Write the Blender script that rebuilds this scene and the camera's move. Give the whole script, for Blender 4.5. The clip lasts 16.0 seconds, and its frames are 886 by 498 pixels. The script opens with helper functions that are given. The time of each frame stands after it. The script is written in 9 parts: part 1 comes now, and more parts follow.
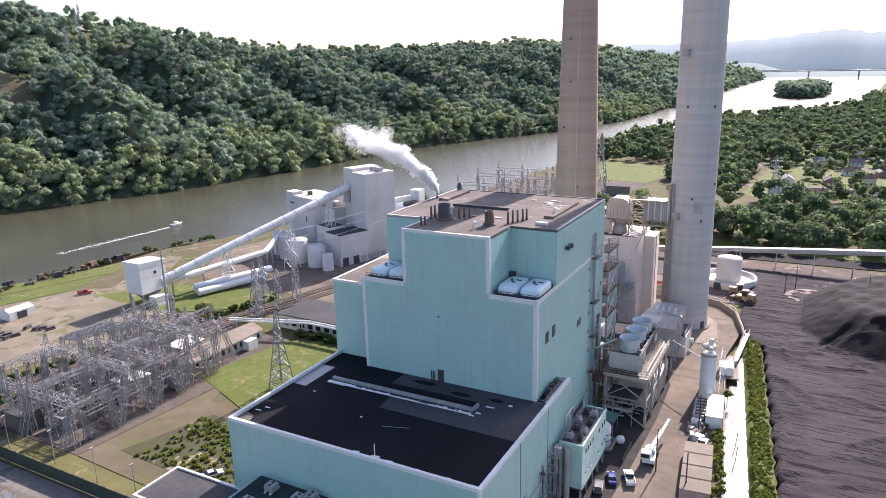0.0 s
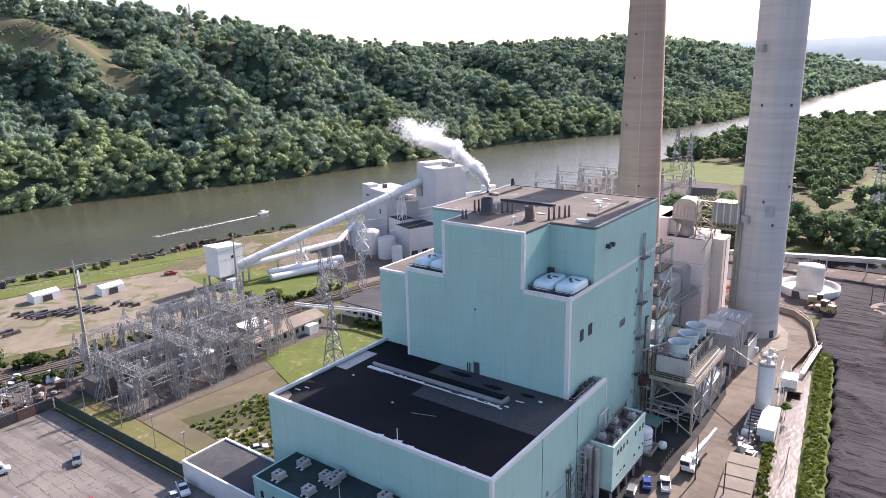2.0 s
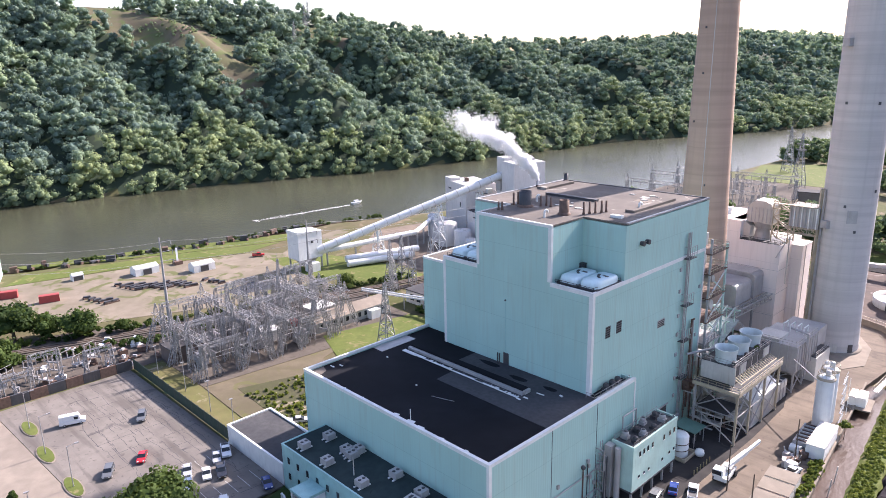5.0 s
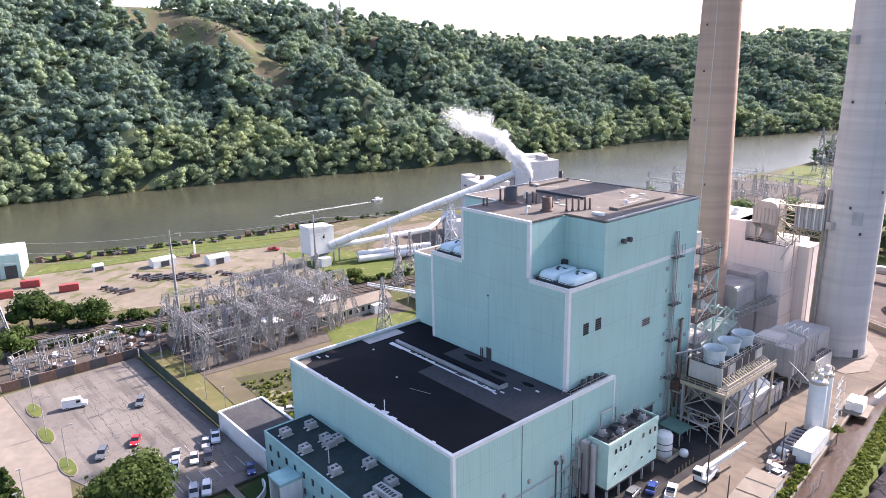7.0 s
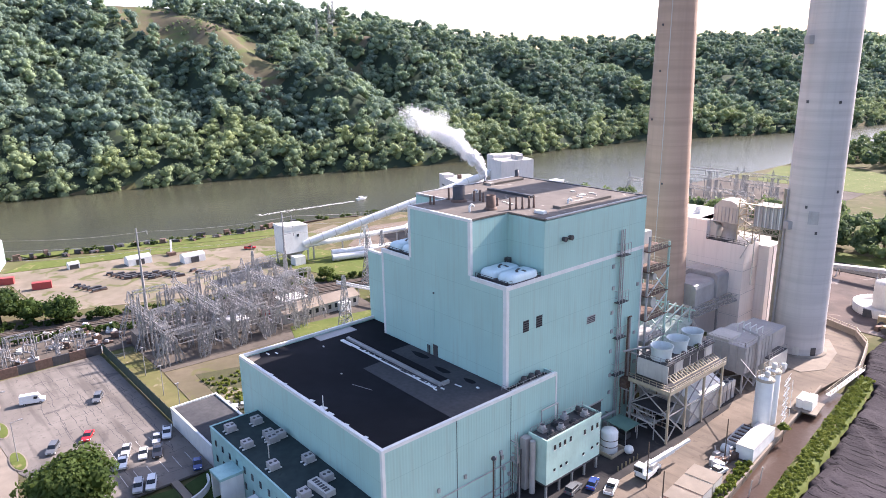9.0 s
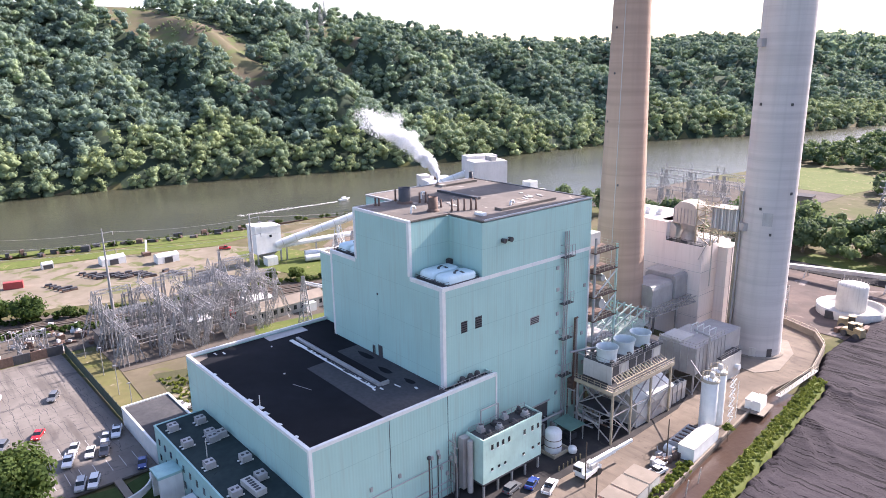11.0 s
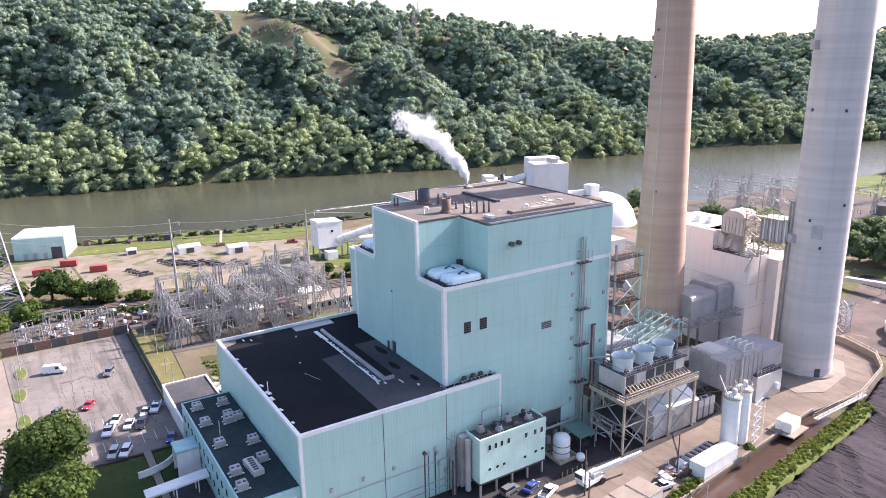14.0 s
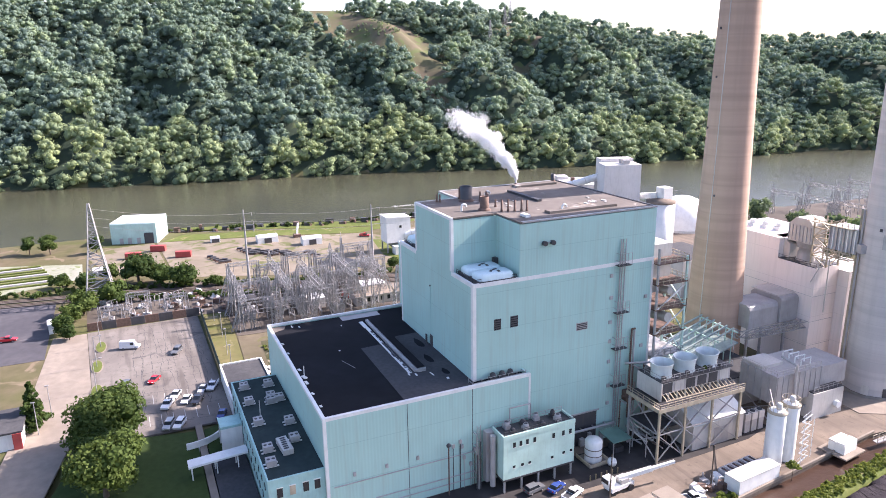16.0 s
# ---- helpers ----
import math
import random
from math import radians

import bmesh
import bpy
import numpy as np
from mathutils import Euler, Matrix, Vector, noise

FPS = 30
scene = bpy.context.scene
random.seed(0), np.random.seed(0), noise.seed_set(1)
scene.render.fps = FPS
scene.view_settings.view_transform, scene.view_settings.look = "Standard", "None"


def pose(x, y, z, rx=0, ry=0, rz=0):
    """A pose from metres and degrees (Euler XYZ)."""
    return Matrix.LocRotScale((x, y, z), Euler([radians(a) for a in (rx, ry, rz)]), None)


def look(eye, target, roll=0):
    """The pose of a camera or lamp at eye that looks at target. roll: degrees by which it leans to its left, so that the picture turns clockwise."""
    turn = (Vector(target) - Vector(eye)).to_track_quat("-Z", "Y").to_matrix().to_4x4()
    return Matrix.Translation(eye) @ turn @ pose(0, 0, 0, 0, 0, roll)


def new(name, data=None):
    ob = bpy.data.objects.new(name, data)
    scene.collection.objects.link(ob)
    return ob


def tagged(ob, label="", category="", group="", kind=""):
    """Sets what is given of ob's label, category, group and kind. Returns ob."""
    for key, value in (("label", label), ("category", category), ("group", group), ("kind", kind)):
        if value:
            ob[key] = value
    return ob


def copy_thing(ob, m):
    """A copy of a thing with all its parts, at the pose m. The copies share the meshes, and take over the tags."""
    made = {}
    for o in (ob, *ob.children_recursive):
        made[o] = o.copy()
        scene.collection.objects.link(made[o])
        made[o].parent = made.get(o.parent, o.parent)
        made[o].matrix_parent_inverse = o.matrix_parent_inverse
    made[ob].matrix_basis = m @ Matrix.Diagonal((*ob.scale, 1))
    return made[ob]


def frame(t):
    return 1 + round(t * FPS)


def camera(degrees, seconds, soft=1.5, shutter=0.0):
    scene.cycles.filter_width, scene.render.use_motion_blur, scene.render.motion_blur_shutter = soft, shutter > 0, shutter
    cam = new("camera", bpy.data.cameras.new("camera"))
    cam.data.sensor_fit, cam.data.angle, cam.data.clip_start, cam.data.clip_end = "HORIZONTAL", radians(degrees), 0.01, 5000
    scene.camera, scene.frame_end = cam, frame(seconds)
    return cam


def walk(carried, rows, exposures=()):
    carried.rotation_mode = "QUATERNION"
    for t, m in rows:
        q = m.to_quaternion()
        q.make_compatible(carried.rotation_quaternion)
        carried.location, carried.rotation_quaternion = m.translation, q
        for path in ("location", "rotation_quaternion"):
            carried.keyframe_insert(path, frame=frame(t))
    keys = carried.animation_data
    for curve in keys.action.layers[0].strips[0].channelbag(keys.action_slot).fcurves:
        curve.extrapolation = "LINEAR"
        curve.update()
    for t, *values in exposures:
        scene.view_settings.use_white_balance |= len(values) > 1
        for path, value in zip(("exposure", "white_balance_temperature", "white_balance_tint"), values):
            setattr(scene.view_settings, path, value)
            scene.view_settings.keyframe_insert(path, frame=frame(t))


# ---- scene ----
cam = camera(64.8, 16.0, soft=0.9)
METRES, EYE, TILT, LEAN, TURN = 88.0, 80.0, 0.0, 0.0, 28.6
ROWS = [
    (0.0, 0.0, 0.0, 0.0, -0.36, -14.96, 1.36),
    (0.5, 0.0301, -0.0047, -0.0009, 1.64, -14.98, 1.33),
    (1.0, 0.0602, -0.0089, -0.0026, 3.64, -15.0, 1.31),
    (1.5, 0.0898, -0.0123, -0.0046, 5.63, -15.0, 1.27),
    (2.0, 0.1194, -0.0149, -0.0063, 7.63, -15.01, 1.25),
    (2.5, 0.1487, -0.0162, -0.0083, 9.64, -15.03, 1.23),
    (3.0, 0.1783, -0.017, -0.0101, 11.56, -15.04, 1.2),
    (3.5, 0.2079, -0.0169, -0.0122, 13.11, -15.06, 1.17),
    (4.0, 0.2373, -0.0161, -0.0137, 14.5, -15.07, 1.14),
    (4.5, 0.2664, -0.0143, -0.0153, 15.84, -15.09, 1.13),
    (5.0, 0.2955, -0.0118, -0.0167, 17.19, -15.1, 1.11),
    (7.5, 0.4434, 0.0137, -0.025, 20.51, -15.12, 1.01),
    (8.0, 0.4738, 0.0209, -0.0259, 20.52, -15.13, 1.0),
    (8.5, 0.5044, 0.0287, -0.0262, 20.51, -15.14, 1.0),
    (9.0, 0.5353, 0.0366, -0.0259, 20.5, -15.13, 0.97),
    (9.5, 0.5665, 0.0451, -0.0255, 20.5, -15.12, 0.94),
    (12.0, 0.7239, 0.0888, -0.019, 21.07, -15.09, 0.84),
    (12.5, 0.7546, 0.0979, -0.0175, 22.39, -15.09, 0.85),
    (13.0, 0.7859, 0.1072, -0.0163, 24.71, -15.08, 0.88),
    (13.5, 0.8173, 0.1175, -0.0154, 26.99, -15.05, 0.9),
    (14.0, 0.8486, 0.1278, -0.015, 28.99, -15.03, 0.92),
    (14.5, 0.8797, 0.1391, -0.0151, 30.98, -15.02, 0.91),
    (15.0, 0.9102, 0.1506, -0.015, 32.97, -15.0, 0.91),
    (15.5, 0.9404, 0.1633, -0.0152, 34.96, -14.99, 0.88),
    (16.0, 0.9703, 0.1766, -0.0157, 36.95, -15.0, 0.87),
]
walk(cam, [(t, pose(0, 0, EYE, TILT, LEAN, TURN) @ pose(METRES * x, METRES * y, METRES * z, 90 + pitch, roll, yaw)) for t, x, y, z, yaw, pitch, roll in ROWS], [(0.0, 1.07, 6400, 24), (5.0, 1.34, 6360, 25), (16.0, 1.53, 6360, 27)])

# ---------------------------------------------------------------- light
SUN_EL, SUN_AZ = 35.0, 4.3          # degrees; azimuth from +y towards +x
world = bpy.data.worlds.new("sky")
scene.world = world
world.use_nodes = True
wn = world.node_tree.nodes
sky = wn.new("ShaderNodeTexSky")
sky.sky_type, sky.sun_disc = "NISHITA", False
sky.sun_elevation, sky.sun_rotation = radians(SUN_EL), radians(SUN_AZ)
sky.air_density, sky.dust_density, sky.ozone_density = 1.0, 1.6, 1.3
wn["Background"].inputs["Strength"].default_value = 0.135
world.node_tree.links.new(sky.outputs[0], wn["Background"].inputs["Color"])
sun = new("sun", bpy.data.lights.new("sun", "SUN"))
sun.data.energy, sun.data.angle, sun.data.color = 5.0, radians(0.6), (1.0, 0.94, 0.85)
sd = Vector((math.sin(radians(SUN_AZ)), math.cos(radians(SUN_AZ)), math.tan(radians(SUN_EL))))
sun.matrix_world = look(sd * 100, (0, 0, 0))

# ---------------------------------------------------------------- materials


class Nodes:
    """A material's node tree with short calls."""

    def __init__(self, name, rough=0.7, metal=0.0):
        self.m = bpy.data.materials.new(name)
        self.m.use_nodes = True
        self.t = self.m.node_tree
        self.b = self.t.nodes["Principled BSDF"]
        self.b.inputs["Roughness"].default_value = rough
        self.b.inputs["Metallic"].default_value = metal
        self.co = self.t.nodes.new("ShaderNodeNewGeometry").outputs["Position"]

    def put(self, socket, value):
        if hasattr(value, "is_linked"):
            self.t.links.new(value, socket)
        else:
            socket.default_value = value

    def math(self, op, a, b=0.0, c=0.0):
        n = self.t.nodes.new("ShaderNodeMath")
        n.operation = op
        for s, v in zip(n.inputs, (a, b, c)):
            self.put(s, v)
        return n.outputs[0]

    def scaled(self, s):
        n = self.t.nodes.new("ShaderNodeVectorMath")
        n.operation = "MULTIPLY"
        self.put(n.inputs[0], self.co)
        n.inputs[1].default_value = s
        return n.outputs[0]

    def xyz(self):
        n = self.t.nodes.new("ShaderNodeSeparateXYZ")
        self.put(n.inputs[0], self.co)
        return n.outputs

    def noise(self, scale, detail=4, vec=None, dist=0.0):
        n = self.t.nodes.new("ShaderNodeTexNoise")
        n.inputs["Scale"].default_value, n.inputs["Detail"].default_value = scale, detail
        n.inputs["Distortion"].default_value = dist
        self.put(n.inputs["Vector"], self.co if vec is None else vec)
        return n.outputs[0]

    def voronoi(self, scale, feature="F1", vec=None):
        n = self.t.nodes.new("ShaderNodeTexVoronoi")
        n.feature = feature
        n.inputs["Scale"].default_value = scale
        self.put(n.inputs["Vector"], self.co if vec is None else vec)
        return n.outputs[0]

    def ramp(self, v, *stops):
        n = self.t.nodes.new("ShaderNodeValToRGB")
        e = n.color_ramp.elements
        while len(e) < len(stops):
            e.new(0.5)
        for s, (p, c) in zip(e, stops):
            s.position, s.color = p, (*c, 1) if len(c) == 3 else c
        self.put(n.inputs[0], v)
        return n.outputs[0]

    def mix(self, f, a, b, blend="MIX"):
        n = self.t.nodes.new("ShaderNodeMix")
        n.data_type, n.blend_type = "RGBA", blend
        self.put(n.inputs[0], f)
        for i, v in ((6, a), (7, b)):
            self.put(n.inputs[i], (*v, 1) if isinstance(v, tuple) and len(v) == 3 else v)
        return n.outputs[2]

    def step(self, v, lo, hi):
        return self.ramp(v, (lo, (0, 0, 0)), (hi, (1, 1, 1)))

    def color(self, v):
        self.put(self.b.inputs["Base Color"], (*v, 1) if isinstance(v, tuple) and len(v) == 3 else v)

    def bump(self, h, dist=0.05, strength=0.6):
        n = self.t.nodes.new("ShaderNodeBump")
        n.inputs["Strength"].default_value, n.inputs["Distance"].default_value = strength, dist
        self.put(n.inputs["Height"], h)
        self.t.links.new(n.outputs[0], self.b.inputs["Normal"])

    def random(self, per="object"):
        if per == "object":
            return self.t.nodes.new("ShaderNodeObjectInfo").outputs["Random"]
        return self.t.nodes.new("ShaderNodeNewGeometry").outputs["Random Per Island"]


def shade(c, f):
    return tuple(max(0.0, min(1.0, v * f)) for v in c)


def plain(name, c, rough=0.6, metal=0.0, dirt=0.25, scale=0.6, bump=0.0, vary=0.0):
    """Paint or metal with blotches at two scales and dirt streaks."""
    n = Nodes(name, rough, metal)
    big, fine = n.noise(scale, 5), n.noise(scale * 9, 6)
    streak = n.noise(1.0, 5, n.scaled((2.2, 2.2, 0.25)))
    col = n.mix(n.step(big, 0.35, 0.75), c, shade(c, 1 - dirt))
    col = n.mix(n.math("MULTIPLY", n.step(streak, 0.52, 0.8), dirt), col, (0.17, 0.13, 0.09))
    col = n.mix(n.math("MULTIPLY", n.step(fine, 0.4, 0.7), dirt * 0.5), col, shade(c, 0.55))
    if vary:
        col = n.mix(n.math("MULTIPLY", n.random(), vary), col, shade(c, 0.5))
    n.color(col)
    if bump:
        n.bump(fine, bump)
    return n.m


def cladding(name, c, pitch=0.92, dirt=0.18):
    """Ribbed metal siding: ribs, sheets of uneven fading, streaks."""
    n = Nodes(name, 0.5)
    x, y, z = n.xyz()
    u = n.math("ADD", x, y)
    rib = n.math("SINE", n.math("MULTIPLY", u, 2 * math.pi / pitch))
    cell = n.t.nodes.new("ShaderNodeCombineXYZ")
    n.put(cell.inputs[0], n.math("FLOOR", n.math("DIVIDE", u, pitch * 3)))
    n.put(cell.inputs[1], n.math("FLOOR", n.math("DIVIDE", z, 7.4)))
    white = n.t.nodes.new("ShaderNodeTexWhiteNoise")
    n.put(white.inputs[0], cell.outputs[0])
    col = n.mix(n.math("MULTIPLY", white.outputs[0], 0.09), c, shade(c, 0.72))
    streak = n.noise(1.0, 6, n.scaled((1.6, 1.6, 0.09)))
    col = n.mix(n.math("MULTIPLY", n.step(streak, 0.5, 0.78), dirt * 1.6), col, (0.30, 0.28, 0.22))
    col = n.mix(n.math("MULTIPLY", n.step(n.noise(0.12, 4), 0.4, 0.7), dirt), col, shade(c, 0.62))
    col = n.mix(n.math("MULTIPLY", n.step(rib, 0.5, 0.98), 0.04), col, shade(c, 0.6))
    seam = n.math("LESS_THAN", n.math("FRACT", n.math("DIVIDE", z, 7.4)), 0.012)
    col = n.mix(n.math("MULTIPLY", seam, 0.35), col, shade(c, 0.5))
    n.color(col)
    n.bump(n.math("ADD", n.math("MULTIPLY", rib, 1.0), n.math("MULTIPLY", n.noise(0.5, 3), 0.6)), 0.014, 0.32)
    return n.m


def surface(name, c0, c1, scale, rough=0.9, bump=0.04, c2=None, spots=0.62, mid=0.08, worn=0.0):
    """Ground: two colours in large patches, grains, an optional third colour in spots."""
    n = Nodes(name, rough)
    n.b.inputs["Specular IOR Level"].default_value = 0.15
    big, mids, fine = n.noise(mid, 6, dist=0.6), n.noise(scale, 6), n.noise(scale * 12, 4)
    col = n.mix(n.step(big, 0.38, 0.62), c0, c1)
    col = n.mix(n.math("MULTIPLY", n.step(mids, 0.35, 0.7), 0.5), col, shade(c0, 0.6))
    if c2:
        col = n.mix(n.step(n.noise(scale * 0.4, 7, dist=1.0), spots, spots + 0.08), col, c2)
    col = n.mix(n.math("MULTIPLY", fine, 0.35), col, shade(c1, 0.7))
    if worn:
        lanes = n.step(n.noise(1.0, 5, n.scaled((0.04, 0.42, 1)), 0.4), 0.5, 0.66)
        drips = n.step(n.noise(0.9, 5, dist=0.5), 0.60, 0.70)
        col = n.mix(n.math("MULTIPLY", n.math("MAXIMUM", lanes, drips), worn), col, shade(c1, 0.35))
    n.color(col)
    n.bump(n.math("ADD", mids, n.math("MULTIPLY", fine, 0.4)), bump)
    return n.m


def leafy(name, dark, light, tint):
    """Leaves: each tree its own green, clumps and leaves a little apart, some light passing through."""
    n = Nodes(name, 0.75)
    isl = n.random("island")
    own = n.t.nodes.new("ShaderNodeAttribute")
    own.attribute_name = "tint"
    clump = n.step(n.noise(0.16, 3), 0.36, 0.66)
    mixed = n.math("ADD", n.math("MULTIPLY", own.outputs["Fac"], 0.6), n.math("ADD", n.math("MULTIPLY", isl, 0.2), n.math("MULTIPLY", clump, 0.2)))
    col = n.mix(mixed, dark, light)
    warm = n.math("MULTIPLY", n.step(n.math("ADD", n.math("MULTIPLY", n.noise(0.022, 4), 0.75), n.math("MULTIPLY", own.outputs["Fac"], 0.25)), 0.50, 0.62), 0.7)
    col = n.mix(warm, col, n.mix(mixed, shade(dark, 1.25), tint))
    n.color(col)
    n.b.inputs["Specular IOR Level"].default_value = 0.2
    tr = n.t.nodes.new("ShaderNodeBsdfTranslucent")
    n.put(tr.inputs["Color"], n.mix(0.5, col, tint))
    mx = n.t.nodes.new("ShaderNodeMixShader")
    mx.inputs[0].default_value = 0.38
    n.t.links.new(n.b.outputs[0], mx.inputs[1])
    n.t.links.new(tr.outputs[0], mx.inputs[2])
    n.t.links.new(mx.outputs[0], n.t.nodes["Material Output"].inputs["Surface"])
    return n.m


TEAL = (0.352, 0.555, 0.505)
M_TEAL = cladding("teal ribbed siding", TEAL, 0.61)
M_TEALFLAT = plain("teal painted sheet", (0.33, 0.55, 0.52), 0.5, dirt=0.2)
M_WHITE = plain("white paint", (0.72, 0.72, 0.69), 0.5, dirt=0.13)
M_CREAM = plain("off-white sheet metal", (0.56, 0.53, 0.48), 0.55, dirt=0.3, scale=0.15)
M_PINKISH = cladding("pale warm siding", (0.76, 0.68, 0.63), 1.2, 0.12)
M_ROOF = surface("black roof membrane", (0.008, 0.0085, 0.011), (0.014, 0.0145, 0.018), 0.4, 0.9, 0.02, (0.05, 0.05, 0.05), 0.70)
M_ROOFGREY = surface("grey roof gravel", (0.06, 0.06, 0.064), (0.085, 0.084, 0.084), 1.2, 0.9, 0.03)
M_ROOFTAN = surface("weathered tan roof gravel", (0.20, 0.172, 0.148), (0.13, 0.115, 0.10), 0.5, 0.95, 0.04, (0.40, 0.36, 0.31), 0.64)
M_ROOFGREEN = surface("dark green roof felt", (0.028, 0.045, 0.045), (0.042, 0.06, 0.058), 0.8, 0.9, 0.02, (0.02, 0.025, 0.025), 0.68)
M_STEEL = plain("galvanised steel", (0.42, 0.41, 0.40), 0.5, 0.3, dirt=0.25)
M_CHUTE = plain("pale green-grey painted steel", (0.36, 0.43, 0.39), 0.5, 0.1, dirt=0.35)
M_RUSTY = plain("rusty steel", (0.16, 0.10, 0.075), 0.8, 0.2, dirt=0.4, scale=1.5)
M_DARKSTEEL = plain("dark steel", (0.07, 0.07, 0.075), 0.6, 0.3, dirt=0.3)
M_GREYSHEET = plain("grey duct sheet", (0.42, 0.40, 0.385), 0.5, 0.1, dirt=0.25, scale=0.3)
M_BEIGE = plain("beige painted steel", (0.45, 0.38, 0.27), 0.6, dirt=0.3)
M_CONC = surface("worn concrete", (0.29, 0.245, 0.195), (0.22, 0.185, 0.15), 0.5, 0.9, 0.02, (0.24, 0.2, 0.17), 0.66)
M_GLASS = plain("dark window glass", (0.02, 0.025, 0.03), 0.12, dirt=0.1)
M_ASPHALT = surface("faded asphalt", (0.222, 0.198, 0.172), (0.172, 0.152, 0.134), 0.35, 0.92, 0.02, (0.10, 0.092, 0.085), 0.62, worn=0.5)
M_ROAD = surface("dusty plant road", (0.225, 0.18, 0.138), (0.15, 0.122, 0.098), 0.4, 0.92, 0.02, (0.12, 0.098, 0.08), 0.61, worn=0.35)
M_DIRT = surface("packed pale dirt", (0.25, 0.21, 0.16), (0.18, 0.155, 0.11), 0.3, 0.95, 0.05, (0.105, 0.115, 0.042), 0.55)
M_GRAVEL = surface("substation gravel", (0.135, 0.115, 0.095), (0.09, 0.077, 0.065), 0.8, 0.95, 0.05, (0.08, 0.07, 0.055), 0.6)
M_GRASS = surface("mown grass", (0.095, 0.125, 0.028), (0.125, 0.145, 0.04), 0.7, 0.9, 0.06, (0.21, 0.175, 0.085), 0.6)
# Lawn green lowered so that building and tree shade sits in its colour.
M_LAWN = surface("lawn darkened for shade", (0.03, 0.055, 0.014), (0.045, 0.07, 0.02), 0.8, 0.9, 0.06)
M_GROUND = surface("rough ground of grass and earth", (0.085, 0.095, 0.03), (0.135, 0.11, 0.066), 0.25, 0.95, 0.08, (0.20, 0.155, 0.105), 0.60, 0.035)
# Far woods: valley haze is mixed into this paler, bluer leaf green.
M_LEAF = leafy("hazed woodland leaves", (0.098, 0.152, 0.142), (0.24, 0.325, 0.215), (0.32, 0.40, 0.20))
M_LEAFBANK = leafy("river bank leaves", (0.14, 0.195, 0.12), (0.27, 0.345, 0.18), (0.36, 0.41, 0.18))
M_LEAF2 = leafy("sunny leaves", (0.022, 0.046, 0.012), (0.066, 0.108, 0.024), (0.12, 0.16, 0.034))
M_LEAFTOWN = leafy("valley leaves", (0.05, 0.085, 0.05), (0.13, 0.185, 0.085), (0.20, 0.26, 0.095))
M_WEED = leafy("bright weeds", (0.085, 0.12, 0.022), (0.16, 0.21, 0.036), (0.24, 0.26, 0.05))
M_FLOOR = surface("dark woodland undergrowth", (0.045, 0.068, 0.042), (0.03, 0.045, 0.03), 0.4, 0.95, 0.1, (0.07, 0.095, 0.04), 0.58)
M_SLOPE = surface("bare tan slope with dry grass", (0.12, 0.122, 0.058), (0.14, 0.11, 0.078), 0.12, 0.95, 0.2, (0.10, 0.13, 0.045), 0.52, 0.03)
M_BARK = plain("grey brown bark", (0.10, 0.075, 0.055), 0.95, dirt=0.3, scale=3)


def coal_material():
    n = Nodes("graded coal", 0.9)
    n.b.inputs["Specular IOR Level"].default_value = 0.1
    track = n.noise(1.0, 5, n.scaled((0.07, 0.85, 0.5)), 0.5)
    fine = n.noise(2.2, 6)
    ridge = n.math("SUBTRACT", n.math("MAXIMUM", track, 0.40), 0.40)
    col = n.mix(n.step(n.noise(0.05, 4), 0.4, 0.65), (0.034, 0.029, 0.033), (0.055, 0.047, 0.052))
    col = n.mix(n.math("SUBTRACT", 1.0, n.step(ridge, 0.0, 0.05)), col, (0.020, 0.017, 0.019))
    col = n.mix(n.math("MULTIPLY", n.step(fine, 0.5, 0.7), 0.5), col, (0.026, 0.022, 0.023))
    n.color(col)
    n.bump(n.math("ADD", n.math("MULTIPLY", n.step(ridge, 0.0, 0.05), 1.0), n.math("MULTIPLY", fine, 0.5)), 0.35, 0.8)
    return n.m


def water_material(name, c, rough, wave, dist):
    n = Nodes(name, rough)
    n.color(n.mix(n.step(n.noise(0.012, 4), 0.4, 0.65), c, shade(c, 1.35)))
    n.b.inputs["IOR"].default_value = 1.33
    h = n.math("ADD", n.noise(wave, 5, n.scaled((1, 0.55, 1))), n.math("MULTIPLY", n.noise(wave * 0.12, 3), 1.5))
    n.bump(h, dist, 0.5)
    return n.m


M_COAL = coal_material()
# Coal dropped well below the yard's tone to paint in the heap's slope shade.
M_COALDARK = surface("loose coal heap", (0.010, 0.0095, 0.011), (0.016, 0.015, 0.017), 0.5, 0.9, 0.2)
M_RIVER = water_material("river water", (0.046, 0.047, 0.029), 0.25, 0.3, 0.45)
M_CANAL = water_material("brown ditch water", (0.045, 0.026, 0.018), 0.28, 1.2, 0.10)


def stack_material(name, c, lift):
    n = Nodes(name, 0.85)
    x, y, z = n.xyz()
    ring = n.math("FRACT", n.math("DIVIDE", n.math("ADD", z, 0.4), lift))
    line = n.math("LESS_THAN", ring, 0.05)
    band = n.noise(1.0, 4, n.scaled((0.02, 0.02, 0.55)))
    streak = n.noise(1.0, 5, n.scaled((0.8, 0.8, 0.03)))
    col = n.mix(n.step(band, 0.4, 0.62), c, shade(c, 0.84))
    col = n.mix(n.math("MULTIPLY", n.step(streak, 0.48, 0.72), 0.35), col, shade(c, 0.66))
    col = n.mix(n.math("MULTIPLY", line, 0.22), col, shade(c, 0.6))
    n.color(n.mix(n.math("MULTIPLY", n.noise(3.0, 5), 0.25), col, shade(c, 0.7)))
    n.bump(n.noise(2.0, 5), 0.03)
    return n.m


M_STACK1 = stack_material("brown weathered chimney concrete", (0.475, 0.325, 0.24), 7.0)
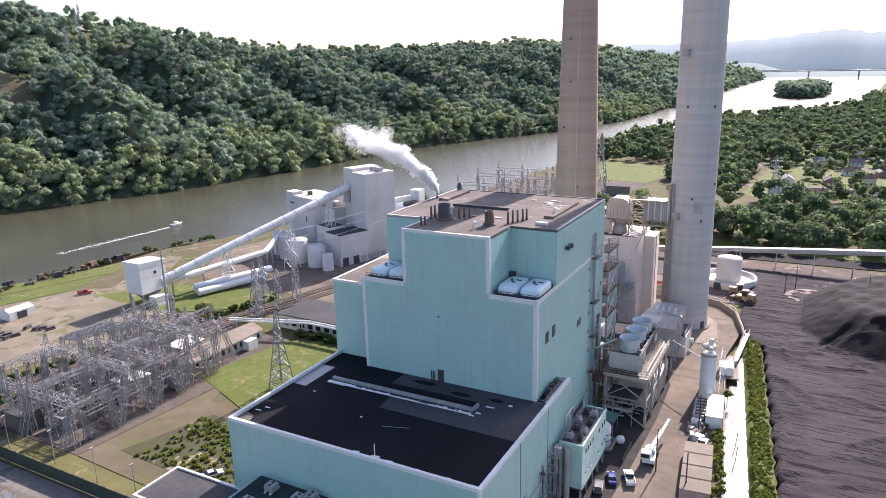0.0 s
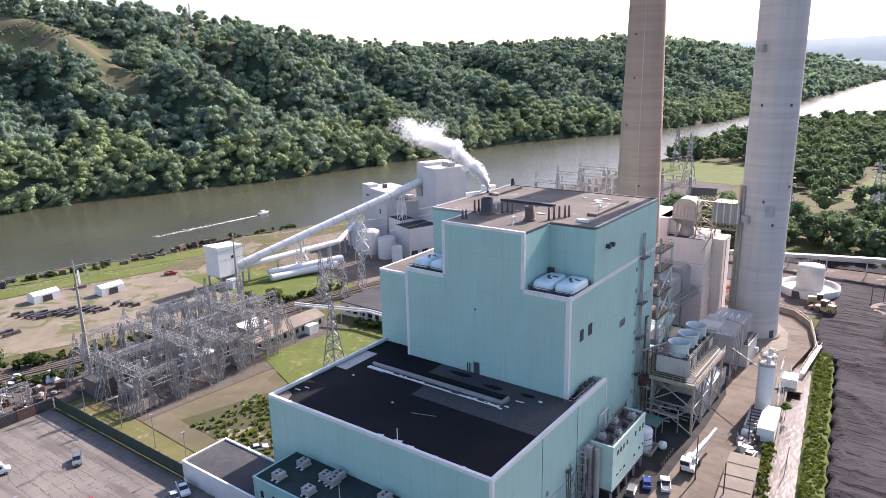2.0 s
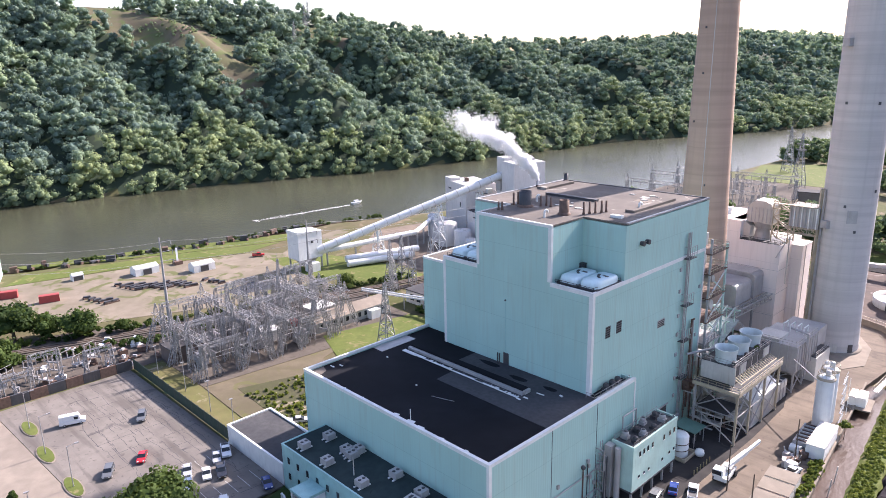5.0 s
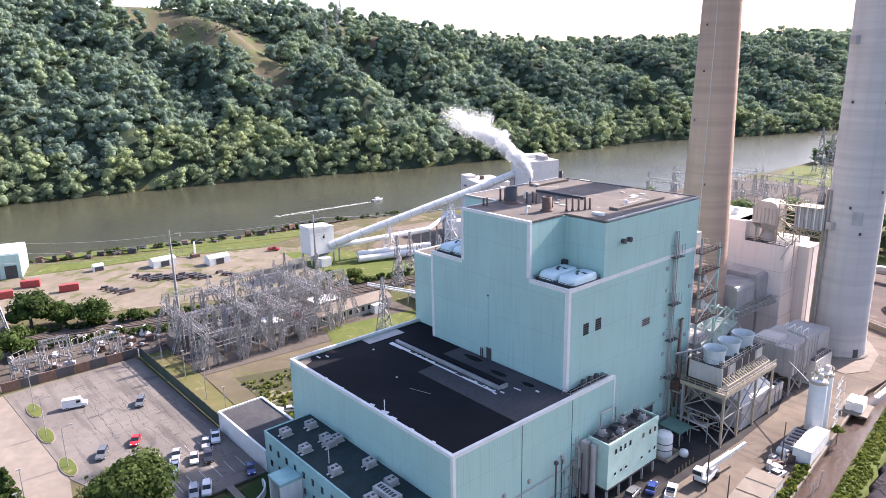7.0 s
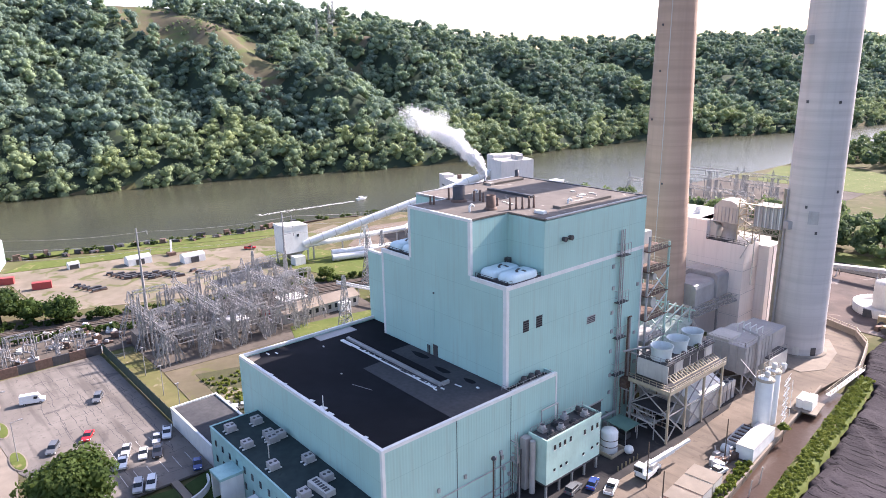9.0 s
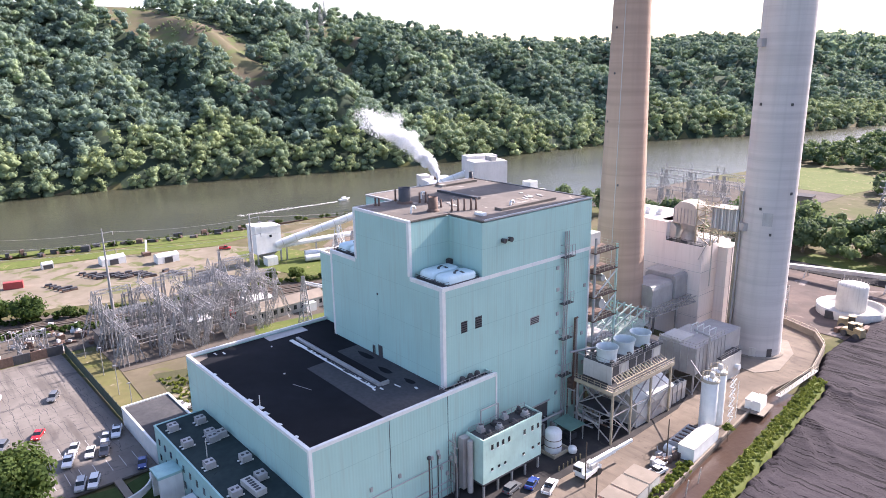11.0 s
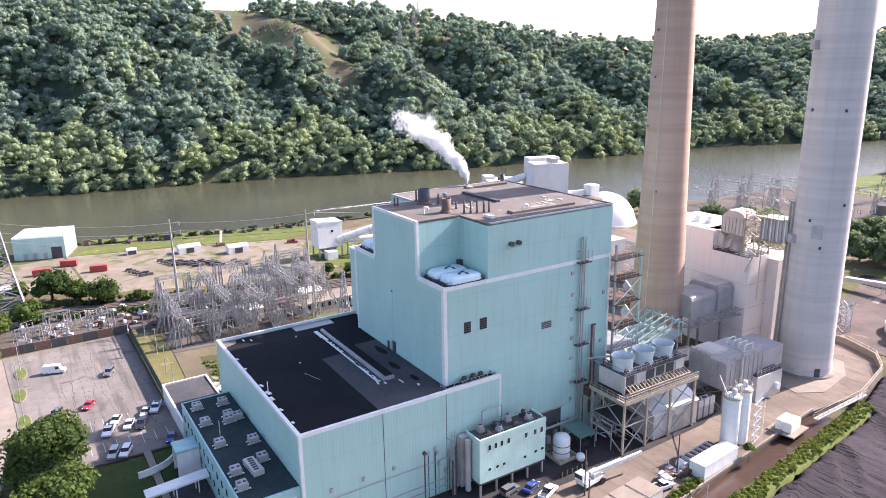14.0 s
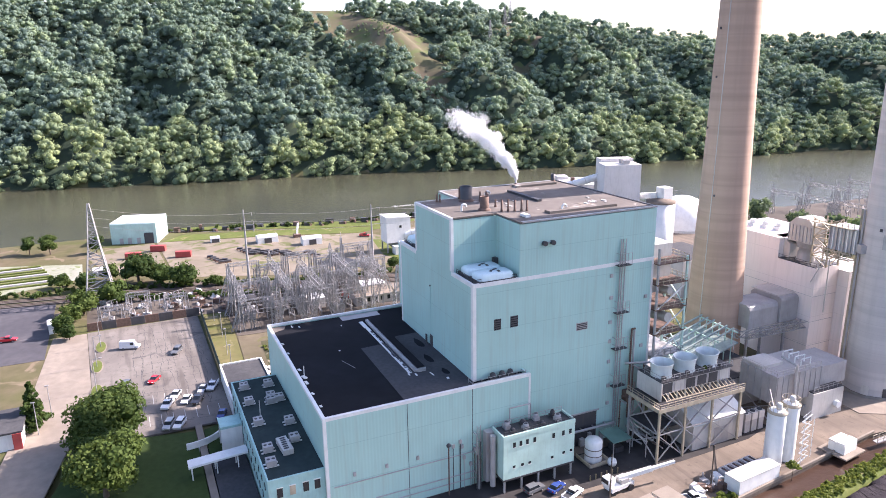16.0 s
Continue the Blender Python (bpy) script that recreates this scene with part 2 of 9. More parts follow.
M_STACK2 = stack_material("grey chimney concrete", (0.54, 0.50, 0.47), 2.3)

# ---------------------------------------------------------------- mesh helpers


class Geo:
    """Collects faces for one mesh."""

    def __init__(self):
        self.v, self.f, self.s = [], [], []

    def add(self, verts, faces, smooth=False):
        k = len(self.v)
        self.v.extend(tuple(v) for v in verts)
        self.f.extend(tuple(k + i for i in f) for f in faces)
        self.s.extend([smooth] * len(faces))
        return self

    def box(self, x0, y0, z0, x1, y1, z1):
        v = [(x, y, z) for z in (z0, z1) for y in (y0, y1) for x in (x0, x1)]
        return self.add(v, [(0, 2, 3, 1), (4, 5, 7, 6), (0, 1, 5, 4), (2, 6, 7, 3), (0, 4, 6, 2), (1, 3, 7, 5)])

    def at(self, c, s, turn=0.0):
        """A box on its base centre c, of size s, turned about z."""
        a, b, h = s[0] / 2, s[1] / 2, s[2]
        k, g = math.cos(radians(turn)), math.sin(radians(turn))
        v = [(c[0] + x * k - y * g, c[1] + x * g + y * k, c[2] + z) for z in (0, h) for y in (-b, b) for x in (-a, a)]
        return self.add(v, [(0, 2, 3, 1), (4, 5, 7, 6), (0, 1, 5, 4), (2, 6, 7, 3), (0, 4, 6, 2), (1, 3, 7, 5)])

    def beam(self, p, q, w, h=None):
        """A square bar from p to q."""
        p, q, h = Vector(p), Vector(q), h or w
        d = (q - p).normalized()
        side = d.cross(Vector((0, 0, 1)))
        side = Vector((1, 0, 0)) if side.length < 1e-3 else side.normalized()
        up = side.cross(d)
        v = [e + side * (a * w / 2) + up * (b * h / 2) for e in (p, q) for a, b in ((-1, -1), (1, -1), (1, 1), (-1, 1))]
        return self.add(v, [(3, 2, 1, 0), (4, 5, 6, 7), (0, 1, 5, 4), (1, 2, 6, 5), (2, 3, 7, 6), (3, 0, 4, 7)])

    def pipe(self, p, q, r0, r1=None, n=12, caps=True):
        """A round bar or cone from p to q."""
        p, q, r1 = Vector(p), Vector(q), r0 if r1 is None else r1
        d = (q - p).normalized()
        a = d.cross(Vector((0, 0, 1)))
        a = Vector((1, 0, 0)) if a.length < 1e-3 else a.normalized()
        b = d.cross(a)
        ring = [(math.cos(2 * math.pi * i / n), math.sin(2 * math.pi * i / n)) for i in range(n)]
        v = [e + (a * c + b * s) * r for e, r in ((p, r0), (q, r1)) for c, s in ring]
        self.add(v, [(i, i + n, (i + 1) % n + n, (i + 1) % n) for i in range(n)], True)
        if caps:
            self.add(v, [tuple(range(n)), tuple(range(2 * n - 1, n - 1, -1))])
        return self

    def lathe(self, c, prof, n=32, smooth=True):
        """A turned form about the upright through c; prof: (radius, height) pairs."""
        v = [(c[0] + r * math.cos(2 * math.pi * i / n), c[1] + r * math.sin(2 * math.pi * i / n), c[2] + z) for r, z in prof for i in range(n)]
        f = [(k * n + i, k * n + (i + 1) % n, (k + 1) * n + (i + 1) % n, (k + 1) * n + i) for k in range(len(prof) - 1) for i in range(n)]
        return self.add(v, f, smooth)

    def prism(self, pts, z0, z1):
        """An upright prism on a plan outline (counter-clockwise)."""
        n = len(pts)
        v = [(x, y, z) for z in (z0, z1) for x, y in pts]
        return self.add(v, [tuple(range(n - 1, -1, -1)), tuple(range(n, 2 * n))] + [(i, (i + 1) % n, (i + 1) % n + n, i + n) for i in range(n)])

    def gable(self, x0, y0, z0, x1, y1, z1, rise, along="x"):
        """A house form with a ridge along x or y."""
        if along == "x":
            ym = (y0 + y1) / 2
            v = [(x0, y0, z0), (x1, y0, z0), (x1, y1, z0), (x0, y1, z0), (x0, y0, z1), (x1, y0, z1), (x1, y1, z1), (x0, y1, z1), (x0, ym, z1 + rise), (x1, ym, z1 + rise)]
            f = [(0, 1, 5, 4), (2, 3, 7, 6), (1, 2, 6, 9, 5), (3, 0, 4, 8, 7), (4, 5, 9, 8), (6, 7, 8, 9), (3, 2, 1, 0)]
        else:
            xm = (x0 + x1) / 2
            v = [(x0, y0, z0), (x1, y0, z0), (x1, y1, z0), (x0, y1, z0), (x0, y0, z1), (x1, y0, z1), (x1, y1, z1), (x0, y1, z1), (xm, y0, z1 + rise), (xm, y1, z1 + rise)]
            f = [(0, 1, 5, 8, 4), (2, 3, 7, 9, 6), (1, 2, 6, 5), (3, 0, 4, 7), (4, 8, 9, 7), (5, 6, 9, 8), (3, 2, 1, 0)]
        return self.add(v, f)

    def truss(self, p, q, w, n, bar, h=None):
        """A lattice mast or girder from p to q: four chords, rings and diagonals. w: (width at p, width at q)."""
        p, q = Vector(p), Vector(q)
        d = (q - p).normalized()
        a = d.cross(Vector((0, 0, 1)))
        a = Vector((1, 0, 0)) if a.length < 1e-2 else a.normalized()
        b = d.cross(a)
        rows = []
        for i in range(n + 1):
            t = i / n
            k = (w[0] + (w[1] - w[0]) * t) / 2
            rows.append([p + (q - p) * t + a * (k * s) + b * (k * (h or 1) * u) for s, u in ((-1, -1), (1, -1), (1, 1), (-1, 1))])
        for i in range(4):
            self.beam(rows[0][i], rows[-1][i], bar)
        for i in range(n):
            for k in range(4):
                j = (k + 1) % 4
                e, g = (k, j) if (i + k) % 2 else (j, k)
                self.beam(rows[i][e], rows[i + 1][g], bar * 0.65)
                if i:
                    self.beam(rows[i][k], rows[i][j], bar * 0.65)
        return self

    def mesh(self, name, material):
        me = bpy.data.meshes.new(name)
        me.from_pydata(self.v, [], self.f)
        me.polygons.foreach_set("use_smooth", self.s)
        me.materials.append(material)
        me.update()
        return me


def thing(name, label, category, at=(0, 0, 0), group="", kind=""):
    """An empty top-level thing, at its base."""
    ob = new(name)
    ob.location = at
    return tagged(ob, label, category, group, kind)


def part(name, geo, material, parent, label=""):
    ob = new(name, geo.mesh(name, material))
    ob.parent = parent
    up, off = parent, Vector((0, 0, 0))
    while up:
        off += up.location
        up = up.parent
    ob.data.transform(Matrix.Translation(-off))
    return tagged(ob, label)


def solo(name, geo, material, label, category="", group="", kind=""):
    return tagged(new(name, geo.mesh(name, material)), label, category, group, kind)


# ---------------------------------------------------------------- land and river
FAR_Y = (-900, -300, -28, 94, 238, 375, 634, 807, 961, 1254, 1955, 3000, 4900)
FAR_X = (-640, -545, -490, -463, -436, -388, -358, -281, -243, -231, -223, -200, -200)
NEAR_Y = (-900, -200, 70, 140, 203, 300, 369, 430, 547, 665, 820, 930, 1104, 1280, 2193, 3000, 4900)
NEAR_X = (-380, -320, -290, -270, -266, -232, -198, -191, -185, -180, -147, -109, -7, 40, 122, 200, 300)
CREST_Y = (-900, 0, 181, 285, 342, 444, 510, 575, 633, 757, 886, 1077, 1480, 1787, 2748, 4900)
CREST_Z = (150, 142, 136, 132, 130, 122, 115, 107, 98, 87, 87, 95, 91, 80, 50, 40)
WATER = -3.0


def land_z(x, y):
    """Height of the land, for arrays."""
    x, y = np.asarray(x, float), np.asarray(y, float)
    far, near = np.interp(y, FAR_Y, FAR_X), np.interp(y, NEAR_Y, NEAR_X)
    d = far - x
    crest = np.interp(y, CREST_Y, CREST_Z)
    k = np.clip(d / 290, 0, 1)
    spur = 12 * np.sin((y + 0.45 * d) / 27 + 0.8 * np.sin(y / 71)) + 9 * np.sin((y - 0.2 * d) / 13.5 + 1.1) + 3 * np.sin(y / 7.1 - x / 23)
    hill = 2.0 + crest * (0.18 * k + 0.82 * k ** 1.25 * (1.35 - 0.35 * k)) + spur * np.sin(np.pi * np.clip(k, 0, 1)) ** 1.2 - np.clip(d - 290, 0, 900) * 0.05
    bank = np.clip((x - near) / 9, 0, 1)
    plain_z = 2.25 * np.clip((-62 - x) / 26, 0, 1)
    ditch = (x > -12.5 - (y - 130) * 0.115) & (x < 330) & (y > 40) & (y < 225)
    plain_z = np.where(ditch, -2.0, plain_z)
    inside = (x > far) & (x < near)
    west = np.where(d > 0, -7 + (hill + 7) * np.clip(d / 10, 0, 1), -7)
    east = -7 + (plain_z + 7) * bank
    return np.where(x <= far, west, np.where(inside, -7.0, east))


def bare_slope(x, y, grow=1.0):
    """The bare slope with its bench and gully, and the power-line meadows near the crest."""
    d = np.interp(y, FAR_Y, FAR_X) - x
    bare = np.zeros(np.shape(x), bool)
    for cy, cd, ry, rd in ((272, 285, 30, 66), (311, 212, 48, 40), (322, 160, 18, 50), (455, 252, 15, 52), (420, 176, 22, 14)):
        bare |= ((y - cy + 5 * np.sin(d / 9)) / ry) ** 2 + ((d - cd + 5 * np.sin(y / 7)) / rd) ** 2 < grow
    return bare


def land():
    def axis(lo, hi, fine_lo, fine_hi, fine, growth):
        c = list(np.arange(fine_lo, fine_hi, fine))
        s, p = fine, c[-1]
        while p < hi:
            s *= growth
            p += s
            c.append(p)
        s, p = fine, c[0]
        while p > lo:
            s *= growth
            p -= s
            c.insert(0, p)
        return np.array(c)
    xs, ys = axis(-3200, 3200, -760, 60, 5.0, 1.12), axis(-900, 4850, -120, 620, 7.0, 1.08)
    gx, gy = np.meshgrid(xs, ys)
    gz = land_z(gx, gy) - 0.06
    # the ditch beside the coal yard is cut into the ground
    nx, ny = len(xs), len(ys)
    me = bpy.data.meshes.new("ground")
    faces = [(j * nx + i, j * nx + i + 1, (j + 1) * nx + i + 1, (j + 1) * nx + i) for j in range(ny - 1) for i in range(nx - 1)]
    me.from_pydata(np.stack([gx, gy, gz], -1).reshape(-1, 3).tolist(), [], faces)
    me.polygons.foreach_set("use_smooth", [True] * len(faces))
    for m in (M_GROUND, M_FLOOR, M_SLOPE):
        me.materials.append(m)
    cx, cy = (gx[:-1, :-1] + gx[1:, 1:]) / 2, (gy[:-1, :-1] + gy[1:, 1:]) / 2
    me.polygons.foreach_set("material_index", np.where(np.interp(cy, FAR_Y, FAR_X) - cx < 4, 0, np.where(bare_slope(cx, cy, 1.15), 2, 1)).astype(np.int32).ravel())
    return tagged(new("ground", me), "rough grassy and earthy land with a river valley", "ground", kind="structure")


land()
river = Geo()
ry = np.unique(np.r_[np.arange(-900, 1400, 40), np.arange(1400, 4900, 150)])
for a, b in zip(ry[:-1], ry[1:]):
    f0, f1, n0, n1 = (np.interp(t, *k) for k in ((FAR_Y, FAR_X), (NEAR_Y, NEAR_X)) for t in (a, b))
    river.add([(f0 - 12, a, WATER), (n0 + 12, a, WATER), (n1 + 12, b, WATER), (f1 - 12, b, WATER)], [(0, 1, 2, 3)])
solo("water", river, M_RIVER, "wide brown-green river with small ripples", "river", kind="structure")


def foliage(name, pts, rad, high, material, cards=90, lobes=5, card=1.0, seed=1, parent=None, low=0.25):
    """Tree crowns as one mesh: inner lobes and many leaf clumps. pts: foot of each tree; rad: crown radius; high: tree height."""
    rng = np.random.default_rng(seed)
    n = len(pts)
    pts, rad, high = np.asarray(pts, float), np.asarray(rad, float), np.asarray(high, float)
    # lobe centres in the crown
    a = rng.uniform(0, 2 * np.pi, (n, lobes))
    rr = np.sqrt(rng.uniform(0.05, 1, (n, lobes))) * 0.58
    lz = rng.uniform(low + 0.18, 0.82, (n, lobes))
    rr[:, 0], lz[:, 0] = 0.1, 0.80
    c = np.stack([pts[:, 0, None] + rr * np.cos(a) * rad[:, None], pts[:, 1, None] + rr * np.sin(a) * rad[:, None], pts[:, 2, None] + lz * high[:, None]], -1)
    lr = rad[:, None] * rng.uniform(0.28, 0.62 if lobes < 10 else 0.54, (n, lobes)) * (1.05 - 0.35 * lz)
    # inner bodies: icosahedra
    g = (1 + 5 ** 0.5) / 2
    iv = np.array([(-1, g, 0), (1, g, 0), (-1, -g, 0), (1, -g, 0), (0, -1, g), (0, 1, g), (0, -1, -g), (0, 1, -g), (g, 0, -1), (g, 0, 1), (-g, 0, -1), (-g, 0, 1)]) / math.hypot(1, g)
    it = np.array([(0, 11, 5), (0, 5, 1), (0, 1, 7), (0, 7, 10), (0, 10, 11), (1, 5, 9), (5, 11, 4), (11, 10, 2), (10, 7, 6), (7, 1, 8), (3, 9, 4), (3, 4, 2), (3, 2, 6), (3, 6, 8), (3, 8, 9), (4, 9, 5), (2, 4, 11), (6, 2, 10), (8, 6, 7), (9, 8, 1)])
    m = n * lobes
    body = c.reshape(m, 1, 3) + iv[None] * (lr.reshape(m, 1, 1) * 0.78) * rng.uniform(0.75, 1.2, (m, 12, 1)) * np.array([1, 1, 0.9])
    bt = (it[None] + (np.arange(m) * 12)[:, None, None]).reshape(-1, 3)
    # leaf clumps on the lobes
    k = rng.integers(0, lobes, (n, cards))
    cc = np.take_along_axis(c, k[..., None], 1)
    cr = np.take_along_axis(lr, k, 1)
    d = rng.normal(size=(n, cards, 3))
    d[..., 2] = np.abs(d[..., 2]) * 0.9 - 0.25
    d /= np.linalg.norm(d, axis=-1, keepdims=True)
    ctr = cc + d * (cr * rng.uniform(0.74, 1.26, (n, cards)))[..., None] * np.array([1, 1, 0.9])
    nor = d + rng.normal(size=d.shape) * 0.5
    nor /= np.linalg.norm(nor, axis=-1, keepdims=True)
    t = np.cross(nor, rng.normal(size=d.shape))
    t /= np.linalg.norm(t, axis=-1, keepdims=True)
    b = np.cross(nor, t)
    sz = (card * rng.uniform(0.55, 1.25, (n, cards)) * (0.55 + 0.075 * rad[:, None]))[..., None]
    quad = np.stack([ctr + (t * u * rng.uniform(0.7, 1.3, (n, cards, 1)) + b * w) * sz for u, w in ((-1, -0.5), (0.4, -1), (1, 0.6), (-0.5, 1))], 2)
    qv = quad.reshape(-1, 3)
    nb = m * 12
    verts = np.concatenate([body.reshape(-1, 3), qv])
    nq = n * cards
    loops = np.concatenate([bt.reshape(-1), np.arange(nq * 4) + nb]).astype(np.int32)
    starts = np.concatenate([np.arange(len(bt)) * 3, len(bt) * 3 + np.arange(nq) * 4]).astype(np.int32)
    me = bpy.data.meshes.new(name)
    me.vertices.add(len(verts))
    me.vertices.foreach_set("co", verts.astype(np.float32).ravel())
    me.loops.add(len(loops))
    me.loops.foreach_set("vertex_index", loops)
    me.polygons.add(len(starts))
    me.polygons.foreach_set("loop_start", starts)
    me.update(calc_edges=True)
    me.validate()
    own = rng.uniform(0, 1, n)
    tint = me.attributes.new("tint", "FLOAT", "FACE")
    tint.data.foreach_set("value", np.concatenate([np.repeat(own, lobes * 20), np.repeat(own, cards)]).astype(np.float32))
    me.materials.append(material)
    ob = new(name, me)
    if parent:
        ob.parent = parent
        me.transform(Matrix.Translation(-parent.location))
    return ob


def hill_woods():
    rng = np.random.default_rng(4)
    pts = []
    for y in np.arange(-130, 1250, 11.5):
        for d in np.arange(3, 320, 11.5):
            yy, dd = y + rng.uniform(-5, 5), d + rng.uniform(-5, 5)
            pts.append((np.interp(yy, FAR_Y, FAR_X) - max(dd, 2), yy))
    for y in np.arange(1250, 2700, 17.0):
        for d in np.arange(3, 340, 17.0):
            pts.append((np.interp(y, FAR_Y, FAR_X) - d + rng.uniform(-8, 8), y + rng.uniform(-8, 8)))
    p = np.array(pts)
    d = np.interp(p[:, 1], FAR_Y, FAR_X) - p[:, 0]
    bare = bare_slope(p[:, 0], p[:, 1])
    p, d = p[~bare], d[~bare]
    z = land_z(p[:, 0], p[:, 1])
    far = p[:, 1] > 1250
    bank = (d < 46 + 22 * np.sin(p[:, 1] / 34) + 14 * np.sin(p[:, 1] / 13)) & ~far
    rad = rng.uniform(6.2, 11.0, len(p)) * np.where(far, 1.6, 1.0)
    high = rad * rng.uniform(1.4, 2.4, len(p))
    P = np.column_stack([p, z - 1.0])
    near = ~far & ~bank
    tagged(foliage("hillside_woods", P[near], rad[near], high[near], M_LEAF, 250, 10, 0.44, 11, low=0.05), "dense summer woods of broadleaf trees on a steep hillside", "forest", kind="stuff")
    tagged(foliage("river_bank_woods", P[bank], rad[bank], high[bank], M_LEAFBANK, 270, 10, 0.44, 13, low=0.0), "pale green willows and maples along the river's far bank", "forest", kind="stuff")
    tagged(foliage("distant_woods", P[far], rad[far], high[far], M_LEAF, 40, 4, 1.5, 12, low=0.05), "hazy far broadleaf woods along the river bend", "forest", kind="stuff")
    gr = np.random.default_rng(17)
    sp = []
    while len(sp) < 260:
        yy, dd = gr.uniform(240, 350), gr.uniform(140, 320)
        if math.sin(yy / 9) + math.sin(dd / 11 + yy / 15) > 0.5:
            sp.append((np.interp(yy, FAR_Y, FAR_X) - dd, yy))
    sp = np.array(sp)
    rs = gr.uniform(0.9, 2.2, len(sp))
    tagged(foliage("slope_scrub", np.column_stack([sp, land_z(sp[:, 0], sp[:, 1]) - 0.3]), rs, rs * 1.1, M_LEAFBANK, 40, 3, 0.6, 18, low=0.0), "low scrub on the bare slope", "bushes", kind="stuff")


hill_woods()

# ---------------------------------------------------------------- turbine hall
HX0, HX1, HY0, HY1, HZ = -87.1, -38.1, 79.25, 120.0, 20.65
hall = thing("turbine_hall", "long teal ribbed-metal turbine hall with a black flat roof", "building", ((HX0 + HX1) / 2, (HY0 + HY1) / 2, 0))
part("wall", Geo().box(HX0, HY0, -0.3, HX1, HY0 + 0.4, HZ - 0.1), M_TEAL, hall)
part("wall", Geo().box(HX1 - 0.4, HY0 + 0.4, -0.3, HX1, HY1, HZ - 0.1), M_TEAL, hall)
part("wall", Geo().box(HX0, HY0 + 0.4, -0.3, HX0 + 0.4, HY1, HZ - 0.1), M_TEAL, hall)
part("wall", Geo().box(HX0 + 0.4, HY1 - 0.4, -0.3, HX1 - 0.4, HY1, HZ - 0.1), M_TEAL, hall)
part("roof", Geo().box(HX0 + 0.4, HY0 + 0.4, 19.2, HX1 - 0.4, HY1 - 0.4, 19.9), M_ROOF, hall, "black membrane roof")
for g in (Geo().box(HX0 - 0.06, HY0 - 0.06, HZ - 0.6, HX1 + 0.06, HY0 + 0.55, HZ), Geo().box(HX1 - 0.55, HY0 + 0.55, HZ - 0.6, HX1 + 0.06, HY1 + 0.06, HZ),
          Geo().box(HX0 - 0.06, HY0 + 0.55, HZ - 0.5, HX0 + 0.5, 112.4, HZ)):
    part("coping", g, M_WHITE, hall, "white metal coping")
part("corner_trim", Geo().box(HX1 - 0.5, HY0 - 0.07, 0, HX1 + 0.07, HY0 + 0.5, HZ - 0.6), M_WHITE, hall, "white corner trim")
part("corner_trim", Geo().box(HX1 - 0.4, HY1 - 0.35, 0, HX1 + 0.07, HY1 + 0.07, HZ - 0.6), M_WHITE, hall, "white corner trim")
part("corner_trim", Geo().box(HX0 - 0.05, HY0 - 0.05, 0, HX0 + 0.35, HY0 + 0.3, HZ - 0.6), M_TEALFLAT, hall)
for y in (94.5, 107.5):
    part("seam", Geo().box(HX1, y, 0, HX1 + 0.05, y + 0.09, HZ - 0.6), M_DARKSTEEL, hall)
part("roof_patch", Geo().prism([(-65.8, 95.0), (-38.7, 94.7), (-38.7, 109.1), (-69.0, 109.1), (-69.0, 104.2), (-66.2, 100.6)], 19.9, 19.95), M_ROOFGREY, hall, "grey repaired roofing")
part("roof_patch", Geo().box(-86.6, 96.2, 19.9, -83.6, 105.6, 19.96), M_GREYSHEET, hall, "pale grey repair patch")
part("roof_patch", Geo().prism([(-86.6, 79.8), (-83.2, 79.8), (-84.4, 82.6), (-86.6, 83.4)], 19.9, 19.94), M_ROOFTAN, hall, "lighter brown roof corner")
for x, y, w, d in ((-54.5, 105.8, 4.2, 1.5), (-63.0, 107.2, 5.2, 1.6), (-47.5, 106.4, 3.0, 1.3)):
    part("roof_stain", Geo().prism([(x + w / 2 * math.cos(a / 5 * math.pi) * (0.85 + 0.2 * (a % 3)), y + d / 2 * math.sin(a / 5 * math.pi)) for a in range(10)], 19.95, 19.955), M_ROOF, hall)
skylight = thing("roof_monitor", "long low roof skylight with white flashing and dark lid", "skylight", (-65, 101, 19.9))
part("lid", Geo().box(-80.2, 101.5, 19.9, -50.0, 103.0, 20.75), M_ROOF, skylight)
part("flashing", Geo().box(-80.6, 100.8, 19.9, -49.7, 101.5, 20.45), M_STEEL, skylight, "grey metal edge")
part("flashing", Geo().box(-80.8, 99.3, 19.96, -76.6, 100.2, 20.1), M_WHITE, skylight)
part("gutter", Geo().box(-76.6, 99.5, 19.96, -49.8, 100.25, 20.06), M_WHITE, skylight, "worn white strip")
part("lid_end", Geo().box(-50.0, 101.5, 19.9, -49.5, 103.1, 20.6), M_STEEL, skylight)
rng = random.Random(3)
for i in range(14):
    part("worn_strip", Geo().box(-74 + i * 1.75 + rng.uniform(-0.6, 0.6), 99.6 + 0.4 * rng.random(), 20.06, -73.4 + i * 1.75 + rng.random() * 1.3, 100.22, 20.075), M_ROOFGREY, skylight)
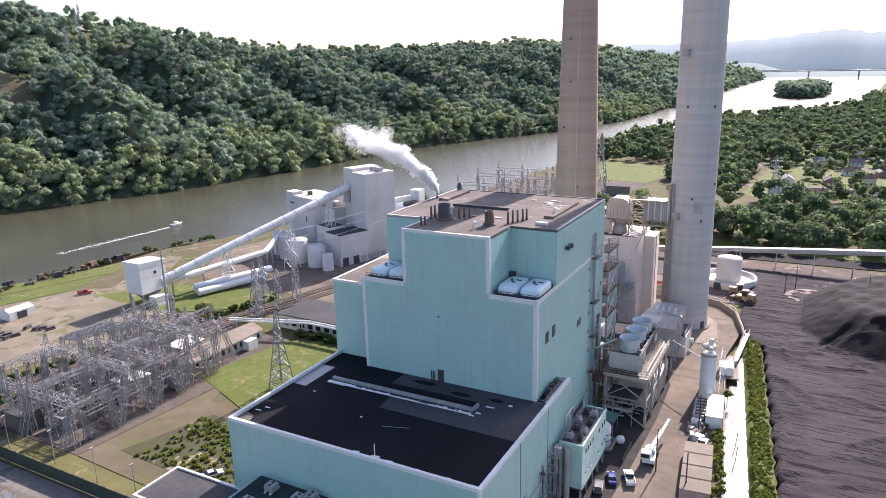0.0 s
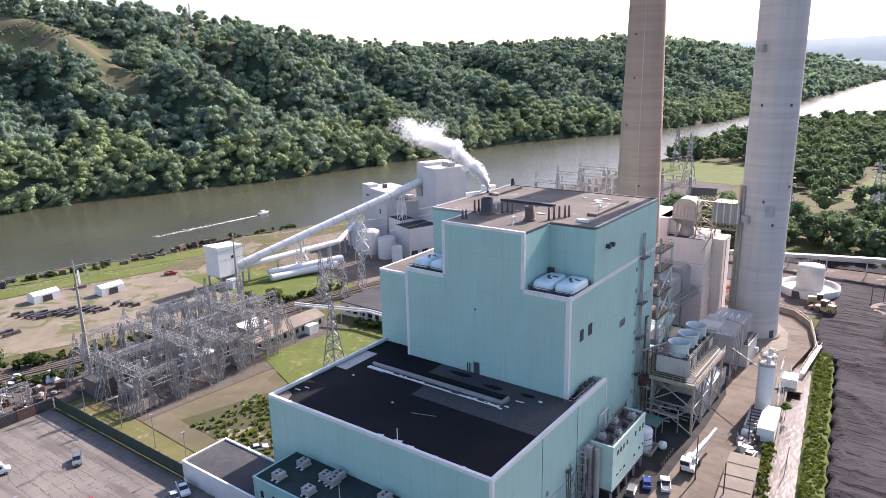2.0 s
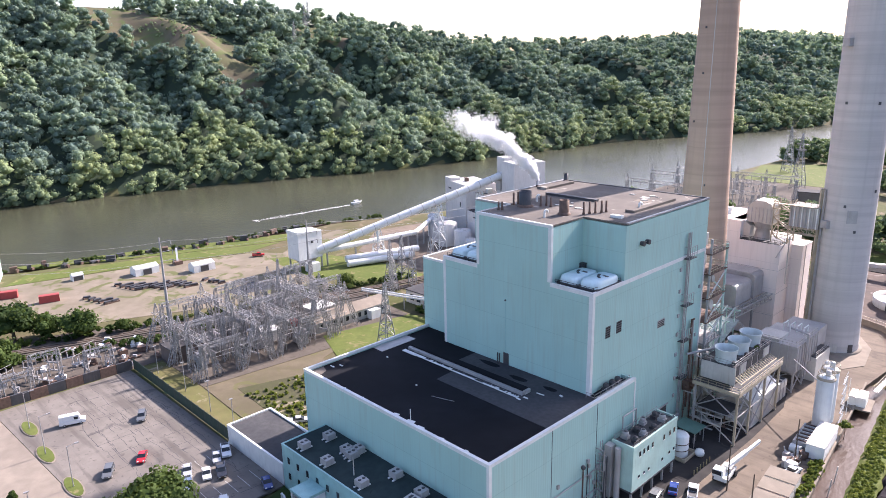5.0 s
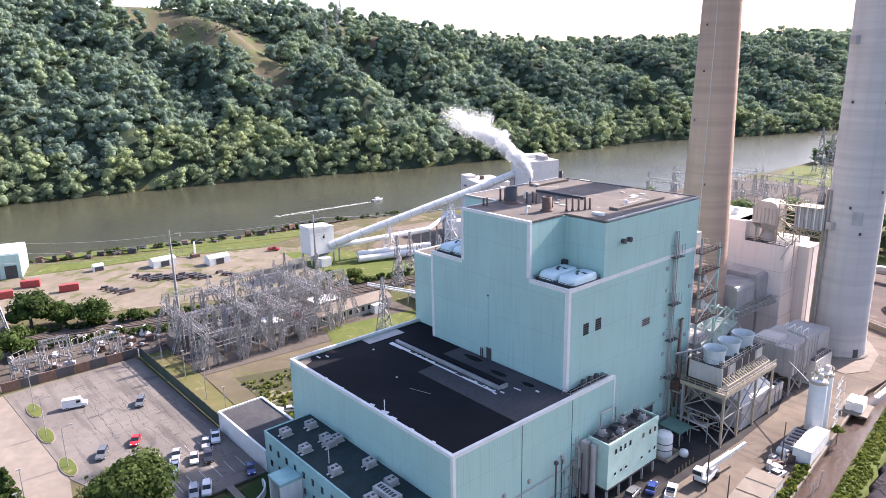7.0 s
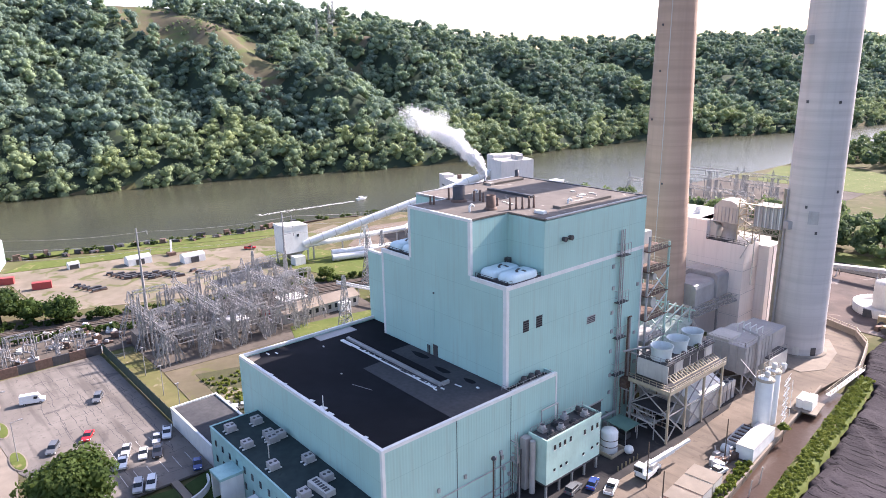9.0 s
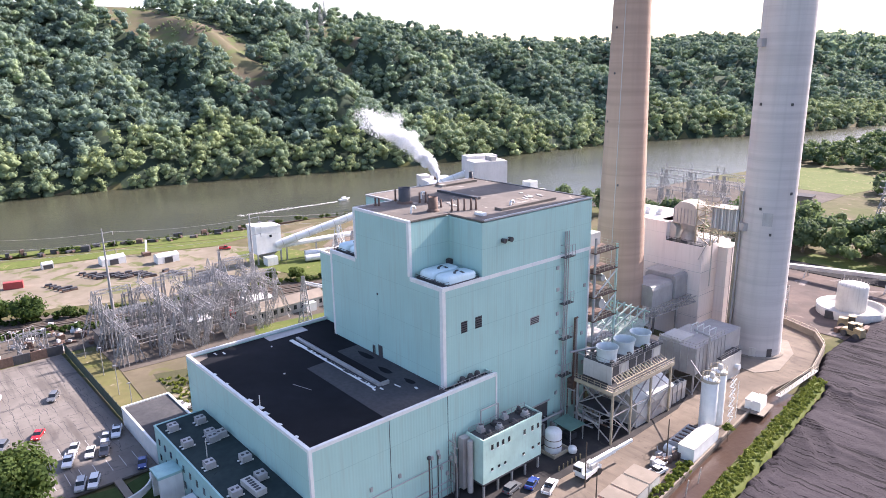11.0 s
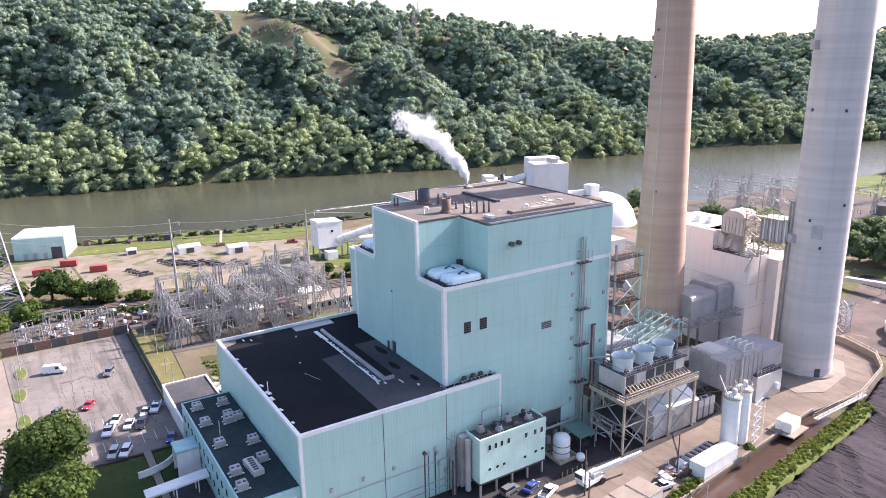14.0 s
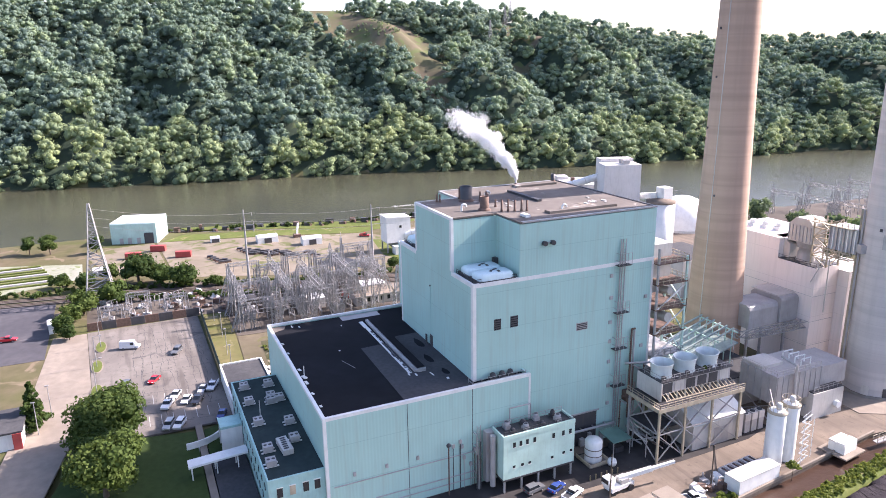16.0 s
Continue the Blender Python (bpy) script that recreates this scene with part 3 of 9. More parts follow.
for x0, y0, w, d in ((-47.6, 103.5, 1.6, 0.2), (-44.5, 105.5, 0.7, 0.4), (-48.6, 100.6, 0.9, 0.3), (-49.3, 99.4, 0.9, 0.3), (-66.6, 90.5, 0.35, 0.35), (-85.0, 84.5, 1.2, 0.25), (-84.1, 86.0, 1.0, 0.25),
                     (-60.8, 80.6, 1.1, 0.5), (-54.5, 80.5, 1.4, 0.5), (-49.5, 80.4, 0.9, 0.4), (-70.0, 80.4, 0.6, 0.3), (-75.6, 80.4, 0.8, 0.35), (-44.0, 80.5, 0.7, 0.4), (-80.5, 95.0, 0.5, 0.3)):
    solo("roof_debris", Geo().at((x0, y0, 19.955), (w, d, 0.12), rng.uniform(-20, 20)), M_WHITE, "white scrap lying on the black roof", "debris", "scraps on the roof")
flag = thing("roof_pipe", "small white pipe stub on the roof edge", "pipe", (-57.2, 80.7, 19.9))
part("pipe", Geo().pipe((-57.2, 80.7, 19.9), (-57.2, 80.7, 22.3), 0.08, n=8), M_WHITE, flag)
part("foot", Geo().at((-57.2, 80.7, 19.9), (1.5, 0.7, 0.15), 15), M_WHITE, flag)
solo("roof_cable", Geo().pipe((-61.5, 89.5, 19.93), (-57.0, 90.9, 19.93), 0.04, n=6), M_STEEL, "thin cable lying on the black roof", "cable")


def railing(name, pts, parent, material, h=1.1, step=2.0, bar=0.07):
    """Posts and two rails along a line of points."""
    for a, b in zip(pts[:-1], pts[1:]):
        a, b = Vector(a), Vector(b)
        g = Geo()
        n = max(1, round((b - a).length / step))
        for i in range(n + 1):
            p = a + (b - a) * (i / n)
            g.beam(p, p + Vector((0, 0, h)), bar)
        for k in (0.5, 1.0):
            g.beam(a + Vector((0, 0, h * k)), b + Vector((0, 0, h * k)), bar)
        part(name, g, material, parent)


roof_rail = thing("roof_railing", "grey steel guard rail on the hall's roof edge", "railing", (-39.4, 114, 19.9))
railing("rail", [(-41.0, 108.2, 19.9), (-39.2, 108.2, 19.9), (-39.2, 119.6, 19.9)], roof_rail, M_STEEL)
part("cable_tray", Geo().box(-39.05, 108.5, 20.3, -38.7, 119.4, 20.5), M_STEEL, roof_rail)


def fan_unit(name, label, c, w, d, h, material):
    """A roof fan: box curb, round cowl and dark grille."""
    ob = thing(name, label, "fan unit", c)
    x, y, z = c
    part("curb", Geo().at(c, (w, d, h * 0.45)), material, ob)
    part("cowl", Geo().lathe((x, y, z + h * 0.45), [(w * 0.42, 0), (w * 0.45, h * 0.3), (w * 0.34, h * 0.55), (w * 0.30, h * 0.42), (0.01, h * 0.40)], 16), material, ob)
    part("grille", Geo().lathe((x, y, z + h * 0.93), [(w * 0.29, 0), (w * 0.29, 0.03), (0.01, 0.03)], 12), M_DARKSTEEL, ob, "dark fan grille")
    return ob


f0 = fan_unit("ledge_fan", "dark roof fan with grey cowl on the ledge", (-39.9, 112.8, 19.9), 1.3, 1.3, 1.5, M_DARKSTEEL)
for y in (114.8, 116.6):
    copy_thing(f0, Matrix.Translation((-39.9, y, 19.9)))

# doors and small fittings at the foot of the boiler wall, on the hall roof
for x, w, h in ((-60.6, 1.2, 2.4),):
    d = thing("roof_door", "dark steel door onto the roof", "door", (x, 109.1, 19.95), kind="structure")
    part("door_leaf", Geo().box(x - w / 2, 109.05, 19.95, x + w / 2, 109.19, 19.95 + h), M_DARKSTEEL, d)
    part("door_frame", Geo().box(x - w / 2 - 0.12, 109.1, 19.95, x - w / 2 - 0.003, 109.195, 20.0 + h), M_RUSTY, d)
for x in (-61.9, -62.4):
    solo("vent_pipe", Geo().pipe((x, 108.6, 19.9), (x, 108.6, 22.1), 0.13, n=8), M_DARKSTEEL, "thin dark vent pipe on the roof", "pipe", "pair of roof pipes")

# ---------------------------------------------------------------- boiler house
BX0, BX1, BY0, BY1, BL, BZ = -78.0, -41.0, 109.2, 151.0, 39.2, 49.9
boiler = thing("boiler_house", "tall stepped teal boiler house with white corner trim", "building", ((BX0 + BX1) / 2, (BY0 + BY1) / 2, 0))
for g in (Geo().box(BX0, BY0, -0.3, BX1, BY1, BL - 0.35), Geo().box(BX0, 119.0, BL - 0.35, BX1, BY1, BZ - 0.5), Geo().box(-68.4, BY0, BL - 0.35, -50.2, 119.0, BZ - 0.5),
          Geo().box(-88.0, 112.5, -0.3, BX0, BY1, 36.0)):
    part("wall", g, M_TEAL, boiler)
part("roof", Geo().prism([(-67.9, 109.7), (-50.7, 109.7), (-50.7, 119.5), (-41.5, 119.5), (-41.5, 150.5), (-77.5, 150.5), (-77.5, 119.5), (-67.9, 119.5)], BZ - 0.5, BZ - 0.15), M_ROOFTAN, boiler, "weathered tan gravel roof")
part("roof", Geo().box(-87.6, 113.0, 36.0, -78.0, 150.6, 36.3), M_ROOFTAN, boiler, "weathered tan gravel roof")
for x0, y0, x1, y1, m in ((-51.5, 138.6, -47.0, 141.6, M_CONC), (-46.5, 122.2, -44.2, 123.2, M_WHITE), (-46.9, 128.0, -44.9, 144.0, M_ROOFTAN), (-75.5, 137.0, -73.0, 148.0, M_ROOFTAN), (-69.5, 132.4, -56.5, 133.4, M_DARKSTEEL)):
    part("roof_hatch", Geo().box(x0, y0, BZ - 0.15, x1, y1, BZ + 0.35 if m is not M_CONC else BZ - 0.11), m, boiler)


def edge(parent, x0, y0, x1, y1, z, h=0.55, w=0.5, material=None, out=0.06):
    """A straight coping of a roof edge, axis-aligned, its outer face a little proud."""
    part("coping", Geo().box(min(x0, x1) - out, min(y0, y1) - out, z - h, max(x0, x1) + out, max(y0, y1) + out, z), material or M_WHITE, parent)


edge(boiler, -68.4, 109.2, -50.2, 109.6, BZ)
edge(boiler, -50.6, 109.72, -50.2, 118.9, BZ, 0.3, material=M_ROOFTAN)
edge(boiler, -50.2, 119.0, -41.0, 119.4, BZ, 0.3, material=M_ROOFTAN)
edge(boiler, -41.4, 119.5, -41.0, 151.0, BZ, 0.3, material=M_STEEL)
edge(boiler, -78.0, 150.6, -41.5, 151.0, BZ, 0.4, material=M_DARKSTEEL)
edge(boiler, -78.0, 119.0, -68.5, 119.4, BZ, 0.4, material=M_STEEL)
edge(boiler, -78.0, 119.5, -77.6, 150.5, BZ, 0.4, material=M_STEEL)
edge(boiler, -68.4, 109.72, -68.0, 118.9, BZ, 0.3, material=M_STEEL)
# white bands round the two ledges, along the east side, and at the corners
edge(boiler, -50.2, 109.2, -41.0, 109.6, BL, 0.75)
edge(boiler, -41.4, 109.72, -41.0, 151.0, BL, 0.75)
edge(boiler, -78.0, 109.2, -68.4, 109.6, BL, 0.75)
edge(boiler, -88.0, 112.5, -78.1, 112.9, 36.5, 0.5)
edge(boiler, -88.0, 113.02, -87.6, 151.0, 36.5, 0.5)
for x0, y0, x1, y1, z0, z1 in ((-41.75, 109.12, -40.92, 109.85, 19.9, 38.4), (-50.85, 109.13, -50.13, 109.7, 39.25, 49.3), (-68.47, 109.13, -67.75, 109.7, 39.25, 49.3),
                               (-78.07, 109.13, -77.4, 109.7, 19.9, 38.4), (-41.4, 150.55, -40.93, 151.07, 0, 38.4)):
    part("corner_trim", Geo().box(x0, y0, z0, x1, y1, z1), M_WHITE, boiler, "white corner trim")
part("seam", Geo().box(-60.9, 109.14, 20, -60.8, 109.2, 33), M_TEALFLAT, boiler)
part("lamp", Geo().box(-61.0, 109.0, 33.2, -60.7, 109.2, 33.5), M_DARKSTEEL, boiler)
for y0, y1, z0, z1 in ((113.6, 115.1, 29.5, 31.7), (117.15, 118.8, 29.5, 31.75)):
    w = part("window", Geo().box(-41.0, y0, z0, -40.93, y1, z1), M_DARKSTEEL, boiler, "dark louvred window")
    for i in range(5):
        z = z0 + (i + 0.5) * (z1 - z0) / 5
        part("slat", Geo().box(-40.93, y0 + 0.1, z - 0.06, -40.88, y1 - 0.1, z + 0.06), M_GLASS, w)
w = part("window", Geo().box(-41.0, 132.3, 26.1, -40.92, 135.0, 27.7), M_STEEL, boiler, "louvre vent")
for i in range(4):
    part("slat", Geo().box(-40.92, 132.45, 26.25 + i * 0.36, -40.86, 134.85, 26.45 + i * 0.36), M_DARKSTEEL, w)
for y in (124.2, 126.0):
    part("floodlight", Geo().pipe((-41.0, y, 45.3), (-40.2, y, 45.3), 0.42, 0.5, 12), M_DARKSTEEL, boiler)
part("floodlight_arm", Geo().beam((-40.7, 124.2, 45.3), (-40.7, 126.0, 45.5), 0.12), M_STEEL, boiler)
door = part("door", Geo().box(-41.0, 130.7, 0.0, -40.9, 138.2, 7.4), M_DARKSTEEL, boiler, "tall grey sliding door")
part("door_rail", Geo().box(-40.9, 130.2, 7.3, -40.75, 138.7, 7.6), M_STEEL, door)
for y, z in ((140.0, 36.2), (140.2, 31.5), (140.2, 26.2), (140.3, 22.0), (140.3, 17.5), (140.5, 12.0), (140.5, 8.0), (149.0, 30.5), (148.6, 19.6), (149.2, 12.5)):
    part("junction_box", Geo().box(-41.0, y, z, -40.75, y + 0.7, z + 0.75), M_STEEL, boiler)

# ladder cage and pipes on the east wall
riser = thing("wall_riser", "tall grey ladder and cable riser on the teal wall", "ladder", (-40.6, 142.8, 0))
for y in (142.2, 142.7, 143.4):
    part("rail", Geo().beam((-40.6, y, 1.0), (-40.6, y, 44.0), 0.16), M_STEEL, riser)
g = Geo()
for i in range(66):
    g.beam((-40.6, 142.2, 1.5 + i * 0.64), (-40.6, 143.4, 1.5 + i * 0.64), 0.06)
tagged(part("rungs", g, M_STEEL, riser), kind="stuff")
for z in (38.6, 28.5, 20.6, 12.2):
    c = part("landing", Geo().box(-40.95, 141.2, z, -39.6, 144.4, z + 0.12), M_DARKSTEEL, riser)
    g = Geo()
    for y in (141.25, 142.3, 143.3, 144.35):
        g.beam((-39.65, y, z), (-39.65, y, z + 2.6), 0.08)
    for k in (1.1, 2.6):
        g.beam((-39.65, 141.25, z + k), (-39.65, 144.35, z + k), 0.08)
        g.beam((-39.65, 141.25, z + k), (-40.9, 141.25, z + k), 0.08)
    part("cage", g, M_STEEL, c)
pipes = thing("wall_pipes", "bundle of rusty and grey pipes on the wall", "pipe", (-40.3, 146.6, 0))
for y, z0, z1, r in ((145.9, 4, 24.4, 0.22), (146.6, 5, 24.0, 0.22), (147.4, 2, 12, 0.16)):
    part("pipe", Geo().pipe((-40.4, y, z0), (-40.4, y, z1), r, n=10), M_RUSTY if y < 146.2 else M_STEEL, pipes)
part("pipe", Geo().pipe((-40.3, 144.5, 16.9), (-37.0, 150.8, 17.4), 0.24, n=10), M_STEEL, pipes)
part("pipe", Geo().pipe((-40.2, 145.9, 24.4), (-40.2, 146.6, 24.4), 0.22, n=10), M_RUSTY, pipes)
part("pipe", Geo().pipe((-40.2, 144.0, 9.5), (-37.5, 149.5, 9.3), 0.3, n=10), M_RUSTY, pipes)
part("box", Geo().box(-40.9, 144.6, 8.4, -39.3, 146.8, 10.6), M_RUSTY, pipes)
ledge_pipe = thing("foot_pipe", "long grey pipe along the foot of the wall", "pipe", (-40, 132, 0))
part("pipe", Geo().pipe((-39.8, 121, 4.2), (-39.8, 142, 4.0), 0.28, n=10), M_STEEL, ledge_pipe)
for y in range(122, 142, 3):
    part("bracket", Geo().box(-41.0, y, 3.9, -39.5, y + 0.2, 4.1), M_STEEL, ledge_pipe)


def cover(x, y, z, w, d, h, name, label):
    """A cushion-shaped fan cover of pale painted metal on a dark curb."""
    ob = thing(name, label, "fan cover", (x, y, z))
    g = Geo()
    n, rows = 28, [(1.0, 0.0), (1.0, 0.4), (0.97, 0.72), (0.91, 0.92), (0.82, 1.0), (0.0, 1.02)]
    v = []
    for r, k in rows:
        for i in range(n):
            a = 2 * math.pi * i / n
            c, s = math.cos(a), math.sin(a)
            e = (abs(c) ** 7 + abs(s) ** 7) ** (-1 / 7)
            v.append((x + w / 2 * r * c * e, y + d / 2 * r * s * e, z + 0.5 + h * k))
    g.add(v, [(k * n + i, k * n + (i + 1) % n, (k + 1) * n + (i + 1) % n, (k + 1) * n + i) for k in range(len(rows) - 1) for i in range(n)], True)
    part("shell", g, M_COVER, ob, "pale blue rounded metal cover")
    part("curb", Geo().box(x - w / 2 - 0.2, y - d / 2 - 0.2, z, x + w / 2 + 0.2, y + d / 2 + 0.2, z + 0.5), M_DARKSTEEL, ob)
    for i, (dx, dy) in enumerate(((-0.16, 0.1), (0.02, -0.05), (0.18, 0.12))):
        q = part("marking", Geo().at((x + dx * w, y + dy * d, z + 0.5 + h * 1.01), (0.5, 1.1, 0.06), 20 + 30 * i), M_DARKSTEEL, ob, "dark worn marking")
    return ob


M_COVER = plain("pale blue painted metal", (0.60, 0.74, 0.76), 0.45, dirt=0.12)
cover(-47.6, 114.3, BL - 0.35, 3.9, 7.4, 1.25, "fan_cover", "pale blue rounded fan cover on the east ledge")
cover(-43.3, 114.5, BL - 0.35, 3.9, 7.4, 1.25, "fan_cover", "pale blue rounded fan cover on the east ledge")
cover(-75.2, 114.0, BL - 0.35, 3.8, 7.2, 1.25, "fan_cover", "pale blue rounded fan cover on the west ledge")
cover(-71.2, 114.2, BL - 0.35, 3.8, 7.2, 1.25, "fan_cover", "pale blue rounded fan cover on the west ledge")
for x0, x1 in ((-50.0, -41.1), (-77.9, -68.6)):
    deck = thing("ledge_deck", "dark roof deck of a building ledge with a steel rail", "roof deck", ((x0 + x1) / 2, 114, BL - 0.35))
    part("deck", Geo().box(x0, 109.75, BL - 0.35, x1 - 0.35, 118.95, BL - 0.3), M_DARKSTEEL, deck)
    railing("rail", [(x0 + 0.2, 110.1, BL - 0.3), (x1 - 0.5, 110.1, BL - 0.3), (x1 - 0.5, 118.7, BL - 0.3)], deck, M_DARKSTEEL, 0.9, 1.3)
hood = thing("ledge_door", "dark steel door box on the ledge", "door", (-49.6, 118.4, BL))
part("box", Geo().box(-50.1, 118.0, BL - 0.3, -49.1, 118.9, BL + 1.9), M_DARKSTEEL, hood)

# vents on the boiler roof
def vent_stack(x, y, r, h, name, label, material):
    ob = thing(name, label, "vent", (x, y, BZ - 0.15))
    part("shaft", Geo().lathe((x, y, BZ - 0.15), [(r, 0), (r, h), (r * 0.86, h), (r * 0.86, h - 0.6), (0.01, h - 0.6)], 20), material, ob)
    part("base", Geo().lathe((x, y, BZ - 0.15), [(r * 1.35, 0), (r * 1.3, 0.25), (r, 0.5)], 20), M_RUSTY, ob)
    return ob


vent_stack(-64.7, 119.6, 1.25, 3.2, "roof_vent", "broad dark rusty vent stack on the roof", M_DARKSTEEL)
vent_stack(-54.4, 118.6, 0.95, 2.8, "roof_vent", "rusty brown square-shouldered vent on the roof", M_RUSTY)
for x, y, h in ((-51.6, 121.0, 2.4), (-51.1, 122.2, 2.4), (-50.6, 123.4, 2.3), (-50.0, 124.6, 2.3), (-49.6, 125.6, 2.2), (-67.4, 120.6, 2.5), (-67.6, 119.4, 2.5), (-62.5, 121.8, 2.2), (-62.0, 123.0, 2.2), (-60.6, 122.6, 1.9), (-66.5, 113.5, 1.7), (-66.0, 114.0, 1.7), (-56.0, 122.0, 1.6)):
    vent_stack(x, y, 0.2, h, "roof_pipe", "slim rusty vent pipe on the roof", M_RUSTY)
vent_stack(-76.2, 149.0, 0.5, 2.0, "roof_vent", "short dark vent at the roof corner", M_DARKSTEEL)
vent_stack(-77.0, 139.0, 0.25, 1.6, "steam_pipe", "small steam vent pipe on the roof", M_STEEL)
for x, y in ((-55.6, 114.6), (-46.0, 132.0), (-66.0, 125.5)):
    gn = thing("gooseneck_vent", "pale bent vent pipe on the roof", "vent", (x, y, BZ - 0.15))
    g = Geo()
    for i in range(7):
        a, b = math.pi * i / 7, math.pi * (i + 1) / 7
        g.pipe((x, y - 0.5 * math.cos(a), BZ + 0.7 + 0.5 * math.sin(a)), (x, y - 0.5 * math.cos(b), BZ + 0.7 + 0.5 * math.sin(b)), 0.22, n=10)
    g.pipe((x, y - 0.5, BZ - 0.15), (x, y - 0.5, BZ + 0.7), 0.22, n=10)
    part("pipe", g, M_WHITE, gn)

M_BLEACH = plain("bleached white roof coating", (0.62, 0.58, 0.53), 0.8, dirt=0.35, scale=1.2)
ru = random.Random(77)
for cx_, cy_, n_ in ((-47.5, 141.0, 9), (-52.0, 144.0, 6), (-60.0, 126.0, 4)):
    for i in range(n_):
        px, py, rx_ = cx_ + ru.gauss(0, 2.2), cy_ + ru.gauss(0, 1.3), ru.uniform(0.3, 1.1)
        solo("roof_stain", Geo().prism([(px + rx_ * ru.uniform(0.6, 1.3) * math.cos(a * math.pi / 5), py + 0.5 * rx_ * ru.uniform(0.6, 1.3) * math.sin(a * math.pi / 5)) for a in range(10)], BZ - 0.1, BZ + 0.012 + 0.004 * i), M_BLEACH, "peeling white coating patch on the roof", "stain", kind="stuff")

# ---------------------------------------------------------------- office wing and white annex
OZ = 11.0
office = thing("office_wing", "low teal office wing with a dark green flat roof", "building", (-59, 74, 0))
part("wall", Geo().box(-80.8, 69.4, -0.3, -38.9, HY0 - 0.02, OZ - 0.35), M_TEALFLAT, office)
part("roof", Geo().box(-80.5, 69.7, OZ - 0.35, -39.2, HY0 - 0.03, OZ - 0.12), M_ROOFGREEN, office, "dark green felt roof")
for g in (Geo().box(-80.86, 69.34, OZ - 0.4, -38.84, 69.65, OZ), Geo().box(-80.86, 69.66, OZ - 0.4, -80.5, HY0 - 0.04, OZ), Geo().box(-39.2, 69.66, OZ - 0.4, -38.84, HY0 - 0.04, OZ)):
    part("coping", g, M_TEALFLAT, office)
for z in (7.6, 4.4):
    for i in range(13):
        x = -79.0 + i * 3.05
        w = part("window", Geo().box(x, 69.33, z, x + 0.7, 69.4, z + 1.25), M_GLASS, office, "dark narrow window")
        part("frame", Geo().box(x - 0.08, 69.35, z - 0.1, x + 0.78, 69.4, z - 0.004), M_WHITE, w)
for y in (70.8, 73.0, 75.3, 77.3):
    w = part("window", Geo().box(-38.9, y, 7.4, -38.83, y + 1.0, 9.2), M_GLASS if y != 73.0 else M_BEIGE, office, "small office window")
    part("frame", Geo().box(-38.9, y - 0.1, 9.2, -38.8, y + 1.1, 9.32), M_WHITE, w)


def roof_ac(x, y, s=1.0, turn=0):
    ob = thing("roof_air_unit", "grey twin-fan air unit on the dark green roof", "air unit", (x, y, OZ - 0.12), "air units on the office roof")
    part("sleeper", Geo().at((x - 0.5 * s, y, OZ - 0.12), (0.25, 2.2 * s, 0.2), turn), M_WHITE, ob)
    part("sleeper", Geo().at((x + 0.5 * s, y, OZ - 0.12), (0.25, 2.2 * s, 0.2), turn), M_WHITE, ob)
    part("body", Geo().at((x, y, OZ + 0.08), (1.6 * s, 1.5 * s, 1.1), turn), M_GREYSHEET, ob)
    for k in (-0.38, 0.38):
        part("fan", Geo().lathe((x, y + k * s, OZ + 1.18), [(0.3, 0), (0.3, 0.05), (0.01, 0.05)], 12), M_DARKSTEEL, ob)
    return ob


for x, y in ((-76.5, 71.6), (-75.8, 76.6), (-69.0, 71.4), (-69.6, 76.0), (-68.0, 77.4), (-67.6, 75.6), (-59.5, 71.6), (-57.4, 77.2), (-50.4, 76.6), (-48.8, 71.4), (-43.8, 71.0)):
    roof_ac(x, y, 1.15)
big = thing("roof_air_handler", "long pale air handler on the office roof", "air unit", (-48.5, 74.4, OZ - 0.12))
part("body", Geo().at((-48.5, 74.4, OZ - 0.1), (5.2, 1.9, 1.0), 4), M_CREAM, big)
for i in range(6):
    part("grille", Geo().at((-50.4 + i * 0.75, 74.35, OZ + 0.9), (0.45, 0.9, 0.06), 4), M_DARKSTEEL, big)
ant = thing("roof_mast", "thin white mast on the office roof", "mast", (-63, 73, OZ))
part("mast", Geo().pipe((-63.0, 72.6, OZ - 0.12), (-63.0, 72.6, OZ + 3.2), 0.12, 0.06, 8), M_CREAM, ant)
annex = thing("white_annex", "low white annex with a grey flat roof", "building", (-92, 74, 2.2))
part("wall", Geo().box(-102.3, 69.3, 2.0, -80.9, 79.5, 6.2), M_WHITE, annex)
part("roof", Geo().box(-101.9, 69.7, 6.2, -81.2, 79.1, 6.3), M_ROOFGREY, annex, "grey gravel roof")
for g in (Geo().box(-102.36, 69.24, 5.9, -80.95, 69.66, 6.6), Geo().box(-102.36, 69.67, 5.9, -101.92, 79.1, 6.6), Geo().box(-102.36, 79.12, 5.9, -80.95, 79.56, 6.6)):
    part("coping", g, M_WHITE, annex)
porch = thing("entrance_canopy", "white flat entrance canopy on slim posts", "canopy", (-63, 63, 2.2))
part("roof", Geo().prism([(-61.5, 58.0), (-58.6, 58.0), (-59.8, 69.2), (-62.6, 69.2)], 5.1, 5.5), M_WHITE, porch)
for x, y in ((-61.2, 58.6), (-59.2, 58.6), (-61.6, 63.0), (-59.6, 63.2), (-62.0, 67.0), (-60.2, 67.2)):
    part("post", Geo().pipe((x, y, 0.8), (x, y, 5.1), 0.12, n=8), M_WHITE, porch)
stairbox = thing("entrance_tower", "teal flat-roofed entrance bay with a dark opening", "building", (-69, 67, 2.2))
part("roof", Geo().box(-71.5, 65.0, 7.4, -67.0, 69.3, 7.9), M_TEALFLAT, stairbox)
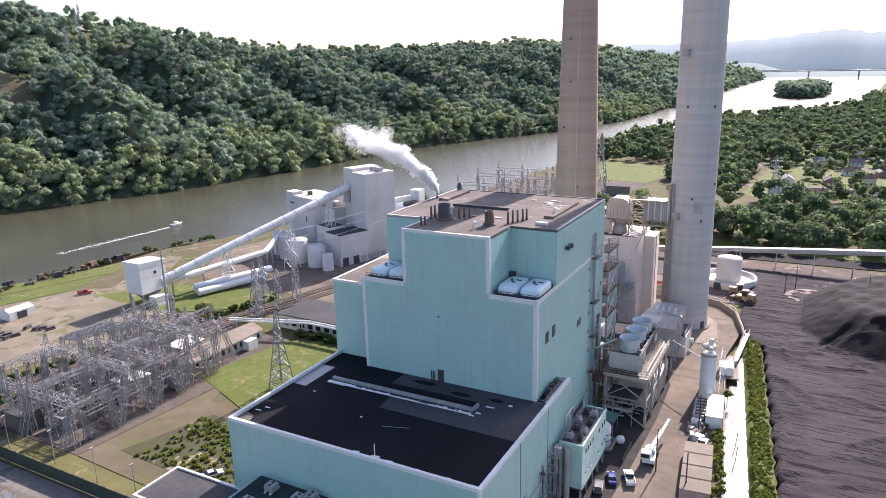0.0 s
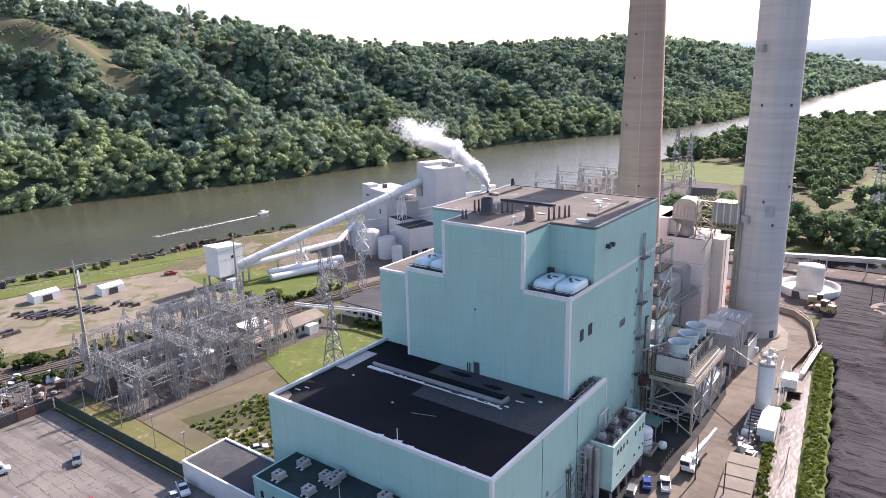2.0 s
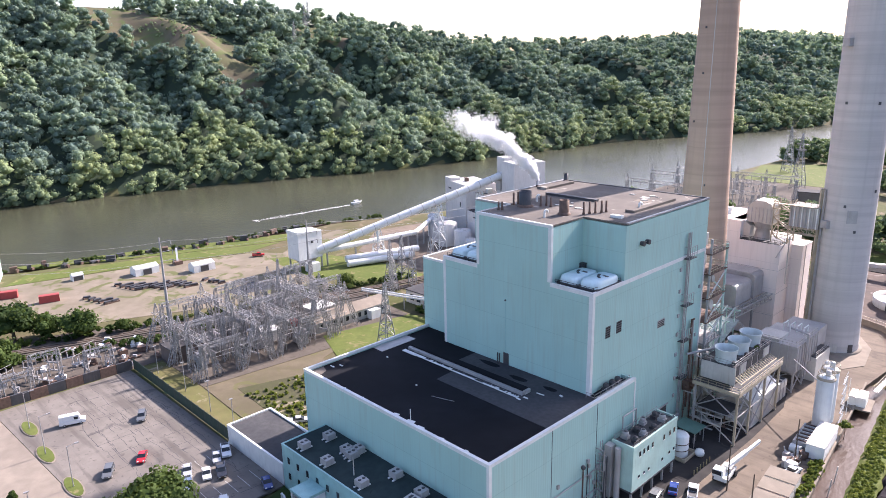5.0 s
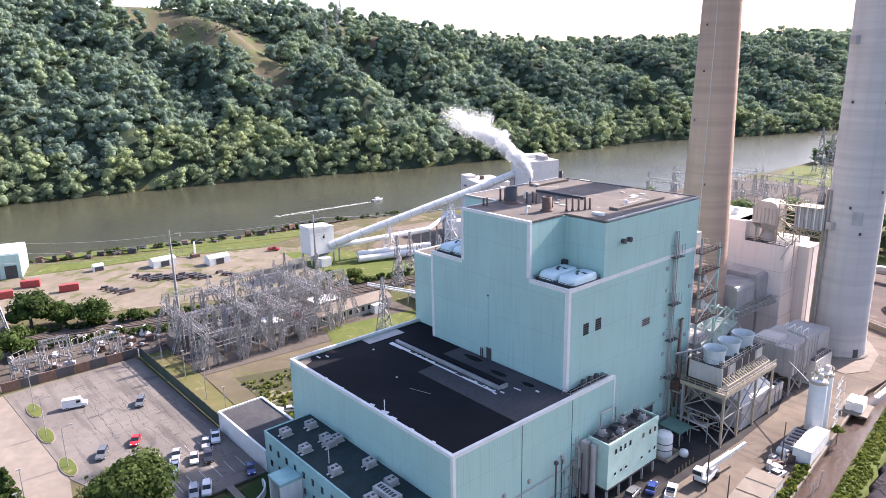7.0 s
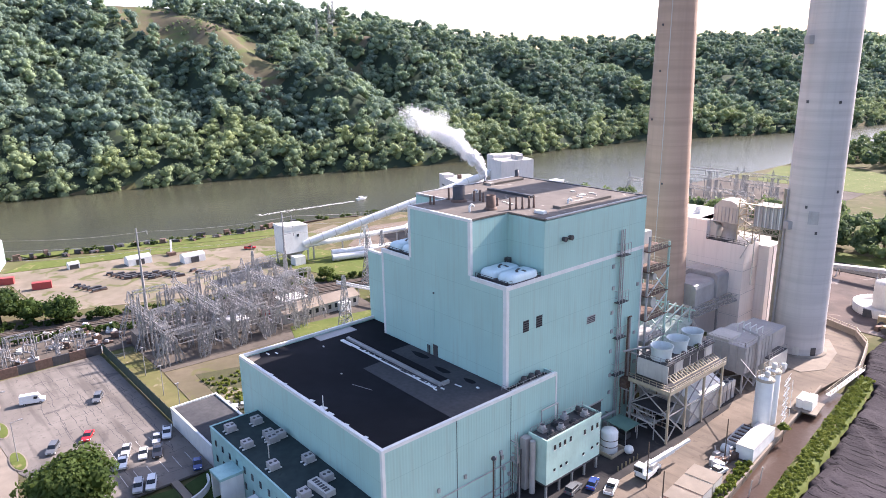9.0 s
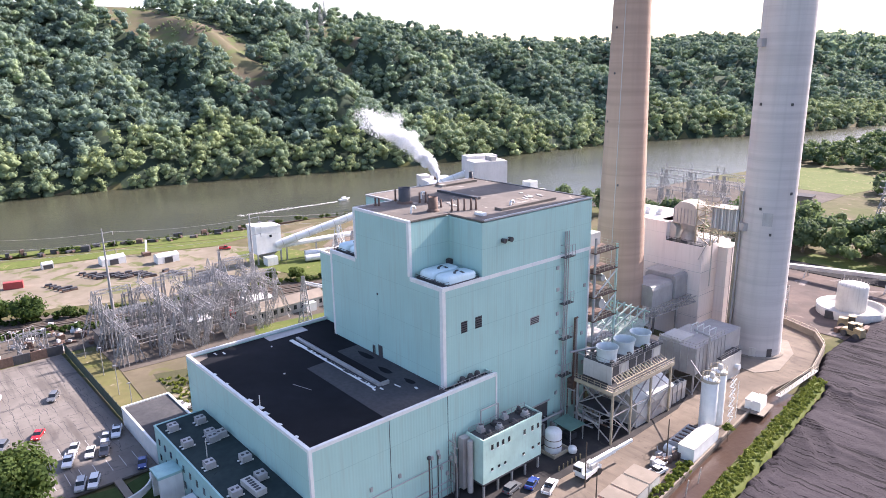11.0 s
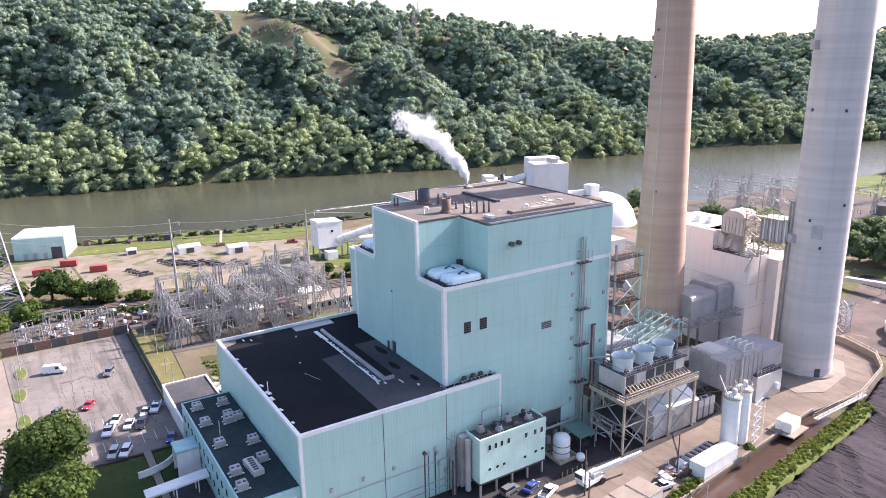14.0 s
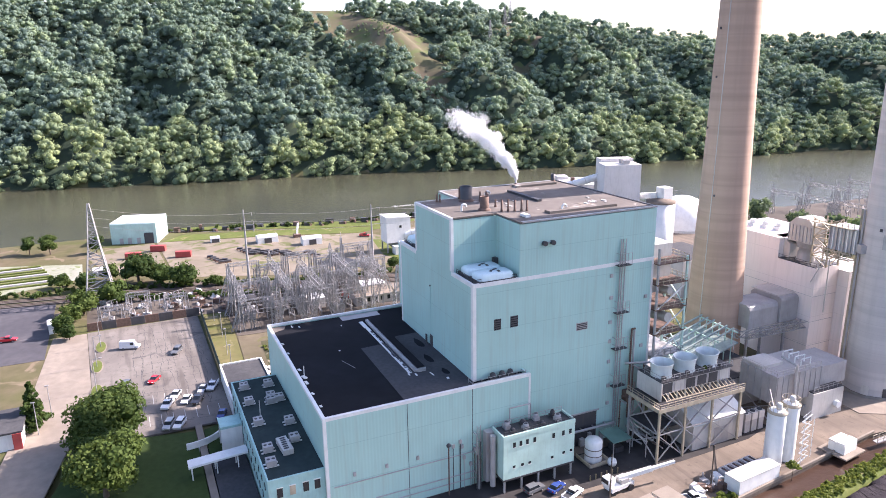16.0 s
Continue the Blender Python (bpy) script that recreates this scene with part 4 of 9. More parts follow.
part("wall", Geo().box(-71.4, 65.1, 1.0, -70.9, 69.3, 7.4), M_WHITE, stairbox)
part("wall", Geo().box(-67.6, 65.1, 1.0, -67.1, 69.3, 7.4), M_WHITE, stairbox)
part("recess", Geo().box(-70.9, 67.6, 1.0, -67.6, 69.3, 7.4), M_DARKSTEEL, stairbox)
curve = thing("curved_wall", "low white curved garden wall", "wall", (-72, 62, 2.2))
g = Geo()
arc = [(-71.2 + 6.0 * (math.cos(a) - 1), 58.5 + 8.0 * math.sin(a)) for a in [i * math.pi / 2 / 12 for i in range(13)]]
for (x0, y0), (x1, y1) in zip(arc[:-1], arc[1:]):
    g.beam((x0, y0, 2.4), (x1, y1, 2.4), 0.3, 2.6)
part("wall", g, M_WHITE, curve)

# ---------------------------------------------------------------- chimneys


def chimney(name, label, c, prof, material):
    ob = thing(name, label, "chimney", c)
    part("shaft", Geo().lathe(c, prof, 64), material, ob)
    part("plinth", Geo().lathe(c, [(prof[0][0] + 0.8, 0), (prof[0][0] + 0.8, 0.5), (prof[0][0] - 0.1, 0.55)], 48), M_CONC, ob)
    part("rim", Geo().lathe((c[0], c[1], prof[-3][1]), [(prof[-3][0] + 0.05, -1.2), (prof[-3][0] + 0.35, -0.9), (prof[-3][0] + 0.3, 0.1), (prof[-1][0], 0.1)], 48), material, ob)
    return ob


C1, C2 = (-59.7, 188.7, 0), (-32.0, 213.8, 0)
ch1 = chimney("tall_chimney", "tall tapering brown concrete chimney", C1, [(7.2, 0), (6.85, 12), (5.75, 46), (4.6, 93), (3.7, 140), (3.3, 140), (3.3, 130)], M_STACK1)
ch2 = chimney("grey_chimney", "broad grey concrete chimney with a service duct", C2, [(6.7, 0), (6.4, 11), (6.15, 92), (5.8, 150), (5.4, 150), (5.4, 140)], M_STACK2)
for z, a in ((62, -2.0), (74, -1.7), (85, -1.75), (46, -1.2)):
    r = np.interp(z, (0, 46, 93), (7.2, 5.75, 4.6))
    x, y = C1[0] + r * math.cos(a), C1[1] + r * math.sin(a)
    part("port", Geo().at((x, y, z), (0.4, 0.4, 0.5), math.degrees(a)), M_DARKSTEEL, ch1)
part("conduit", Geo().beam((C1[0] + 6.89 * math.cos(-1.3), C1[1] + 6.89 * math.sin(-1.3), 12), (C1[0] + 5.80 * math.cos(-1.3), C1[1] + 5.80 * math.sin(-1.3), 46), 0.16), M_CREAM, ch1, "thin pale conduit")
part("conduit", Geo().beam((C1[0] + 5.78 * math.cos(-1.3), C1[1] + 5.78 * math.sin(-1.3), 46), (C1[0] + 4.65 * math.cos(-1.3), C1[1] + 4.65 * math.sin(-1.3), 93), 0.16), M_CREAM, ch1, "thin pale conduit")
for z, a in ((66, -1.9), (66, -0.7), (40, -1.45), (44, -0.3), (33.5, -1.0)):
    r = np.interp(z, (0, 11, 92), (6.7, 6.4, 6.15))
    x, y = C2[0] + r * math.cos(a), C2[1] + r * math.sin(a)
    part("port", Geo().at((x, y, z), (0.4, 0.55, 0.7), math.degrees(a)), M_DARKSTEEL, ch2)
part("patch", Geo().at((C2[0] + 6.28 * math.cos(-1.15), C2[1] + 6.28 * math.sin(-1.15), 36), (0.25, 2.4, 3.4), math.degrees(-1.15)), M_STEEL, ch2)
part("door", Geo().at((C2[0] + 6.6 * math.cos(-1.2), C2[1] + 6.6 * math.sin(-1.2), 0.5), (0.5, 1.6, 2.4), math.degrees(-1.2)), M_CREAM, ch2)
part("door", Geo().at((C2[0] + 6.6 * math.cos(-0.55), C2[1] + 6.6 * math.sin(-0.55), 0.5), (0.5, 1.3, 2.2), math.degrees(-0.55)), M_DARKSTEEL, ch2)
for k, (dx, m) in enumerate(((0.0, M_BEIGE), (1.2, M_STEEL))):
    a = -2.55 + 0.2 * k
    part("duct", Geo().beam((C2[0] + 7.1 * math.cos(a), C2[1] + 7.1 * math.sin(a), 0), (C2[0] + 6.7 * math.cos(a), C2[1] + 6.7 * math.sin(a), 44), 1.1 if k == 0 else 0.4), m, ch2, "upright service duct")
for z in (80, 34):
    r = np.interp(z, (0, 11, 92), (6.7, 6.4, 6.15)) + 0.5
    part("landing", Geo().at((C2[0] + r * math.cos(-2.1), C2[1] + r * math.sin(-2.1), z), (1.3, 2.0, 2.0), math.degrees(-2.1)), M_GREYSHEET, ch2)

# ---------------------------------------------------------------- switchgear house on stilts
M_MINT = plain("pale mint paint", (0.46, 0.65, 0.57), 0.5, dirt=0.2, scale=0.3)
mcc = thing("switchgear_house", "pale mint metal house on steel stilts beside the hall", "building", (-34.9, 119, 0))
part("body", Geo().box(-37.1, 111.2, 2.9, -32.7, 126.9, 11.5), M_MINT, mcc)
part("roof", Geo().box(-37.0, 111.4, 11.5, -33.0, 126.7, 11.6), M_DARKSTEEL, mcc, "dark flat roof")
for g in (Geo().box(-33.0, 111.15, 11.2, -32.63, 126.95, 11.95), Geo().box(-37.15, 111.13, 11.2, -33.0, 111.45, 11.95), Geo().box(-37.15, 126.6, 11.2, -33.0, 126.97, 11.95)):
    part("parapet", g, M_MINT, mcc)
for y, z in ((113.2, 9.3), (114.6, 9.3), (116.0, 9.3), (117.6, 9.3), (121.8, 9.1), (124.0, 9.1), (125.6, 9.1), (113.2, 5.0), (115.0, 5.0), (116.6, 5.0), (121.6, 4.8), (124.2, 5.1), (125.9, 5.2)):
    big = z > 7
    w = part("window", Geo().box(-32.7, y, z, -32.64, y + 0.55, z + (1.0 if big else 0.5)), M_GLASS, mcc)
    part("frame", Geo().box(-32.7, y - 0.06, z - 0.09, -32.6, y + 0.61, z - 0.004), M_WHITE, w)
for x, y in ((-36.8, 111.6), (-33.0, 111.6), (-36.8, 119), (-33.0, 119), (-36.8, 126.4), (-33.0, 126.4), (-33.0, 115.3), (-33.0, 122.7)):
    part("leg", Geo().beam((x, y, 0), (x, y, 2.9), 0.35), M_STEEL, mcc)
part("base_beam", Geo().box(-37.2, 111.1, 2.6, -32.6, 127.0, 2.9), M_DARKSTEEL, mcc)
part("duct", Geo().box(-37.6, 109.5, 1.0, -36.2, 111.1, 11.4), M_GREYSHEET, mcc, "grey upright duct")
part("duct", Geo().pipe((-35.3, 110.4, 0.6), (-35.3, 110.4, 11.2), 0.55, n=16), M_GREYSHEET, mcc, "round upright duct")
railing("rail", [(-36.9, 111.5, 11.6), (-36.9, 126.6, 11.6)], mcc, M_STEEL, 1.1, 1.8)
railing("rail", [(-32.9, 111.5, 11.95), (-32.9, 126.6, 11.95)], mcc, M_DARKSTEEL, 0.7, 1.8)
rr0 = random.Random(5)
for i in range(4):
    for x in (-36.0, -34.1):
        fan_unit("roof_fan", "dark roof fan with a grey cowl", (x + rr0.uniform(-0.3, 0.3), 113.4 + i * 3.6 + rr0.uniform(-0.5, 0.5), 11.6), rr0.uniform(1.0, 1.4), 1.2, rr0.uniform(0.9, 1.5), M_GREYSHEET if (i + (x < -35)) % 2 else M_DARKSTEEL)
lad = thing("cage_ladder", "grey caged ladder beside the hall wall", "ladder", (-37.7, 108.6, 0))
for y in (108.3, 109.0):
    part("rail", Geo().beam((-37.7, y, 0), (-37.7, y, 12.5), 0.1), M_STEEL, lad)
g = Geo()
for i in range(30):
    g.beam((-37.7, 108.3, 0.4 + i * 0.4), (-37.7, 109.0, 0.4 + i * 0.4), 0.05)
tagged(part("rungs", g, M_STEEL, lad), kind="stuff")
frame_gate = thing("pipe_gantry", "grey bent pipe gantry beside the hall wall", "gantry", (-37.6, 117, 0))
for y in (115.2, 119.8):
    part("post", Geo().pipe((-37.5, y, 0), (-37.5, y, 14.6), 0.14, n=8), M_STEEL, frame_gate)
part("bar", Geo().pipe((-37.5, 115.2, 14.6), (-37.5, 119.8, 14.6), 0.14, n=8), M_STEEL, frame_gate)
lamp = thing("wall_lamp_post", "rusty lamp post beside the hall wall", "lamp", (-36.9, 102.0, 0))
part("post", Geo().pipe((-36.9, 102.0, 0), (-36.9, 102.0, 10.2), 0.14, n=8), M_RUSTY, lamp)
part("head", Geo().lathe((-36.9, 102.0, 10.2), [(0.4, 0), (0.45, 0.3), (0.2, 0.6), (0.01, 0.65)], 12), M_DARKSTEEL, lamp)
wall_run = thing("wall_pipe_run", "thin grey pipes along the hall wall", "pipe", (-37.9, 98, 0))
for z, y0, y1 in ((7.2, 80.5, 108), (3.0, 88, 108), (1.6, 92, 108)):
    part("pipe", Geo().pipe((-37.9, y0, z), (-37.9, y1, z), 0.11, n=8), M_STEEL, wall_run)
for y in (84, 90, 96, 105):
    part("lamp_box", Geo().box(-38.1, y, 8.5, -37.75, y + 0.5, 9.2), M_STEEL, wall_run)

# small tank, shelter, sheds at the wall's foot
st = thing("small_tank", "white upright tank in a yellow-edged bund", "tank", (-34.9, 133.2, 0))
part("shell", Geo().lathe((-34.9, 133.2, 0.3), [(1.75, 0), (1.75, 4.2), (1.5, 4.6), (0.01, 4.9)], 28), M_WHITE, st)
part("bund", Geo().box(-37.3, 130.8, 0, -32.5, 135.6, 0.3), M_CONC, st)
for a, b in (((-37.3, 130.8), (-32.5, 130.8)), ((-32.5, 130.8), (-32.5, 135.6)), ((-37.3, 135.6), (-32.5, 135.6))):
    part("kerb", Geo().beam((*a, 0.6), (*b, 0.6), 0.25, 0.6), M_BEIGE, st, "yellow painted kerb")
for z in (1.6, 3.0):
    part("hoop", Geo().lathe((-34.9, 133.2, z), [(1.76, 0), (1.83, 0.04), (1.83, 0.14), (1.76, 0.18)], 28), M_RUSTY, st)
sp = thing("small_sphere_tank", "small white round tank on the ground", "tank", (-31.6, 135.4, 0))
part("shell", Geo().lathe((-31.6, 135.4, 0.1), [(0.3, 0), (0.8, 0.25), (0.95, 0.8), (0.8, 1.4), (0.3, 1.65), (0.01, 1.7)], 20), M_WHITE, sp)
sh = thing("open_shelter", "open shelter with a green sheet roof on posts", "shelter", (-36.2, 139.5, 0))
part("roof", Geo().add([(-38.6, 137.2, 3.7), (-33.6, 137.2, 3.4), (-33.6, 141.9, 3.4), (-38.6, 141.9, 3.7), (-38.6, 137.2, 3.85), (-33.6, 137.2, 3.55), (-33.6, 141.9, 3.55), (-38.6, 141.9, 3.85)], [(3, 2, 1, 0), (4, 5, 6, 7), (0, 1, 5, 4), (1, 2, 6, 5), (2, 3, 7, 6), (3, 0, 4, 7)]), plain("green sheet roofing", (0.13, 0.24, 0.19), 0.6, dirt=0.2), sh)
for x in (-38.3, -33.9):
    for y in (137.5, 141.6):
        part("post", Geo().beam((x, y, 0), (x, y, 3.5), 0.15), M_STEEL, sh)
part("bench", Geo().box(-37.5, 139.0, 0, -35.0, 141.0, 1.2), M_DARKSTEEL, sh)

rc = random.Random(31)
for i in range(9):
    y = 121.5 + i * 2.5 + rc.uniform(-0.6, 0.6)
    wall_x = -38.1 if y < 120 else -41.0
    w, h = rc.uniform(0.5, 1.1), rc.uniform(1.2, 2.6)
    c = thing("wall_cabinet", "grey steel cabinet standing at the foot of the teal wall", "cabinet", (wall_x + 0.6, y, 0), "cabinets along the wall")
    part("body", Geo().at((wall_x + 0.6, y, 0.15), (0.7, w, h)), rc.choice((M_GREYSHEET, M_CREAM, M_STEEL)), c)
    part("plinth", Geo().at((wall_x + 0.6, y, 0), (0.8, w + 0.1, 0.15)), M_CONC, c)
    part("door", Geo().box(wall_x + 0.95, y - w * 0.4, 0.3, wall_x + 0.98, y + w * 0.4, h), M_STEEL, c)
for i in range(5):
    y, h = 103.6 + i * 1.1 + rc.uniform(-0.3, 0.3), rc.uniform(3.0, 11.0)
    c = thing("wall_conduit", "thin upright conduit with a junction box on the hall wall", "conduit", (-37.9, y, 0), "conduits on the hall wall")
    part("pipe", Geo().pipe((-37.9, y, 0), (-37.9, y, h), rc.uniform(0.05, 0.12), n=8), rc.choice((M_DARKSTEEL, M_STEEL, M_RUSTY)), c)
    part("junction_box", Geo().at((-37.85, y, h - 0.3), (0.4, 0.5, 0.7)), M_GREYSHEET, c)
for i in range(7):
    z = 3.2 + i * 1.35
    c = thing("link_pipe", "grey pipe bending from the hall wall to the switchgear house", "pipe", (-37.6, 108.5, z), "pipes beside the switchgear house")
    y0 = 107.6 + 0.35 * (i % 3)
    part("run", Geo().pipe((-38.0, y0, z), (-36.4 + 0.2 * (i % 2), y0, z), 0.12, n=8), M_STEEL, c)
    part("drop", Geo().pipe((-36.4 + 0.2 * (i % 2), y0, z + 0.1), (-36.4 + 0.2 * (i % 2), y0, 0.0), 0.12, n=8), rc.choice((M_STEEL, M_DARKSTEEL)), c)
for i in range(8):
    y, r = 143.2 + i * 2.9, rc.uniform(0.12, 0.24)
    c = thing("riser_pipe", "upright process pipe with a flange behind the cooling tower", "pipe", (-39.6, y, 0), "pipes behind the cooling tower")
    top = rc.uniform(9, 17)
    part("pipe", Geo().pipe((-39.6, y, 0), (-39.6, y, top), r, n=10), rc.choice((M_STEEL, M_CREAM, M_RUSTY)), c)
    part("elbow", Geo().pipe((-39.6, y, top - r), (-37.6, y, top - r), r, n=10), M_STEEL, c)
    part("flange", Geo().pipe((-39.6, y, top * 0.5), (-39.6, y, top * 0.5 + 0.14), r * 1.7, n=12), M_DARKSTEEL, c)

# ---------------------------------------------------------------- cooling tower on its platform
M_CREAMY = plain("pale grey-green glass fibre", (0.60, 0.66, 0.64), 0.5, dirt=0.15)
ct = thing("cooling_tower", "white three-cell cooling tower on a tall steel platform", "cooling tower", (-33, 154, 0))
PX0, PX1, PY0, PY1, PZ = -38.0, -28.2, 143.6, 166.0, 12.0
part("deck", Geo().box(PX0, PY0, PZ - 0.25, PX1, PY1, PZ), M_DARKSTEEL, ct)
for g in (Geo().box(PX1, PY0, PZ - 0.7, PX1 + 0.25, PY1, PZ + 0.1), Geo().box(PX0, PY0 - 0.25, PZ - 0.7, PX1 + 0.25, PY0, PZ + 0.1)):
    part("edge_beam", g, M_BEIGE, ct, "beige painted edge beam")
ys = [144.0, 150.6, 157.8, 165.6]
for y in ys:
    for x in (-37.5, -28.5):
        part("leg", Geo().beam((x, y, 0), (x, y, PZ), 0.42), M_BEIGE if x > -30 else M_STEEL, ct)
for x in (-28.5, -37.5):
    for a, b in zip(ys[:-1], ys[1:]):
        for p, q in (((x, a, 0.3), (x, b, 6.2)), ((x, b, 0.3), (x, a, 6.2)), ((x, a, 6.2), (x, b, PZ)), ((x, b, 6.2), (x, a, PZ)), ((x, a, 6.2), (x, b, 6.2))):
            part("brace", Geo().beam(p, q, 0.2), M_STEEL, ct)
for y in ys[:2]:
    for p, q in (((-37.5, y, 0.3), (-28.5, y, 6.0)), ((-28.5, y, 0.3), (-37.5, y, 6.0)), ((-37.5, y, 6.2), (-28.5, y, 6.2)), ((-37.5, y, 6.2), (-28.5, y, PZ)), ((-28.5, y, 6.2), (-37.5, y, PZ))):
        part("brace", Geo().beam(p, q, 0.2), M_STEEL, ct)
part("lower_deck", Geo().box(-37.6, 144, 6.0, -30.5, 151, 6.15), M_DARKSTEEL, ct)
railing("rail", [(PX0, PY0, PZ), (PX1 + 0.2, PY0, PZ), (PX1 + 0.2, PY1, PZ)], ct, M_BEIGE, 1.1, 1.8, 0.09)
part("body", Geo().box(-37.2, 145.6, 13.6, -30.6, 164.2, 16.3), M_GREYSHEET, ct, "grey sheet casing")
part("end_panel", Geo().box(-37.3, 145.35, 12.6, -30.0, 145.6, 16.4), M_CREAM, ct, "white end panel")
part("top_deck", Geo().box(-37.3, 145.5, 16.3, -30.2, 164.4, 16.55), M_DARKSTEEL, ct)
for i in range(6):
    y = 146.3 + i * 3.0
    part("opening", Geo().box(-30.6, y, 13.8, -30.5, y + 2.3, 15.9), M_DARKSTEEL if i % 4 != 1 else M_CREAM, ct, "dark air intake")
for i in range(20):
    y = 146.0 + i * 0.95
    part("louvre", Geo().beam((-30.5, y, 13.9), (-28.9, y, 13.1), 0.14, 0.1), M_BEIGE, ct)
part("louvre_rail", Geo().beam((-28.85, 145.8, 13.05), (-28.85, 164.3, 13.05), 0.18), M_BEIGE, ct)
for i in range(9):
    y = 146 + i * 2.2
    part("stub", Geo().beam((-31, y, 12.0), (-31, y, 13.6), 0.25), M_STEEL, ct)
for y in (148.1, 154.2, 160.2):
    f = part("fan_cylinder", Geo().lathe((-33.4, y, 16.5), [(2.2, 0), (2.05, 0.5), (2.1, 1.4), (2.35, 2.75), (2.42, 2.9), (2.3, 2.9), (2.0, 1.2), (1.95, 0.6), (0.01, 0.6)], 36), M_CREAMY, ct, "pale flared fan cylinder")
    part("hub", Geo().lathe((-33.4, y, 17.3), [(0.4, 0), (0.4, 0.3), (0.01, 0.35)], 12), M_DARKSTEEL, f)
    for k in range(6):
        a = k * math.pi / 3
        part("blade", Geo().beam((-33.4, y, 17.4), (-33.4 + 1.85 * math.cos(a), y + 1.85 * math.sin(a), 17.4), 0.35, 0.06), M_DARKSTEEL, f)
    part("motor", Geo().pipe((-31.4, y + 1.6, 16.9), (-30.4, y + 1.6, 16.9), 0.35, n=12), M_DARKSTEEL, ct)
    part("motor", Geo().at((-31.0, y - 1.4, 16.55), (0.7, 0.7, 0.8)), M_DARKSTEEL, ct)
railing("rail", [(-37.2, 145.6, 16.55), (-30.3, 145.6, 16.55), (-30.3, 164.3, 16.55)], ct, M_STEEL, 1.1, 1.6)
for y in (146.5, 149.5, 153, 157, 161):
    part("pipe", Geo().pipe((-36.9, y, 12.1), (-36.9, y, 16.4), 0.2, n=8), M_STEEL, ct)
bush = thing("plant_tuft", "small green weed growing on the tower's deck", "plant", (-30.6, 157.2, 16.5))
foliage("leaves", [(-30.6, 157.2, 16.3)], [0.7], [1.5], M_LEAF2, 90, 4, 0.25, 5, bush)
tent = thing("white_shed", "white gabled sheet-metal shed beneath the cooling tower", "shed", (-33, 162, 0))
part("body", Geo().gable(-37.0, 153.6, 0, -28.9, 167.6, 5.6, 2.4, "y"), M_CREAM, tent)
part("roof", Geo().add([(-37.3, 153.4, 5.65), (-32.95, 153.4, 8.12), (-32.95, 167.8, 8.12), (-37.3, 167.8, 5.65)], [(0, 1, 2, 3)]).add([(-32.95, 153.4, 8.12), (-28.6, 153.4, 5.65), (-28.6, 167.8, 5.65), (-32.95, 167.8, 8.12)], [(0, 1, 2, 3)]), M_WHITE, tent)
part("door", Geo().box(-28.9, 159.4, 0, -28.82, 163.4, 3.9), M_GREYSHEET, tent, "grey roller door")
for i in range(3):
    u = thing("condenser_unit", "pale grey condenser on a steel stand", "condenser", (-29.8 - 0.2 * i, 169.6 + i * 2.0, 0), "condensers on the stand")
    x, y = -30.2, 169.6 + i * 2.0
    part("stand", Geo().at((x, y, 0), (1.6, 1.5, 2.8)), M_STEEL, u)
    part("body", Geo().at((x, y, 2.8), (1.7, 1.6, 1.6)), M_CREAM, u)
    part("fan", Geo().lathe((x, y, 4.4), [(0.55, 0), (0.55, 0.12), (0.01, 0.1)], 14), M_DARKSTEEL, u)
rack = thing("pipe_rack", "tangle of grey pipes and valves below the platform", "pipe rack", (-36, 147, 0))
rr = random.Random(8)
for i in range(14):
    y, z = 143.0 + rr.uniform(0, 9), rr.uniform(0.8, 5.6)
    part("pipe", Geo().pipe((-38.5, y, z), (rr.uniform(-33.5, -29.5), y + rr.uniform(-0.6, 0.6), z), rr.uniform(0.09, 0.26), n=8), rr.choice((M_STEEL, M_RUSTY, M_CREAM)), rack)
for i in range(7):
    x, y = rr.uniform(-37.5, -31), rr.uniform(143.5, 152)
    part("pipe", Geo().pipe((x, y, 0), (x, y, rr.uniform(3, 6)), rr.uniform(0.09, 0.22), n=8), rr.choice((M_STEEL, M_RUSTY)), rack)

# ---------------------------------------------------------------- boiler's north platforms and inclined ducts
np_ = thing("north_platforms", "stack of rusty steel platforms behind the boiler house", "platform", (-44, 156, 0))
for z in (12.0, 17.0, 22.0, 27.5, 33.0, 37.5):
    part("deck", Geo().box(-52.0, 151.2, z, -39.6, 159.5, z + 0.25), M_RUSTY if z > 20 else M_STEEL, np_)
    railing("rail", [(-39.7, 151.3, z + 0.25), (-39.7, 159.4, z + 0.25), (-52, 159.4, z + 0.25)], np_, M_BEIGE if z > 20 else M_STEEL, 1.2, 1.5, 0.09)
for x in (-51.8, -46, -39.9):
    for y in (151.5, 159.2):
        part("column", Geo().beam((x, y, 0), (x, y, 41.0 if y < 155 else 38.6), 0.4), M_MINT if y > 155 else M_STEEL, np_)
for z in (12.0, 17.0, 22.0, 27.5):
    part("brace", Geo().beam((-39.9, 151.5, z), (-39.9, 159.2, z + 5), 0.22), M_WHITE, np_)
    part("brace", Geo().beam((-39.9, 159.2, z), (-46, 159.2, z + 5), 0.22), M_MINT, np_)
for z, r in ((14.0, 0.9), (24.0, 1.1), (30.0, 0.8)):
    part("duct", Geo().pipe((-50, 155.5, z), (-41, 156.0, z + 1.0), r, n=16), M_CREAM, np_, "pale round duct")
part("penthouse", Geo().box(-58.0, 151.2, 30.0, -44.0, 158.5, 40.6), M_CREAM, np_, "pale sheet-clad bay")
tubes = thing("inclined_ducts", "row of pale green-grey inclined steel chutes on a frame", "chute", (-48, 172, 0))
